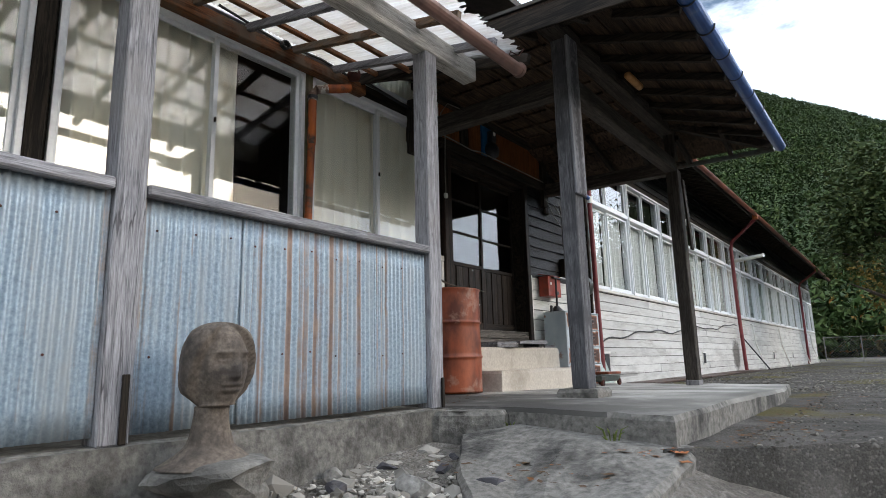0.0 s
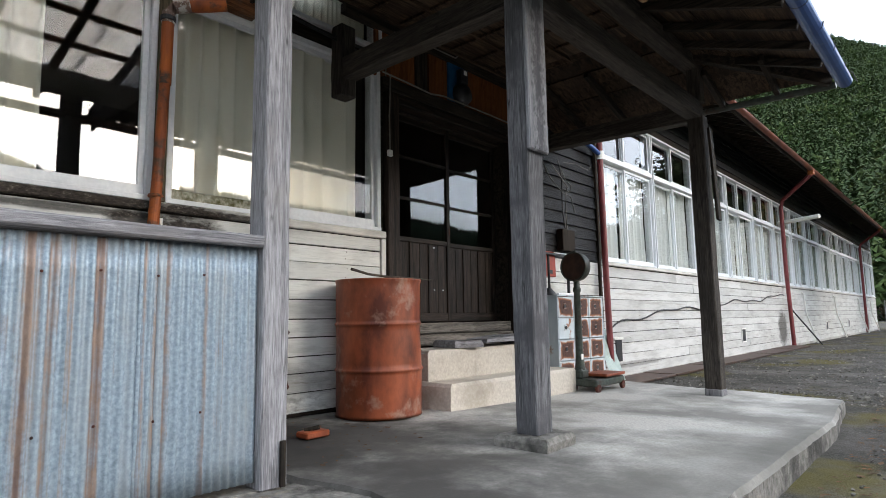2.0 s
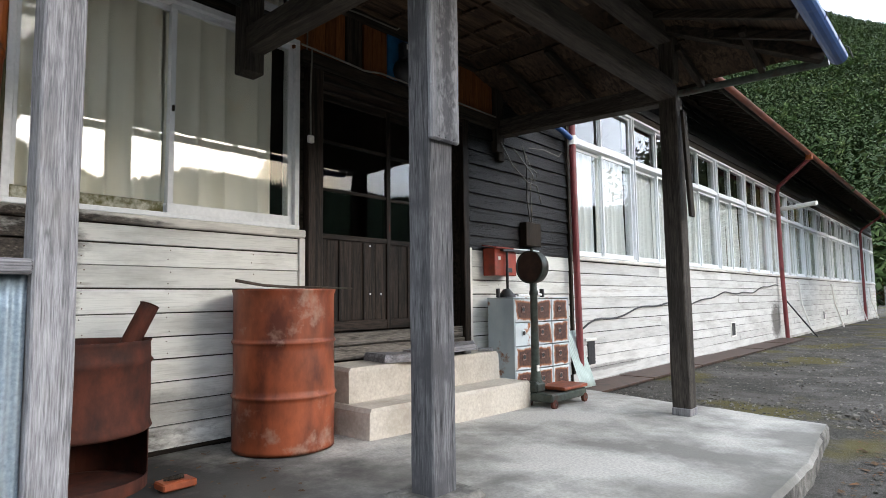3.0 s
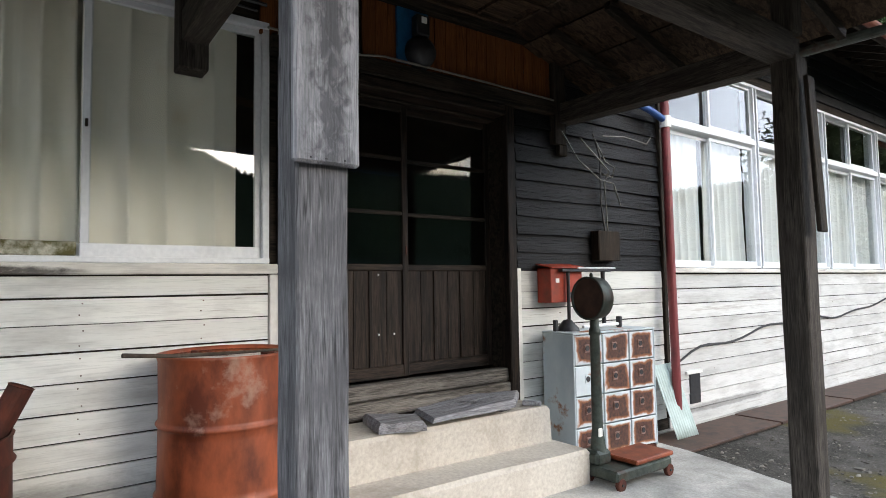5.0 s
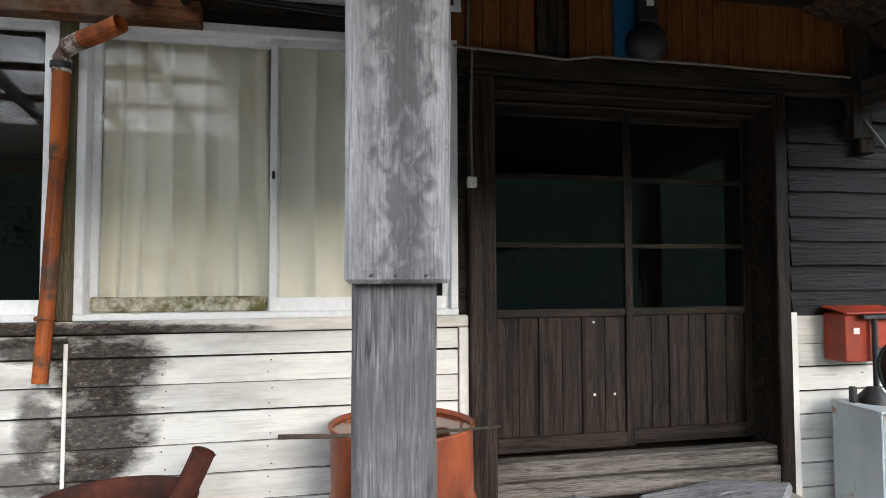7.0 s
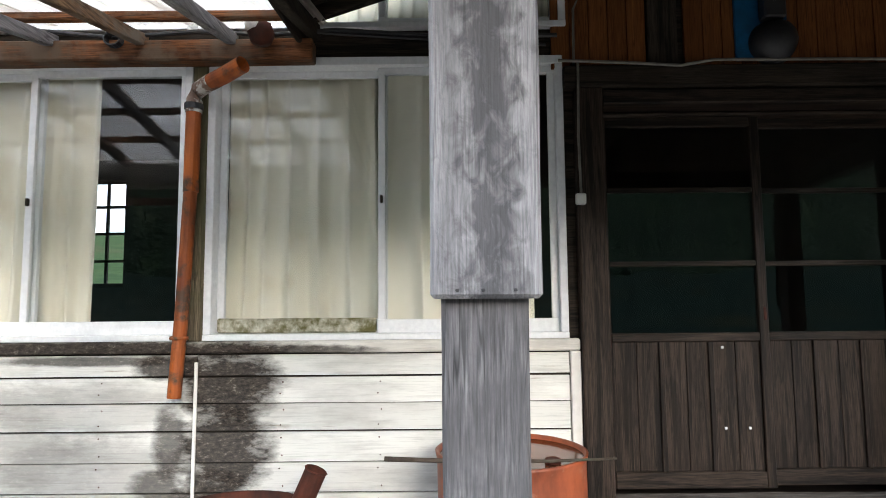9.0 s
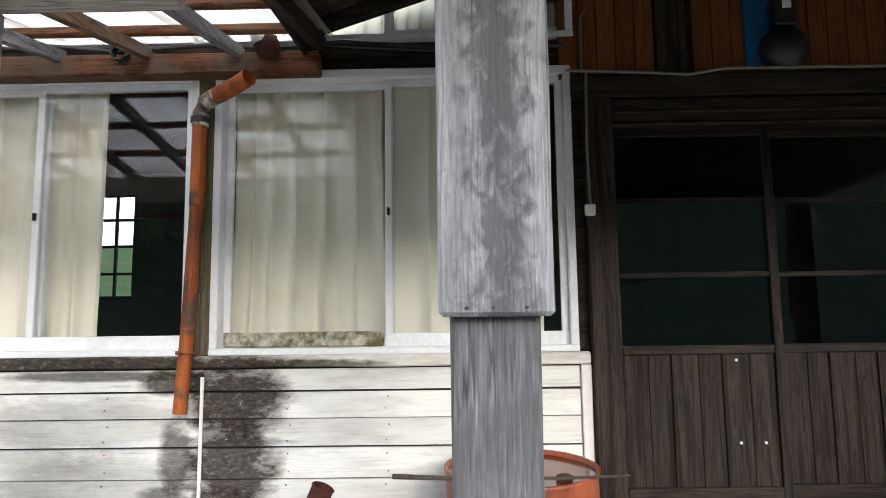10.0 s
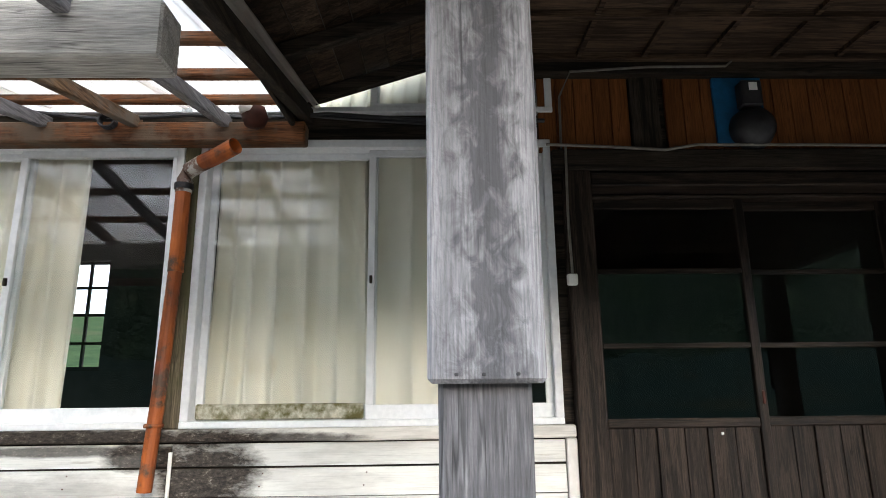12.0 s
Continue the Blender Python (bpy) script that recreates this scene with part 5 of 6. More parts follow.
can = thing("veranda_canopy", (-3.4, 4.0, 2.4), "lean-to canopy of translucent corrugated plastic on old timbers", "canopy", kind="structure")
part("head_beam", rough_beam(-2.90, -2.785, -1.0, 5.71, 2.242, 2.40, 61, 0.005, 40), lit_beam_y, can, "weathered grey beam coloured pale as if lit")
part("ledger", rough_beam(-4.075, -3.985, -1.0, 5.80, 2.535, 2.63, 62, 0.004, 40), orange_y, can)
def canopy_z(x):
    return 2.43 + (-2.84 - x) * 0.21
for k in range(15):
    y = 5.44 - k * 0.405
    part("rafter", slanted((-4.03, y, canopy_z(-4.03) - 0.04), (-2.46, y + 0.03, canopy_z(-2.46) - 0.03), 0.042, 0.055), orange_x if k % 2 else grey_x, can)
part("end_rafter", slanted((-4.1, 5.79, canopy_z(-4.1) + 0.01), (-2.40, 5.80, canopy_z(-2.40) - 0.02), 0.05, 0.07), dark_x, can)
for k, x in enumerate((-3.80, -3.46, -3.12, -2.62)):
    part("purlin", rough_beam(x - 0.02, x + 0.02, -1.0, 5.78, canopy_z(x) - 0.008, canopy_z(x) + 0.028, 65 + k, 0.003, 30), orange_y, can)
for k in range(8):
    y1 = 5.86 - k * 0.62
    sl = Vector((1.72, 0, -0.361)).normalized()
    vs, fs = wavy_sheet((-4.07, y1 - 0.66, canopy_z(-4.07) + 0.045 + 0.004 * (k % 2)), (0, 1, 0), sl, 0.66, 1.70, 0.032, 0.0055, (0, 0, 1), nv=8, ragged=0.10 if k < 3 else 0.05, seed=70 + k, bow=0.006, single=True)
    under(mesh_object("plastic_sheet", vs, fs, poly, True), can)
cg = thing("canopy_gutter", (-2.45, 4.0, 2.25), "pinkish-brown half-round gutter on the canopy edge", "gutter")
part("trough", half_gutter((-2.45, -1.0, 2.255), (-2.45, 5.75, 2.23), 0.05), brown_gutter, cg)
part("end_cap", lathe([(0.0, 0.0), (0.053, 0.0), (0.053, 0.03), (0.0, 0.03)], 0, 0, 16, m=Matrix.Translation((-2.45, 5.725, 2.227)) @ Matrix.Rotation(radians(-90), 4, "X")), brown_gutter, cg)
part("hook", tube([(-2.46, 5.6, 2.24), (-2.44, 5.62, 2.31), (-2.40, 5.66, 2.28), (-2.38, 5.70, 2.34)], 0.004, 6), rust_dark, cg)

# ---- pipes and cables on the walls ----
dp = thing("downpipe", (-4.05, 5.25, 1.1), "rusty orange downpipe broken off above the boards", "pipe", "downpipes")
part("pipe", tube([(-4.04, 5.262, 2.34), (-4.04, 5.258, 1.95)], 0.033, 16), rust_pipe, dp)
part("pipe", tube([(-4.04, 5.257, 1.96), (-4.035, 5.235, 1.40), (-4.03, 5.215, 1.055)], 0.029, 16, False), rust_pipe, dp)
part("elbow", tube([(-4.04, 5.262, 2.31), (-4.04, 5.264, 2.37), (-4.02, 5.29, 2.41), (-3.98, 5.36, 2.43)], 0.036, 16), scuffed, dp, "scuffed grey elbow")
part("collar", tube([(-4.04, 5.261, 2.325), (-4.04, 5.2615, 2.35)], 0.041, 16), black, dp, "dark rubber collar")
part("spout", tube([(-3.99, 5.345, 2.427), (-3.94, 5.44, 2.448), (-3.89, 5.53, 2.472)], 0.036, 16, False), rust_pipe, dp)
part("clip", tube([(-4.07, 5.225, 1.31), (-4.0, 5.228, 1.31)], 0.008, 6), rust_pipe, dp)
part("clip", lathe([(0.037, -0.008), (0.040, 0), (0.037, 0.008)], -4.033, 5.228, 16, m=Matrix.Translation((0, 0, 1.31))), rust_pipe, dp)

dp2 = thing("downpipe", (-4.0, 10.42, 0.05), "faded red downpipe against the dark siding", "pipe", "downpipes")
part("pipe", tube([(-4.0, 10.41, 3.3), (-4.0, 10.41, 2.4), (-3.99, 10.40, 1.2), (-3.96, 10.37, 0.10)], 0.036, 16, False), red_pipe, dp2)
part("collar", tube([(-4.0, 10.41, 2.50), (-4.0, 10.41, 2.60)], 0.047, 16), white_trim, dp2, "white plastic collar")
part("inlet", tube([(-4.02, 10.05, 2.66), (-4.0, 10.2, 2.62), (-4.0, 10.38, 2.57)], 0.03, 12), blue_gutter, dp2, "blue inlet elbow")
dp3 = thing("downpipe", (-4.0, 19.5, -0.1), "faded red downpipe rising to the eave gutter", "pipe", "downpipes")
part("pipe", tube([(-3.25, 19.0, 3.68), (-3.95, 19.45, 3.25), (-4.0, 19.5, 3.1), (-4.0, 19.5, 1.5), (-3.97, 19.55, -0.13)], 0.045, 14), red_pipe, dp3)
part("brace", tube([(-4.0, 19.6, 0.75), (-3.6, 20.6, -0.12)], 0.018, 8), black, dp3)
dp4 = thing("downpipe", (-4.0, 32.0, -0.1), "faded red downpipe near the far end of the wing", "pipe", "downpipes")
part("pipe", tube([(-3.25, 31.5, 3.68), (-3.95, 31.95, 3.25), (-4.0, 32.0, 3.1), (-4.0, 32.0, -0.13)], 0.045, 12), red_pipe, dp4)
for k, y in enumerate((21.6, 26.0, 31.0, 34.2)):
    wp = thing("drain_pipe", (-3.9, y, -0.13), "slim white drain pipe leaning from the wall", "pipe", "drain pipes")
    part("pipe", tube([(-4.08, y - 0.3, 1.15), (-4.04, y - 0.28, 1.12), (-4.02, y - 0.2, 0.6), (-3.85, y, -0.13)], 0.022, 8), white_trim, wp)
arm = thing("lamp_arm", (-4.08, 19.6, 2.72), "white bracket arm reaching out from the wall", "bracket")
part("arm", tube([(-4.1, 19.6, 2.74), (-3.2, 19.2, 2.76)], 0.05, 10), white_trim, arm)

cb = thing("black_cable", (-4.07, 14.5, 0.75), "slack black cable along the white boards", "cable")
cp = []
for k in range(61):
    y = 10.5 + k * 0.15
    cp.append((-4.085 + 0.006 * math.sin(y * 7), y, 0.57 + 0.052 * (y - 10.5) + 0.035 * math.sin(y * 2.1) - 0.12 * math.exp(-((y - 10.5) / 0.3) ** 2) + 0.02 * math.sin(y * 5.3)))
part("cable", tube(cp, 0.011, 6), black, cb)

for k, (y, z) in enumerate(((16.13, 0.23), (24.5, 0.25), (28.5, 0.25))):
    vt = thing("floor_vent", (-4.09, y, z), "small square vent in the white boards", "vent", "floor vents")
    part("frame", bm_box(-4.11, -4.085, y - 0.13, y + 0.13, z + 0.11, z + 0.13, 0.002), white_trim, vt)
    part("frame", bm_box(-4.11, -4.085, y - 0.13, y + 0.13, z - 0.13, z - 0.11, 0.002), white_trim, vt)
    part("frame", bm_box(-4.11, -4.085, y - 0.13, y - 0.11, z - 0.11, z + 0.11, 0.002), white_trim, vt)
    part("frame", bm_box(-4.11, -4.085, y + 0.11, y + 0.13, z - 0.11, z + 0.11, 0.002), white_trim, vt)
    part("grille", bm_box(-4.11, -4.092, y - 0.11, y + 0.11, z - 0.11, z + 0.11, 0.002), black, vt)
hv = thing("floor_vent", (-4.09, 10.86, 0.2), "vent opening as a black panel under a board lintel", "vent", "floor vents")
# A black panel set on the boards stands in for the dark opening.
part("hole", bm_box(-4.12, -4.088, 10.78, 10.94, 0.07, 0.33, 0.002), black, hv)
part("frame", bm_box(-4.11, -4.078, 10.72, 10.97, 0.335, 0.365, 0.003), white_trim, hv)

ds = thing("drain_cover", (-3.75, 13.0, -0.12), "rust-brown steel strip lying along the wall foot", "drain cover")
for k in range(6):
    y = 9.85 + k * 1.6
    part("plate", bm_box(-4.06, -3.62, y, y + 1.57, -0.125, -0.105 + 0.004 * (k % 3), 0.003), dial_face, ds)

# ---- electrics over the door ----
em = thing("electric_meter", (-4.08, 7.85, 2.57), "round dark electricity meter on a blue board", "meter")
part("board", bm_box(-4.095, -4.075, 7.725, 7.965, 2.545, 2.895, 0.004), blue_board, em)
part("dome", lathe([(0.0, 0.10), (0.05, 0.095), (0.085, 0.07), (0.1, 0.03), (0.105, 0.0)], 0, 0, 28, m=Matrix.Translation((-4.075, 7.885, 2.62)) @ Matrix.Rotation(radians(90), 4, "Y")), black, em, smooth=True)
part("terminal_box", bm_box(-4.075, -4.01, 7.83, 7.93, 2.72, 2.85, 0.008), black, em)
part("seal_label", bm_box(-4.012, -4.007, 7.865, 7.905, 2.795, 2.835, 0.001), white_trim, em, "small pale paper label")

wc = thing("wall_cable", (-4.06, 7.8, 2.52), "grey cable clipped above the entrance doors", "cable", "cables")
part("cable", tube([(-4.035, 6.9, 2.535), (-4.03, 7.2, 2.52), (-4.03, 7.45, 2.505), (-4.03, 7.6, 2.53), (-4.03, 8.2, 2.528), (-4.03, 9.05, 2.515)], 0.007, 8), wire_white, wc)
part("cable", tube([(-4.04, 6.99, 2.53), (-4.05, 6.985, 2.2), (-4.05, 6.99, 1.93)], 0.006, 8), wire_white, wc)
part("cable", tube([(-4.085, 6.98, 2.53), (-4.085, 6.985, 2.80), (-4.03, 7.03, 2.90), (-4.03, 7.4, 2.925), (-4.03, 7.78, 2.93), (-4.03, 7.84, 2.985)], 0.006, 8), wire_white, wc)
part("switch", bm_box(-4.062, -4.035, 6.965, 7.01, 1.88, 1.93, 0.005), white_trim, wc, "small white switch")
bwire = thing("wall_cable", (-4.0, 6.2, 2.68), "dark bundled cables under the eave", "cable", "cables")
part("cable", tube([(-4.0, 4.4, 2.70), (-4.0, 4.9, 2.645), (-3.99, 5.3, 2.665), (-4.02, 5.6, 2.66), (-4.03, 5.9, 2.685), (-4.04, 6.3, 2.66), (-4.05, 6.9, 2.66)], 0.010, 8), black, bwire)
part("cable", tube([(-4.03, 5.75, 2.68), (-4.02, 6.0, 2.655), (-4.04, 6.5, 2.63), (-4.06, 6.85, 2.62)], 0.007, 8), black, bwire)
for k in range(4):
    part("coil", tube([(-3.98 + 0.01 * k, 4.93 + 0.035 * math.cos(a), 2.62 + 0.03 * math.sin(a)) for a in (math.pi * j / 6 for j in range(13))], 0.005, 6), black, bwire)
insul = thing("insulator", (-3.98, 5.596, 2.621), "dark rusty clamp with a porcelain knob", "fitting")
part("clamp", lathe([(0.0, 0.0), (0.045, 0.01), (0.06, 0.05), (0.045, 0.09), (0.0, 0.10)], -3.925, 5.596, 16, 0.01, 3, Matrix.Translation((0, 0, 2.571))), rust_dark, insul, smooth=True)
part("knob", lathe([(0.0, 0.0), (0.03, 0.005), (0.035, 0.03), (0.02, 0.055), (0.0, 0.06)], -3.89, 5.566, 14, m=Matrix.Translation((0, 0, 2.621))), white_trim, insul, smooth=True)

jb = thing("junction_box", (-4.06, 9.63, 1.34), "dark wooden junction box with hanging wires", "box")
part("box", bm_box(-4.1, -4.02, 9.50, 9.76, 1.335, 1.57, 0.006), dark_z, jb)
part("wire", tube([(-4.06, 9.63, 1.57), (-4.07, 9.60, 1.8), (-4.07, 9.61, 2.15), (-4.07, 9.55, 2.3)], 0.009, 6), black, jb)
part("wire", tube([(-4.06, 9.66, 1.57), (-4.05, 9.64, 1.75), (-4.03, 9.60, 1.95), (-4.03, 9.66, 2.05), (-4.05, 9.35, 2.28)], 0.006, 6), wire_white, jb)
part("wire", tube([(-4.05, 9.15, 2.3), (-4.03, 9.3, 2.1), (-4.03, 9.55, 1.97), (-4.02, 9.7, 1.95), (-4.02, 9.78, 1.78)], 0.006, 6), wire_white, jb)
part("wire", tube([(-4.05, 9.5, 2.33), (-4.03, 9.62, 2.12), (-4.02, 9.72, 2.08), (-4.03, 9.70, 2.0), (-4.04, 9.6, 2.02)], 0.005, 6), wire_white, jb)
part("wire", tube([(-4.05, 9.62, 2.33), (-4.05, 9.9, 2.36), (-4.05, 10.2, 2.34), (-4.04, 10.25, 2.4)], 0.005, 6), wire_white, jb)
part("bracket", bm_box(-4.1, -4.06, 9.13, 9.22, 2.12, 2.24, 0.006), dark_z, jb)


# ---- loose things on the porch ----
def drum_profile(r, h, ribs, z0=0.0):
    pr = [(0.0, z0 + 0.012), (r - 0.02, z0 + 0.012), (r - 0.004, z0 + 0.006), (r, z0)]
    zs = sorted([z0 + 0.02] + [z for q in ribs for z in (q - 0.016, q - 0.008, q, q + 0.008, q + 0.016)] + [z0 + h - 0.03] + list(np.linspace(z0 + 0.06, z0 + h - 0.06, 12)))
    for z in zs:
        k = max([max(0.0, 1 - abs(z - q) / 0.016) for q in ribs] + [0])
        pr.append((r + 0.011 * k - 0.002, z))
    pr += [(r + 0.004, z0 + h - 0.012), (r + 0.006, z0 + h), (r - 0.006, z0 + h), (r - 0.009, z0 + h - 0.02)]
    return pr


DX, DY, DR = -3.79, 6.63, 0.285
drum = thing("oil_drum", (DX, DY, 0), "rust-red oil drum standing on the porch slab", "drum", "oil drums")
part("body", lathe(drum_profile(DR, 0.885, (0.30, 0.595), 0.003), DX, DY, 64, 0.006, 2), rust, drum, smooth=True)
part("lid", lathe([(DR - 0.010, 0.872), (DR - 0.05, 0.866), (0.12, 0.872), (0.0, 0.868)], DX, DY, 40, 0.004, 5), wet_rust, drum, "wet rusty lid with puddle glints as pale blots", True)
for dx, dy, r in ((0.12, 0.14, 0.03), (-0.16, -0.10, 0.018)):
    part("bung", lathe([(r, 0.868), (r, 0.882), (r * 0.7, 0.886), (0, 0.884)], DX + dx, DY + dy, 16), rust_dark, drum)
stick = thing("dry_stick", (DX, DY, 0.89), "thin dry branch lying across the drum lid", "branch")
part("branch", tube([(DX + 0.27, DY - 0.46, 0.925), (DX + 0.22, DY - 0.28, 0.905), (DX + 0.2, DY - 0.1, 0.898), (DX + 0.21, DY + 0.1, 0.897), (DX + 0.17, DY + 0.36, 0.894)], [0.009, 0.008, 0.008, 0.006, 0.004], 7), bark, stick)

SX, SY, SR = -3.79, 5.56, 0.295
stove = thing("drum_stove", (SX, SY, 0), "burnt stove made of a cut oil drum, dark rust", "stove", "oil drums")
up_ = [(SR - 0.012, 0.25), (SR, 0.25), (SR + 0.012, 0.262), (SR + 0.004, 0.28), (SR, 0.30), (SR - 0.002, 0.42), (SR, 0.545), (SR + 0.012, 0.56), (SR + 0.001, 0.575), (SR, 0.64), (SR + 0.006, 0.652), (SR - 0.006, 0.652), (SR - 0.01, 0.60), (SR - 0.012, 0.26), (SR - 0.012, 0.25)]
part("upper_ring", lathe(up_, SX, SY, 56, 0.008, 9), rust_dark, stove, smooth=True)
low = bmesh.new()
for k in range(40):
    a0, a1 = 2 * math.pi * k / 40, 2 * math.pi * (k + 1) / 40
    mid_a = math.degrees((a0 + a1) / 2) % 360
    if mid_a < 62 or mid_a > 310:
        tops = 0.055
    else:
        tops = 0.25
    ring = []
    for rr in (SR - 0.004, SR):
        for a in (a0, a1):
            for z in (0.0, tops):
                ring.append(low.verts.new((SX + rr * math.cos(a), SY + rr * math.sin(a), z)))
    for f in ((0, 1, 3, 2), (4, 6, 7, 5), (1, 5, 7, 3), (0, 2, 6, 4), (0, 4, 5, 1), (2, 3, 7, 6)):
        low.faces.new([ring[i] for i in f])
bmesh.ops.remove_doubles(low, verts=low.verts, dist=0.0005)
part("lower_ring", low, rust_dark, stove)
part("hearth", lathe([(0.0, 0.02), (0.2, 0.03), (SR - 0.006, 0.012)], SX, SY, 40, 0.01, 4), rust_dark, stove)
part("grate", lathe([(0.0, 0.30), (SR - 0.014, 0.295)], SX, SY, 40), rust_dark, stove)
flue = thing("flue_pipe", (-3.83, 5.80, 0.32), "short rusty stovepipe leaning in the drum stove", "pipe")
part("pipe", tube([(-3.86, 5.66, 0.30), (-3.83, 5.78, 0.60), (-3.81, 5.875, 0.81)], 0.043, 18, False), rust_dark, flue)
part("rim", lathe([(0.040, -0.004), (0.047, 0.0), (0.040, 0.004)], 0, 0, 18, 0.004, 2, Matrix.Translation((-3.81, 5.875, 0.81)) @ Matrix.Rotation(radians(-23), 4, "X")), rust_dark, flue)

bk = thing("broken_brick", (-3.47, 5.87, 0), "broken orange brick lying on the slab", "brick")
part("body", rough_beam(-3.53, -3.43, 5.80, 5.95, 0.0, 0.035, 91, 0.008, 5), rust, bk)
part("bolt", tube([(-3.50, 5.83, 0.04), (-3.46, 5.90, 0.055)], 0.012, 8), dark_z, bk)

# grey planks on the top step
pk = thing("loose_plank", (-3.82, 7.5, 0.4), "short weathered grey plank lying on the step", "plank", "loose planks")
under(prism("plank", [(-4.06, 7.46), (-3.77, 7.395), (-3.68, 7.63), (-3.86, 7.70)], 0.452, 0.398, grey_y, 3, 0.003, 0.05), pk)
pk2 = thing("loose_plank", (-3.84, 8.1, 0.4), "wide weathered grey plank lying aslant on the step", "plank", "loose planks")
under(prism("plank", [(-3.97, 7.74), (-3.68, 7.67), (-3.70, 8.30), (-3.91, 8.52), (-4.04, 8.2)], lambda y: 0.456 + 0.03 * (y - 7.66), 0.43, grey_y, 6, 0.004, 0.06), pk2)
part("packing", bm_box(-3.98, -3.78, 8.25, 8.33, 0.395, 0.45, 0.006), grey_y, pk2)
pk3 = thing("wood_scrap", (-3.79, 8.53, 0.4), "small scrap of wood on the step edge", "plank")
part("scrap", slanted((-3.84, 8.48, 0.412), (-3.75, 8.56, 0.412), 0.05, 0.025), grey_x, pk3)

# ---- shoe locker ----
ZL = slab_z(9.2)
LM = Matrix.Translation((-4.04, 8.88, ZL)) @ Matrix.Rotation(radians(-4.0), 4, "Z")
locker = thing("shoe_locker", (-3.9, 9.28, ZL), "pale blue steel shoe locker with twelve rusted doors", "locker")


def lbox(name, mat_, parent, x0, x1, y0, y1, z0, z1, bv=0.003, label=""):
    bm = bm_box(x0, x1, y0, y1, z0, z1, bv)
    bmesh.ops.transform(bm, matrix=LM, verts=bm.verts)
    return part(name, bm, mat_, parent, label)


LW, LD, LH = 0.82, 0.30, 0.86
lbox("side", locker_blue, locker, 0, LD, 0, 0.012, 0.03, LH, label="pale blue side with running rust")
lbox("side", locker_blue, locker, 0, LD, LW - 0.012, LW, 0.03, LH)
lbox("top", locker_blue, locker, -0.002, LD + 0.004, -0.003, LW + 0.003, LH, LH + 0.012)
lbox("back", locker_blue, locker, 0, 0.01, 0.012, LW - 0.012, 0.03, LH)
lbox("plinth", rust_dark, locker, 0.01, LD - 0.01, 0.005, LW - 0.005, 0.0, 0.03)
cw, chh = (LW - 0.03) / 3, (LH - 0.05) / 4
for c in range(3):
    for rw in range(4):
        y0, z0 = 0.012 + c * (cw + 0.003), 0.04 + (3 - rw) * (chh + 0.002)
        blue = (c == 0 and rw == 1)
        dr = lbox("door", locker_blue if blue else locker_door, locker, LD - 0.012, LD, y0 + 0.003, y0 + cw - 0.003, z0 + 0.003, z0 + chh - 0.003, 0.004)
        lbox("latch", locker_blue if blue else brown_gutter, dr, LD + 0.001, LD + 0.006, y0 + cw * 0.33, y0 + cw * 0.33 + 0.05, z0 + chh * 0.40 + 0.004, z0 + chh * 0.40 + 0.058, 0.004)
        # Black disc on the latch stands in for its dark opening.
        pl = lathe([(0.0, 0.005), (0.015, 0.0045), (0.018, 0.006), (0.020, 0.0)], 0, 0, 12, m=LM @ Matrix.Translation((LD + 0.003, y0 + cw * 0.33 + 0.025, z0 + chh * 0.40 + 0.032)) @ Matrix.Rotation(radians(90), 4, "Y"))
        part("pull", pl, black, dr)

# iron balance frame on the locker
bal = thing("iron_stand", (-3.9, 9.15, ZL + 0.872), "black iron balance frame standing on the shoe locker", "scale")
zl = ZL + 0.872
part("base", lathe([(0.085, 0.0), (0.08, 0.02), (0.05, 0.05), (0.03, 0.075), (0.0, 0.08)], -3.93, 9.02, 18, 0.006, 3, Matrix.Translation((0, 0, zl))), black, bal, smooth=True)
part("upright", tube([(-3.93, 9.04, zl + 0.06), (-3.93, 9.04, zl + 0.42)], 0.013, 10), black, bal)
part("upright", tube([(-3.93, 9.42, zl + 0.02), (-3.93, 9.42, zl + 0.42)], 0.016, 10), black, bal)
part("top_bar", bm_box(-3.95, -3.91, 8.96, 9.50, zl + 0.415, zl + 0.435, 0.004), black, bal)
part("rod", tube([(-3.925, 9.14, zl + 0.442), (-3.925, 9.56, zl + 0.442)], 0.007, 8), alu, bal, "bright steel rod")
part("low_bar", tube([(-3.90, 9.15, zl + 0.02), (-3.90, 9.55, zl + 0.025)], 0.012, 8), alu, bal)
part("stop", bm_box(-3.92, -3.88, 9.54, 9.57, zl + 0.0, zl + 0.08, 0.005), black, bal)
part("stop", bm_box(-3.96, -3.93, 8.90, 8.93, zl + 0.0, zl + 0.08, 0.005), black, bal)

# ---- platform scale ----
ZS = slab_z(8.9)
sc_ = thing("platform_scale", (-3.4, 8.9, ZS), "dark green iron platform scale with a round dial and small wheels", "scale")
part("chassis", bm_box(-3.52, -3.26, 8.66, 9.20, ZS + 0.05, ZS + 0.115, 0.012), scale_green, sc_)
part("platform", bm_box(-3.50, -3.25, 8.83, 9.20, ZS + 0.125, ZS + 0.152, 0.006), rust, sc_, "rust-brown weighing plate")
part("foot", bm_box(-3.53, -3.40, 8.66, 8.80, ZS + 0.11, ZS + 0.20, 0.02), scale_green, sc_)
part("column", lathe([(0.05, 0.18), (0.042, 0.24), (0.034, 0.32), (0.031, 0.6), (0.029, 0.88), (0.036, 0.885), (0.036, 0.91), (0.028, 0.93), (0.028, 1.03)], -3.455, 8.735, 20, m=Matrix.Translation((0, 0, ZS))), scale_green, sc_, smooth=True)
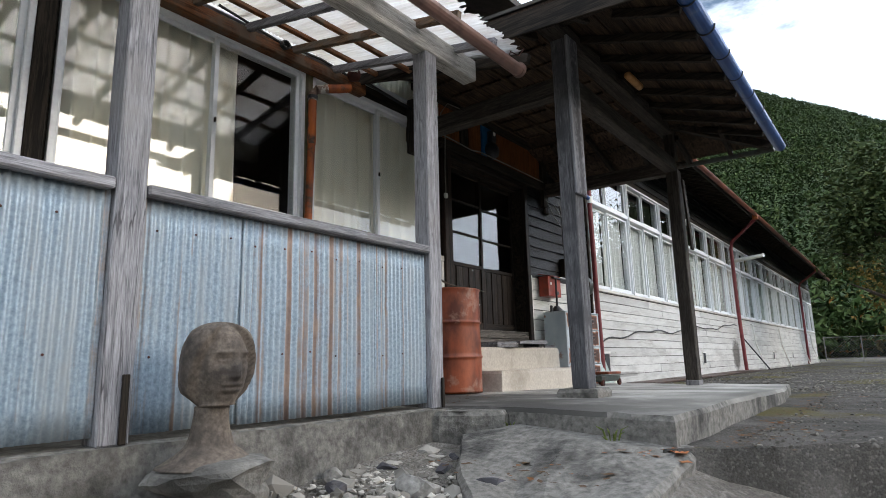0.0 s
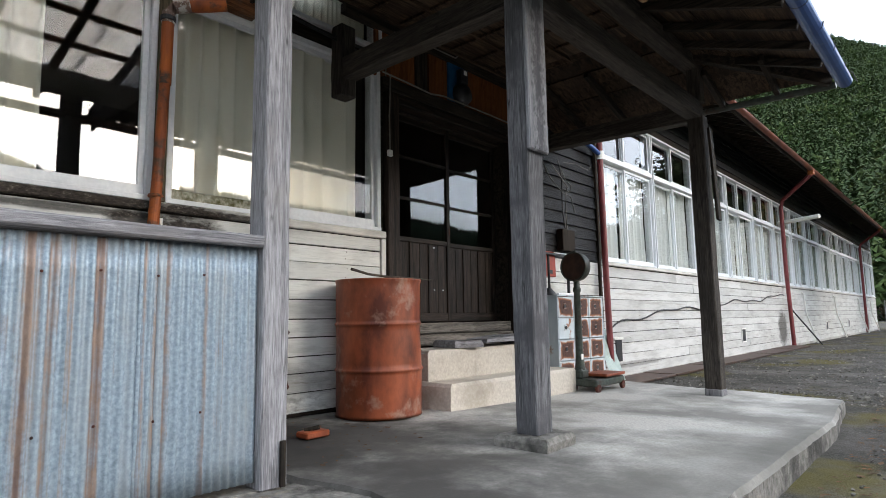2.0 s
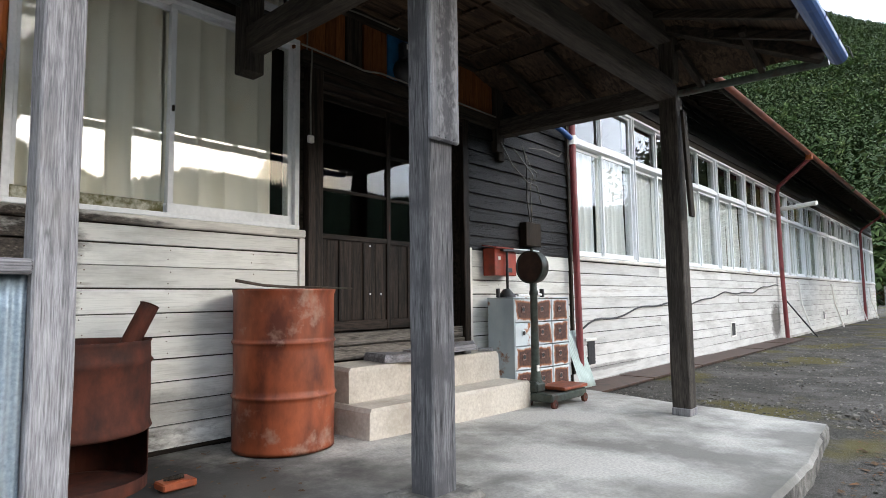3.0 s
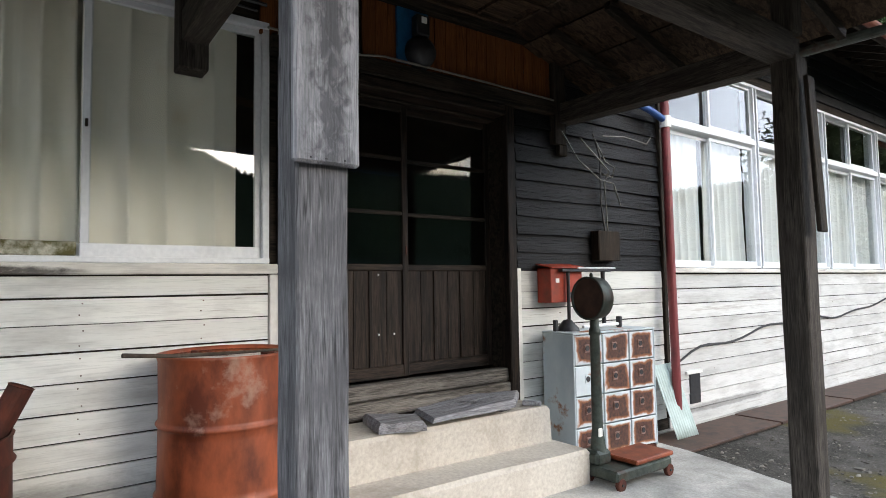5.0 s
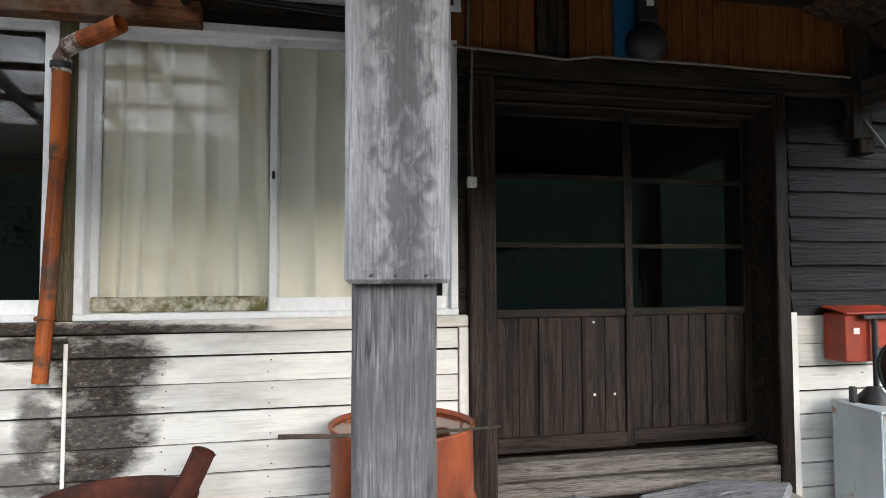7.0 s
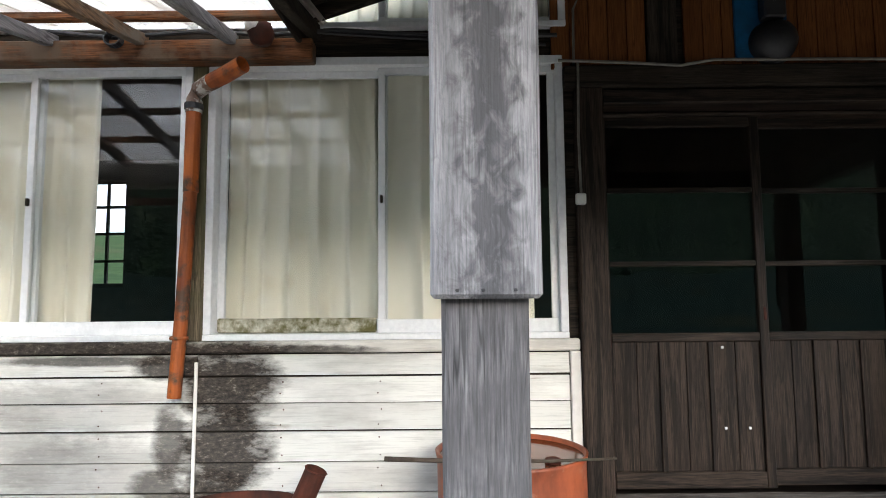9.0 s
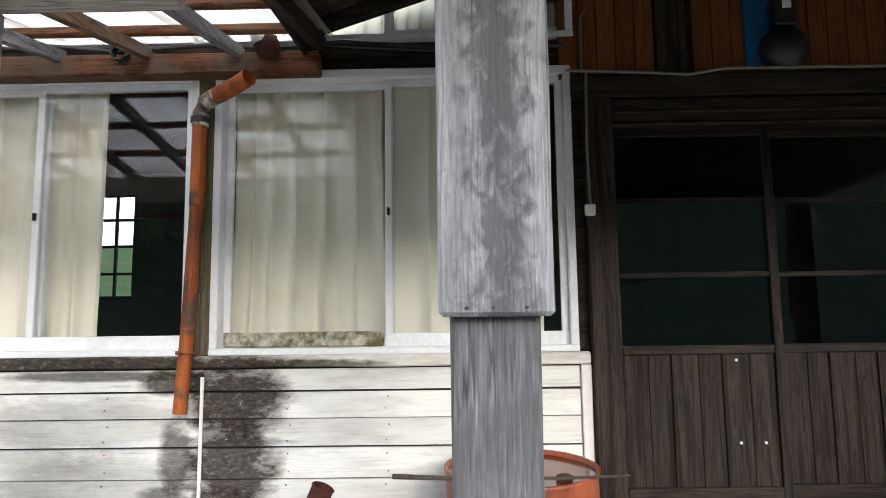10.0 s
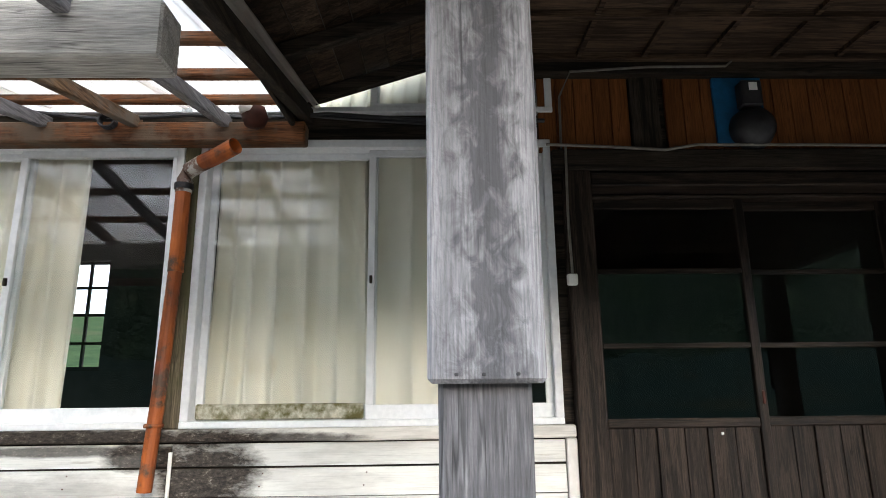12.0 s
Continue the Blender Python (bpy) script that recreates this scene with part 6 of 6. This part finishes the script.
DM = Matrix.Translation((-3.45, 8.705, 1.072)) @ Vector((-0.05, -1.0, 0.0)).to_track_quat("Z", "Y").to_matrix().to_4x4()
part("dial_case", lathe([(0.0, -0.075), (0.112, -0.07), (0.127, -0.058), (0.131, 0.0), (0.133, 0.03), (0.131, 0.036), (0.122, 0.036), (0.120, 0.026)], 0, 0, 44, m=DM), scale_green, sc_, smooth=True)
part("dial_face", lathe([(0.122, 0.024), (0.06, 0.026), (0.0, 0.027)], 0, 0, 44, m=DM), dial_face, sc_, "blank rust-brown dial plate")
part("knob", lathe([(0.012, 0.0), (0.012, 0.02), (0.006, 0.03), (0, 0.032)], -3.45, 8.715, 10, m=Matrix.Translation((0, 0, 1.195))), scale_green, sc_)
for x, y in ((-3.27, 8.70), (-3.27, 9.17), (-3.50, 8.70), (-3.50, 9.17)):
    wh = part("wheel", lathe([(0.006, -0.014), (0.034, -0.014), (0.038, -0.008), (0.038, 0.008), (0.034, 0.014), (0.006, 0.014)], 0, 0, 18, m=Matrix.Translation((x, y, ZS + 0.038)) @ Matrix.Rotation(radians(90), 4, "Y")), rust_dark, sc_)
    part("axle", tube([(x - 0.02, y, ZS + 0.038), (x + 0.02, y, ZS + 0.038)], 0.007, 8), black, wh)
part("tag", bm_box(-3.425, -3.415, 8.70, 8.735, ZS + 0.28, ZS + 0.33, 0.003), white_trim, sc_, "torn white tag")

# ---- mailbox ----
mb = thing("mailbox", (-4.02, 9.04, 1.04), "orange-red metal mailbox fixed to the wall", "mailbox")
part("body", bm_box(-4.09, -3.955, 8.89, 9.22, 1.03, 1.275, 0.006), mail_red, mb)
part("lid", slanted((-4.09, 9.055, 1.305), (-3.925, 9.055, 1.275), 0.36, 0.008), mail_red, mb)
part("slot_plate", bm_box(-3.957, -3.951, 9.06, 9.15, 1.06, 1.10, 0.002), black, mb, "dark lock plate")
part("name_plate", bm_box(-3.957, -3.952, 8.94, 8.975, 1.17, 1.20, 0.001), white_trim, mb, "small pale plate")

# leaning plastic sheet
ls = thing("plastic_offcut", (-3.97, 10.35, -0.13), "pale corrugated plastic offcut leaning on the wall", "sheet")
vs, fs = wavy_sheet((-3.86, 10.20, -0.12), (0, 1, 0.02), Vector((-0.19, -0.04, 0.60)).normalized(), 0.30, 0.62, 0.032, 0.005, (1, 0, 0.2), seed=5)
under(mesh_object("sheet", vs, fs, sheet_green, True), ls)

# ---- stone head ----
def build_statue():
    """A stylised clay head on a long neck, facing the yard."""
    nz, na = 110, 96
    ch, sh = -2.545, 3.60
    zb, zt = -0.075, 0.418
    verts, faces = [], []
    for j in range(nz + 1):
        q = j / nz
        z = zb + (zt - zb) * q
        for i in range(na):
            a = 2 * math.pi * i / na
            ca, sa = math.cos(a), math.sin(a)
            a0 = a if a < math.pi else a - 2 * math.pi
            if z > 0.125:
                h = (z - 0.125) / (zt - 0.125)
                if h > 0.5:
                    e = math.sqrt(max(0.0004, 1 - ((h - 0.5) / 0.5) ** 2.2))
                else:
                    e = 1 - 0.50 * ((0.5 - h) / 0.5) ** 2.2
                rx, ry = 0.112 * e, 0.092 * e
                r = 1 / math.sqrt((ca / rx) ** 2 + (sa / ry) ** 2)
                hb = 1.35 * math.sqrt(max(0.0, 1.0 - h) / 0.80)
                k_ = 1 / (1 + math.exp(-(abs(a0 + 0.18) - hb) * 60))
                r += (0.030 + 0.0009 * math.sin(h * 40 + a0 * 26)) * k_ * min(1, e * 1.6)
                if abs(a0) > 1.3 and h < 0.5:
                    r += 0.016 * (0.5 - h) * 2 * min(1.0, (abs(a0) - 1.3) * 2)
                face_ = 1 - k_
                r += face_ * 0.030 * math.exp(-a0 * a0 / 0.018) * max(0.0, 1 - abs(h - 0.40) / 0.15) * (1.1 - h)
                r += face_ * 0.008 * math.exp(-a0 * a0 / 0.05 - ((h - 0.335) / 0.03) ** 2)
                for s_ in (0.45, -0.45):
                    d_ = a0 - s_
                    r -= face_ * 0.012 * math.exp(-d_ * d_ / 0.06 - ((h - 0.52) / 0.055) ** 2)
                    r += face_ * 0.008 * math.exp(-d_ * d_ / 0.07 - ((h - 0.62) / 0.02) ** 2)
                    r += face_ * 0.009 * math.exp(-d_ * d_ / 0.03 - ((h - 0.515) / 0.02) ** 2)
                    r -= face_ * 0.004 * math.exp(-d_ * d_ / 0.03 - ((h - 0.515) / 0.005) ** 2)
                lip = face_ * math.exp(-a0 * a0 / 0.09)
                r += lip * (0.010 * math.exp(-((h - 0.245) / 0.02) ** 2) + 0.010 * math.exp(-((h - 0.18) / 0.02) ** 2) - 0.008 * math.exp(-((h - 0.213) / 0.008) ** 2) - 0.004 * math.exp(-((h - 0.13) / 0.02) ** 2))
                r += face_ * 0.010 * math.exp(-a0 * a0 / 0.15 - ((h - 0.07) / 0.05) ** 2)
                off = 0.014
            else:
                h = (z - zb) / (0.125 - zb)
                r = 0.060 + 0.050 * (1 - h) ** 2.4 + 0.05 * max(0, 0.35 - h) ** 1.2 / 0.35 * 1.6
                off = -0.016 * (1 - 0.3 * h)
            r += 0.004 * noise.noise(Vector((ca * 3, sa * 3, z * 14)))
            if 0.125 < z < 0.17:
                t = (z - 0.125) / 0.045
                rn = 0.064 + 0.004 * ca
                r = r * t ** 0.7 + rn * (1 - t ** 0.7)
            x_, y_ = r * ca + off, r * sa
            g = radians(2)
            verts.append((ch + x_ * math.cos(g) - y_ * math.sin(g), sh + x_ * math.sin(g) + y_ * math.cos(g), z))
    for j in range(nz):
        for i in range(na):
            k = (i + 1) % na
            faces.append((j * na + i, j * na + k, (j + 1) * na + k, (j + 1) * na + i))
    faces.append(tuple(range(na))[::-1])
    faces.append(tuple(nz * na + i for i in range(na)))
    ob = mesh_object("stone_head", verts, faces, statue_clay, True)
    tagged(ob, "weathered dark clay head sculpture on a long neck", "sculpture")


build_statue()


# ---- stones ----
def rock_mesh(rad, seed, flat=0.65, sub=2):
    bm = bmesh.new()
    bmesh.ops.create_icosphere(bm, subdivisions=sub, radius=1.0)
    r = random.Random(seed)
    cut = [Vector((r.gauss(0, 1), r.gauss(0, 1), r.gauss(0, 1))).normalized() for _ in range(7)]
    sc = Vector((rad * r.uniform(0.8, 1.35), rad * r.uniform(0.7, 1.1), rad * flat * r.uniform(0.8, 1.2)))
    for v in bm.verts:
        p = v.co.copy()
        for c in cut:
            d = p.dot(c) - 0.5
            if d > 0:
                p -= c * d
        p += noise.noise_vector(p * 2 + Vector((seed, 0, 0))) * 0.10
        v.co = Vector((p.x * sc.x, p.y * sc.y, p.z * sc.z))
    rot = Matrix.Rotation(r.uniform(0, 6.28), 4, "Z")
    bmesh.ops.transform(bm, matrix=rot, verts=bm.verts)
    return bm


ROCKS = ((-2.52, 3.62, 0.27, 1), (-2.05, 4.62, 0.10, 0), (-2.32, 4.42, 0.10, 1), (-2.42, 4.75, 0.065, 0), (-2.62, 4.55, 0.06, 0), (-2.55, 4.18, 0.07, 0),
         (-2.66, 4.86, 0.05, 1), (-2.35, 4.10, 0.06, 1), (-2.2, 3.95, 0.07, 0), (-2.5, 4.95, 0.05, 0), (-2.68, 4.30, 0.06, 1), (-2.0, 4.3, 0.06, 1),
         (-2.72, 3.98, 0.07, 1), (-2.3, 4.86, 0.04, 1), (-2.6, 3.2, 0.10, 1), (-2.72, 2.9, 0.12, 0), (-2.45, 2.85, 0.09, 1))
for k, (x, y, rad, tone) in enumerate(ROCKS):
    ob = part("rock", rock_mesh(rad, k + 3, 0.42 if k == 0 else 0.6, 3 if k == 0 else 2), concrete_old if k == 0 else (stone if tone else dark_stone), None)
    top = -0.075 if k == 0 else low_z(x, y) + rad * 0.45
    ob.location = (x, y, top - (0.42 * rad * 0.62 if k == 0 else rad * 0.2))
    tagged(ob, "large rough stone under the clay head" if k == 0 else ("pale grey broken stone on the rubble" if tone else "dark angular stone on the rubble"), "stone", "stones by the fence")


def scatter(name, n, spots, size, material, label, category, seed, shape="stone"):
    """Many small loose bits in one mesh."""
    r = random.Random(seed)
    proto = bmesh.new()
    bmesh.ops.create_icosphere(proto, subdivisions=1, radius=1.0)
    pv = np.array([v.co[:] for v in proto.verts])
    pf = [[v.index for v in f.verts] for f in proto.faces]
    proto.free()
    if shape == "leaf":
        pv = np.array([(-1, 0, 0), (-0.3, 0.5, 0.15), (0.5, 0.4, 0.05), (1, 0, 0.25), (0.5, -0.4, 0.1), (-0.3, -0.5, 0.2)])
        pf = [[0, 1, 2, 3], [0, 3, 4, 5]]
    V, F = [], []
    for _ in range(n):
        p = spots(r)
        if p is None:
            continue
        s = size * math.exp(r.gauss(0, 0.45))
        q = pv * np.array([s * r.uniform(0.7, 1.3), s * r.uniform(0.7, 1.2), s * r.uniform(0.45, 0.8)])
        if shape == "stone":
            q = q + np.random.RandomState(r.randrange(10 ** 6)).normal(0, s * 0.14, q.shape)
        a = r.uniform(0, 6.28)
        c, d = math.cos(a), math.sin(a)
        q = q @ np.array([[c, d, 0], [-d, c, 0], [0, 0, 1]]) + np.array(p)
        b = len(V)
        V += q.tolist()
        F += [[b + i for i in f] for f in pf]
    ob = mesh_object(name, V, F, material)
    return tagged(ob, label, category, kind="stuff")


def rubble_spot(r):
    x, y = r.uniform(-2.74, -1.3), r.uniform(2.6, 5.15)
    if (x + 2.74) / 1.5 > r.random() ** 0.6 or (x > -2.4 and y > 4.75):
        return None
    return (x, y, low_z(x, y) + 0.004)


def yard_spot(r):
    x, y = -4.0 + 5.5 * r.random() ** 0.8, 9.8 + 14 * r.random() ** 1.6
    return (x, y, -0.133)


def near_spot(r):
    x, y = -1.25 + 2.9 * r.random() ** 1.3, 5.3 + 5.5 * r.random()
    if noise.noise(Vector((x * 1.2, y * 1.2, 4))) + r.uniform(-0.3, 0.3) < 0.0:
        return None
    return (x, y, -0.131)


def low_spot(r):
    x, y = r.uniform(-1.75, 0.3), r.uniform(3.2, 4.95)
    rise = min(1.0, max(0.0, (y - 4.3) / 0.7))
    return (x, y, low_z(x, y) + (0.17 - 0.17 * min(1.0, max(0.0, (x + 1.45) / 0.6))) * rise * rise * (3 - 2 * rise) + 0.002)


def edge_spot(r):
    y = r.uniform(5.2, 10.5)
    return (-1.33 + abs(r.gauss(0, 0.16)) - 0.06 * max(0, y - 8), y, -0.128)


stone_bits = leafy("mixed_gravel", srgb("45423d"), srgb("66625b"), srgb("969087"))
pale_bits = leafy("pale_broken_mortar", srgb("625e57"), srgb("8d8880"), srgb("c2bcb1"))
scatter("rubble", 3400, rubble_spot, 0.016, pale_bits, "broken stones and mortar crumbs by the plinth", "rubble", 3)
scatter("kerb_grit", 2200, low_spot, 0.007, stone_bits, "grit and chippings below the asphalt edge", "gravel", 21)
scatter("loose_stones", 4200, near_spot, 0.006, stone_bits, "scattered chippings beside the porch slab", "gravel", 14)
scatter("gravel", 9000, yard_spot, 0.009, stone_bits, "loose gravel on the old asphalt", "gravel", 4)
litter_mat = leafy("mixed_dead_leaves", srgb("3c2e22"), srgb("5e4833"), srgb("84552f"))
scatter("leaf_litter", 420, edge_spot, 0.012, litter_mat, "dead leaves and twigs along the slab edge", "leaf litter", 5, "leaf")
scatter("fallen_leaves", 60, lambda r: (-1.58 + r.gauss(0, 0.10), 5.06 + r.gauss(0, 0.05), -0.165 + r.uniform(0, 0.03)), 0.025, leaf_litter, "orange-brown fallen leaves in the corner of the slab", "leaf litter", 6, "leaf")
scatter("apron_litter", 90, lambda r: (r.uniform(-2.4, -1.5), r.uniform(4.4, 5.2), -0.2 + 0.02 * r.random()), 0.018, litter_mat, "dry leaves on the cracked apron", "leaf litter", 8, "leaf")
scatter("sweepings", 120, lambda r: (r.uniform(-4.0, -2.9), r.uniform(5.4, 6.4), 0.003), 0.011, litter_mat, "dirt and dry leaves beside the stove", "leaf litter", 7, "leaf")
def weed_tuft(x, y, z, seed, blades):
    weed = thing("weed_tuft", (x, y, z), "small green weed in the slab joint", "weed", "weeds")
    rr_ = random.Random(seed)
    for k in range(blades):
        a, l = rr_.uniform(0, 6.28), rr_.uniform(0.035, 0.09)
        c = (x + 0.02 * math.cos(a), y + 0.02 * math.sin(a), z)
        part("blade", tube([c, (c[0] + 0.3 * l * math.cos(a), c[1] + 0.3 * l * math.sin(a), c[2] + l), (c[0] + 0.7 * l * math.cos(a), c[1] + 0.7 * l * math.sin(a), c[2] + l * 1.2)], [0.003, 0.004, 0.001], 4), moss_mat, weed)


weed_tuft(-2.42, 5.38, -0.17, 2, 22)
weed_tuft(-1.72, 5.13, -0.15, 3, 14)


# ---- hills and woods ----
def ridge(az):
    """Height of the skyline, as the tangent of its elevation, by bearing from +y towards +x, in degrees."""
    az = (az + 180) % 360 - 180
    base_line = np.interp(az, [-180, -140, -90, -50, -20, -8, 1, 9, 20, 34, 44, 53, 60, 66, 72, 86, 120, 180], [0.2, 0.11, 0.11, 0.34, 0.47, 0.415, 0.303, 0.22, 0.15, 0.14, 0.15, 0.175, 0.19, 0.212, 0.185, 0.26, 0.28, 0.26])
    a = math.radians(az)
    return float(base_line) + 0.008 * math.sin(9 * a) + 0.005 * math.sin(23 * a + 2)


def hill_height(d, az):
    R0, R1 = 75.0, 430.0
    t = min(1.0, max(0.0, (d - R0) / (R1 - R0)))
    s = t * t * (3 - 2 * t) * 0.45 + t * 0.55
    return s * ridge(az) * R1 + 6 * noise.noise(Vector((d * 0.02, az * 0.08, 0))) * t


def build_hills():
    nd_, na = 26, 144
    verts, faces = [], []
    for j in range(nd_ + 1):
        d = 75 + (620 - 75) * j / nd_
        for i in range(na):
            az = 360 * i / na
            z = hill_height(d, az) if d <= 430 else hill_height(430, az) - (d - 430) * 0.25
            verts.append((d * math.sin(math.radians(az)) - 4, d * math.cos(math.radians(az)) + 10, z - 0.6 - (3 if j == 0 else 0)))
    for j in range(nd_):
        for i in range(na):
            k = (i + 1) % na
            faces.append((j * na + i, (j + 1) * na + i, (j + 1) * na + k, j * na + k))
    tagged(mesh_object("hills", verts, faces, hill_mat, True), "steep wooded hills around the valley", "hill", kind="structure")


# Out of direct view: keeps pale ground out of the door glass.
def build_bank():
    """A grassy bank added on the open side of the yard, for the door glass to reflect."""
    nd_, na = 24, 90
    verts, faces = [], []
    for j in range(nd_ + 1):
        d = 16 + 66 * j / nd_
        for i in range(na + 1):
            az = 18 + 130 * i / na
            t = (d - 16) / 66
            z = -0.3 + 5.0 * t ** 0.8 + (1.2 * noise.noise(Vector((d * 0.15, az * 0.2, 4))) + 0.5 * noise.noise(Vector((d * 0.7, az * 0.7, 9)))) * min(1, 3 * t)
            verts.append((d * math.sin(math.radians(az)) - 4, d * math.cos(math.radians(az)) + 10, z))
    w = na + 1
    for j in range(nd_):
        for i in range(na):
            faces.append((j * w + i, (j + 1) * w + i, (j + 1) * w + i + 1, j * w + i + 1))
    tagged(mesh_object("bank", verts, faces, bank_mat, True), "rough grassy bank added beyond the yard for reflections", "bank", kind="structure")


def tree_proto(kind, seed):
    r = np.random.RandomState(seed)
    V, F = [], []
    if kind == "conifer":
        for t in range(46):
            h = r.rand() ** 0.8
            a = 2 * math.pi * r.rand()
            q = (0.20 * (1 - h) ** 0.75 + 0.015) * (0.55 + 0.6 * r.rand())
            c = np.array((q * math.cos(a), q * math.sin(a), 0.10 + 0.88 * h))
            o = np.array((math.cos(a), math.sin(a), -0.5))
            side = np.array((-math.sin(a), math.cos(a), 0.2 * r.normal()))
            l = 0.05 + 0.05 * (1 - h)
            b = len(V)
            V += [tuple(c - o * l * 0.8 + (0, 0, 0.03)), tuple(c + o * l * 0.6 + side * l * 0.8), tuple(c + o * l * 0.6 - side * l * 0.8)]
            F.append((b, b + 1, b + 2))
    else:
        for t in range(44):
            c = r.normal(0, 0.17, 3) * (1, 1, 0.85) + (0, 0, 0.6)
            s = 0.045 + 0.03 * r.rand()
            b = len(V)
            for k in range(8):
                V.append(tuple(c + s * r.normal(0, 0.75, 3)))
            for k in range(10):
                i, j, l = r.choice(8, 3, replace=False)
                F.append((b + i, b + j, b + l))
    return np.array(V), np.array(F)


def forest(name, kind, n, zone, size, material, label, seed):
    r = np.random.RandomState(seed)
    protos = [tree_proto(kind, s) for s in range(6)]
    VV, FF, base_ = [], [], 0
    for _ in range(n):
        p = zone(r)
        if p is None:
            continue
        V, F = protos[r.randint(6)]
        s = size * (0.65 + 0.7 * r.rand())
        a = r.rand() * 6.28
        c, d = math.cos(a), math.sin(a)
        q = V @ np.array([[c, d, 0], [-d, c, 0], [0, 0, 1]]) * (s, s, s) + p
        VV.append(q)
        FF.append(F + base_)
        base_ += len(V)
    V, F = np.concatenate(VV), np.concatenate(FF)
    me = bpy.data.meshes.new(name)
    me.vertices.add(len(V))
    me.vertices.foreach_set("co", V.ravel())
    me.loops.add(F.size)
    me.loops.foreach_set("vertex_index", F.ravel().astype(np.int32))
    me.polygons.add(len(F))
    me.polygons.foreach_set("loop_start", np.arange(0, F.size, 3, dtype=np.int32))
    me.polygons.foreach_set("loop_total", np.full(len(F), 3, dtype=np.int32))
    me.update(calc_edges=True)
    me.validate()
    me.materials.append(material)
    return tagged(new(name, me), label, "forest", kind="stuff")


def on_hill(lo, hi, a0, a1):
    def f(r):
        d = lo + (hi - lo) * r.rand() ** 0.75
        az = a0 + (a1 - a0) * r.rand()
        t = math.radians(az)
        return np.array((d * math.sin(t) - 4, d * math.cos(t) + 10, hill_height(min(d, 430), az) - 1.2))
    return f


build_hills()
build_bank()
forest("conifer_wood", "conifer", 24000, on_hill(80, 440, -24, 24), 5.6, conifer_mat, "dense dark conifer wood on the hillside", 1)
forest("mixed_wood", "broad", 900, on_hill(78, 330, -22, 22), 7.5, leaf_mat, "broadleaf trees among the conifers", 2)
forest("valley_wood", "conifer", 20000, on_hill(85, 440, 24, 150), 4.6, shaded_conifer_mat, "conifer wood on the facing hills", 3)
forest("autumn_wood", "broad", 45, on_hill(64, 110, -5, 4), 5.5, autumn_mat, "yellow and rust autumn trees at the wood edge", 4)
forest("wood_edge", "broad", 260, on_hill(58, 110, -12, 12), 6.0, leaf_mat, "dark bushes at the foot of the hill", 5)


def leafy_tree(name, x, y, z0, height, radius, crown_z, n, material, seed, label):
    r = random.Random(seed)
    t = thing(name, (x, y, z0), label, "tree")
    pts = [(x + 0.03 * math.sin(k * 1.3), y + 0.03 * math.cos(k * 1.7), z0 - 0.05 + height * 0.8 * k / 7) for k in range(8)]
    part("trunk", tube(pts, [0.16 * (1 - 0.1 * k) for k in range(8)], 10), bark, t)
    V, F = [], []
    for k in range(9):
        a = r.uniform(0, 6.28)
        s = pts[3 + k % 4]
        e = (x + radius * 0.8 * math.cos(a), y + radius * 0.8 * math.sin(a), s[2] + r.uniform(0.2, 0.6))
        part("limb", tube([s, lerp(s, e, 0.5), e], [0.07, 0.045, 0.012], 6), bark, t)
    clumps = []
    for k in range(46):
        a, e, q = r.uniform(0, 6.28), r.uniform(-1, 1), r.random() ** 0.4
        clumps.append((x + radius * q * math.cos(a) * math.sqrt(1 - e * e), y + radius * q * math.sin(a) * math.sqrt(1 - e * e), crown_z + radius * 1.15 * q * e, radius * r.uniform(0.16, 0.3)))
    for k in range(n):
        c = clumps[r.randrange(len(clumps))]
        p = Vector((c[0] + r.gauss(0, c[3]), c[1] + r.gauss(0, c[3]), c[2] + r.gauss(0, c[3] * 0.8)))
        u = Vector((r.gauss(0, 1), r.gauss(0, 1), r.gauss(0, 0.6))).normalized()
        w = u.cross(Vector((r.gauss(0, 1), r.gauss(0, 1), r.gauss(0, 1)))).normalized()
        l = r.uniform(0.06, 0.12)
        b = len(V)
        V += [p - u * l, p + w * l * 0.45, p + u * l, p - w * l * 0.45]
        F += [(b, b + 1, b + 2), (b, b + 2, b + 3)]
    under(mesh_object("crown", V, F, material), t)


leafy_tree("autumn_tree", -0.1, 34.0, -0.13, 5.4, 1.7, 3.7, 9000, autumn_mat, 8, "small tree turning yellow and rust at the yard end")
leafy_tree("garden_tree", -0.74, 24.0, -0.13, 5.6, 1.7, 4.2, 12000, garden_leaf, 5, "small dark evergreen tree in the yard")

# chain-link fence at the end of the yard
cf = thing("chain_link_fence", (0, 44, -0.13), "low grey chain-link fence across the end of the yard", "fence")
for k in range(14):
    x = -4.5 + 1.8 * k
    part("post", tube([(x, 44, -0.15), (x, 44, 1.25)], 0.03, 8), wire_white, cf)
for z in (0.0, 1.2):
    part("rail", tube([(-4.5, 44, z), (18.9, 44, z)], 0.018, 6), wire_white, cf)
V, F = [], []
for k in range(150):
    for s in (-1, 1):
        xa = -4.5 + 0.155 * k
        xb = xa + s * 1.2
        b = len(V)
        for (xx, zz) in ((xa, 0.0), (xb, 1.2)):
            V += [(xx - 0.006, 44, zz), (xx + 0.006, 44, zz), (xx, 44.01, zz)]
        F += [(b, b + 1, b + 4, b + 3), (b + 1, b + 2, b + 5, b + 4), (b + 2, b, b + 3, b + 5)]
under(mesh_object("mesh_wires", V, F, wire_white), cf)
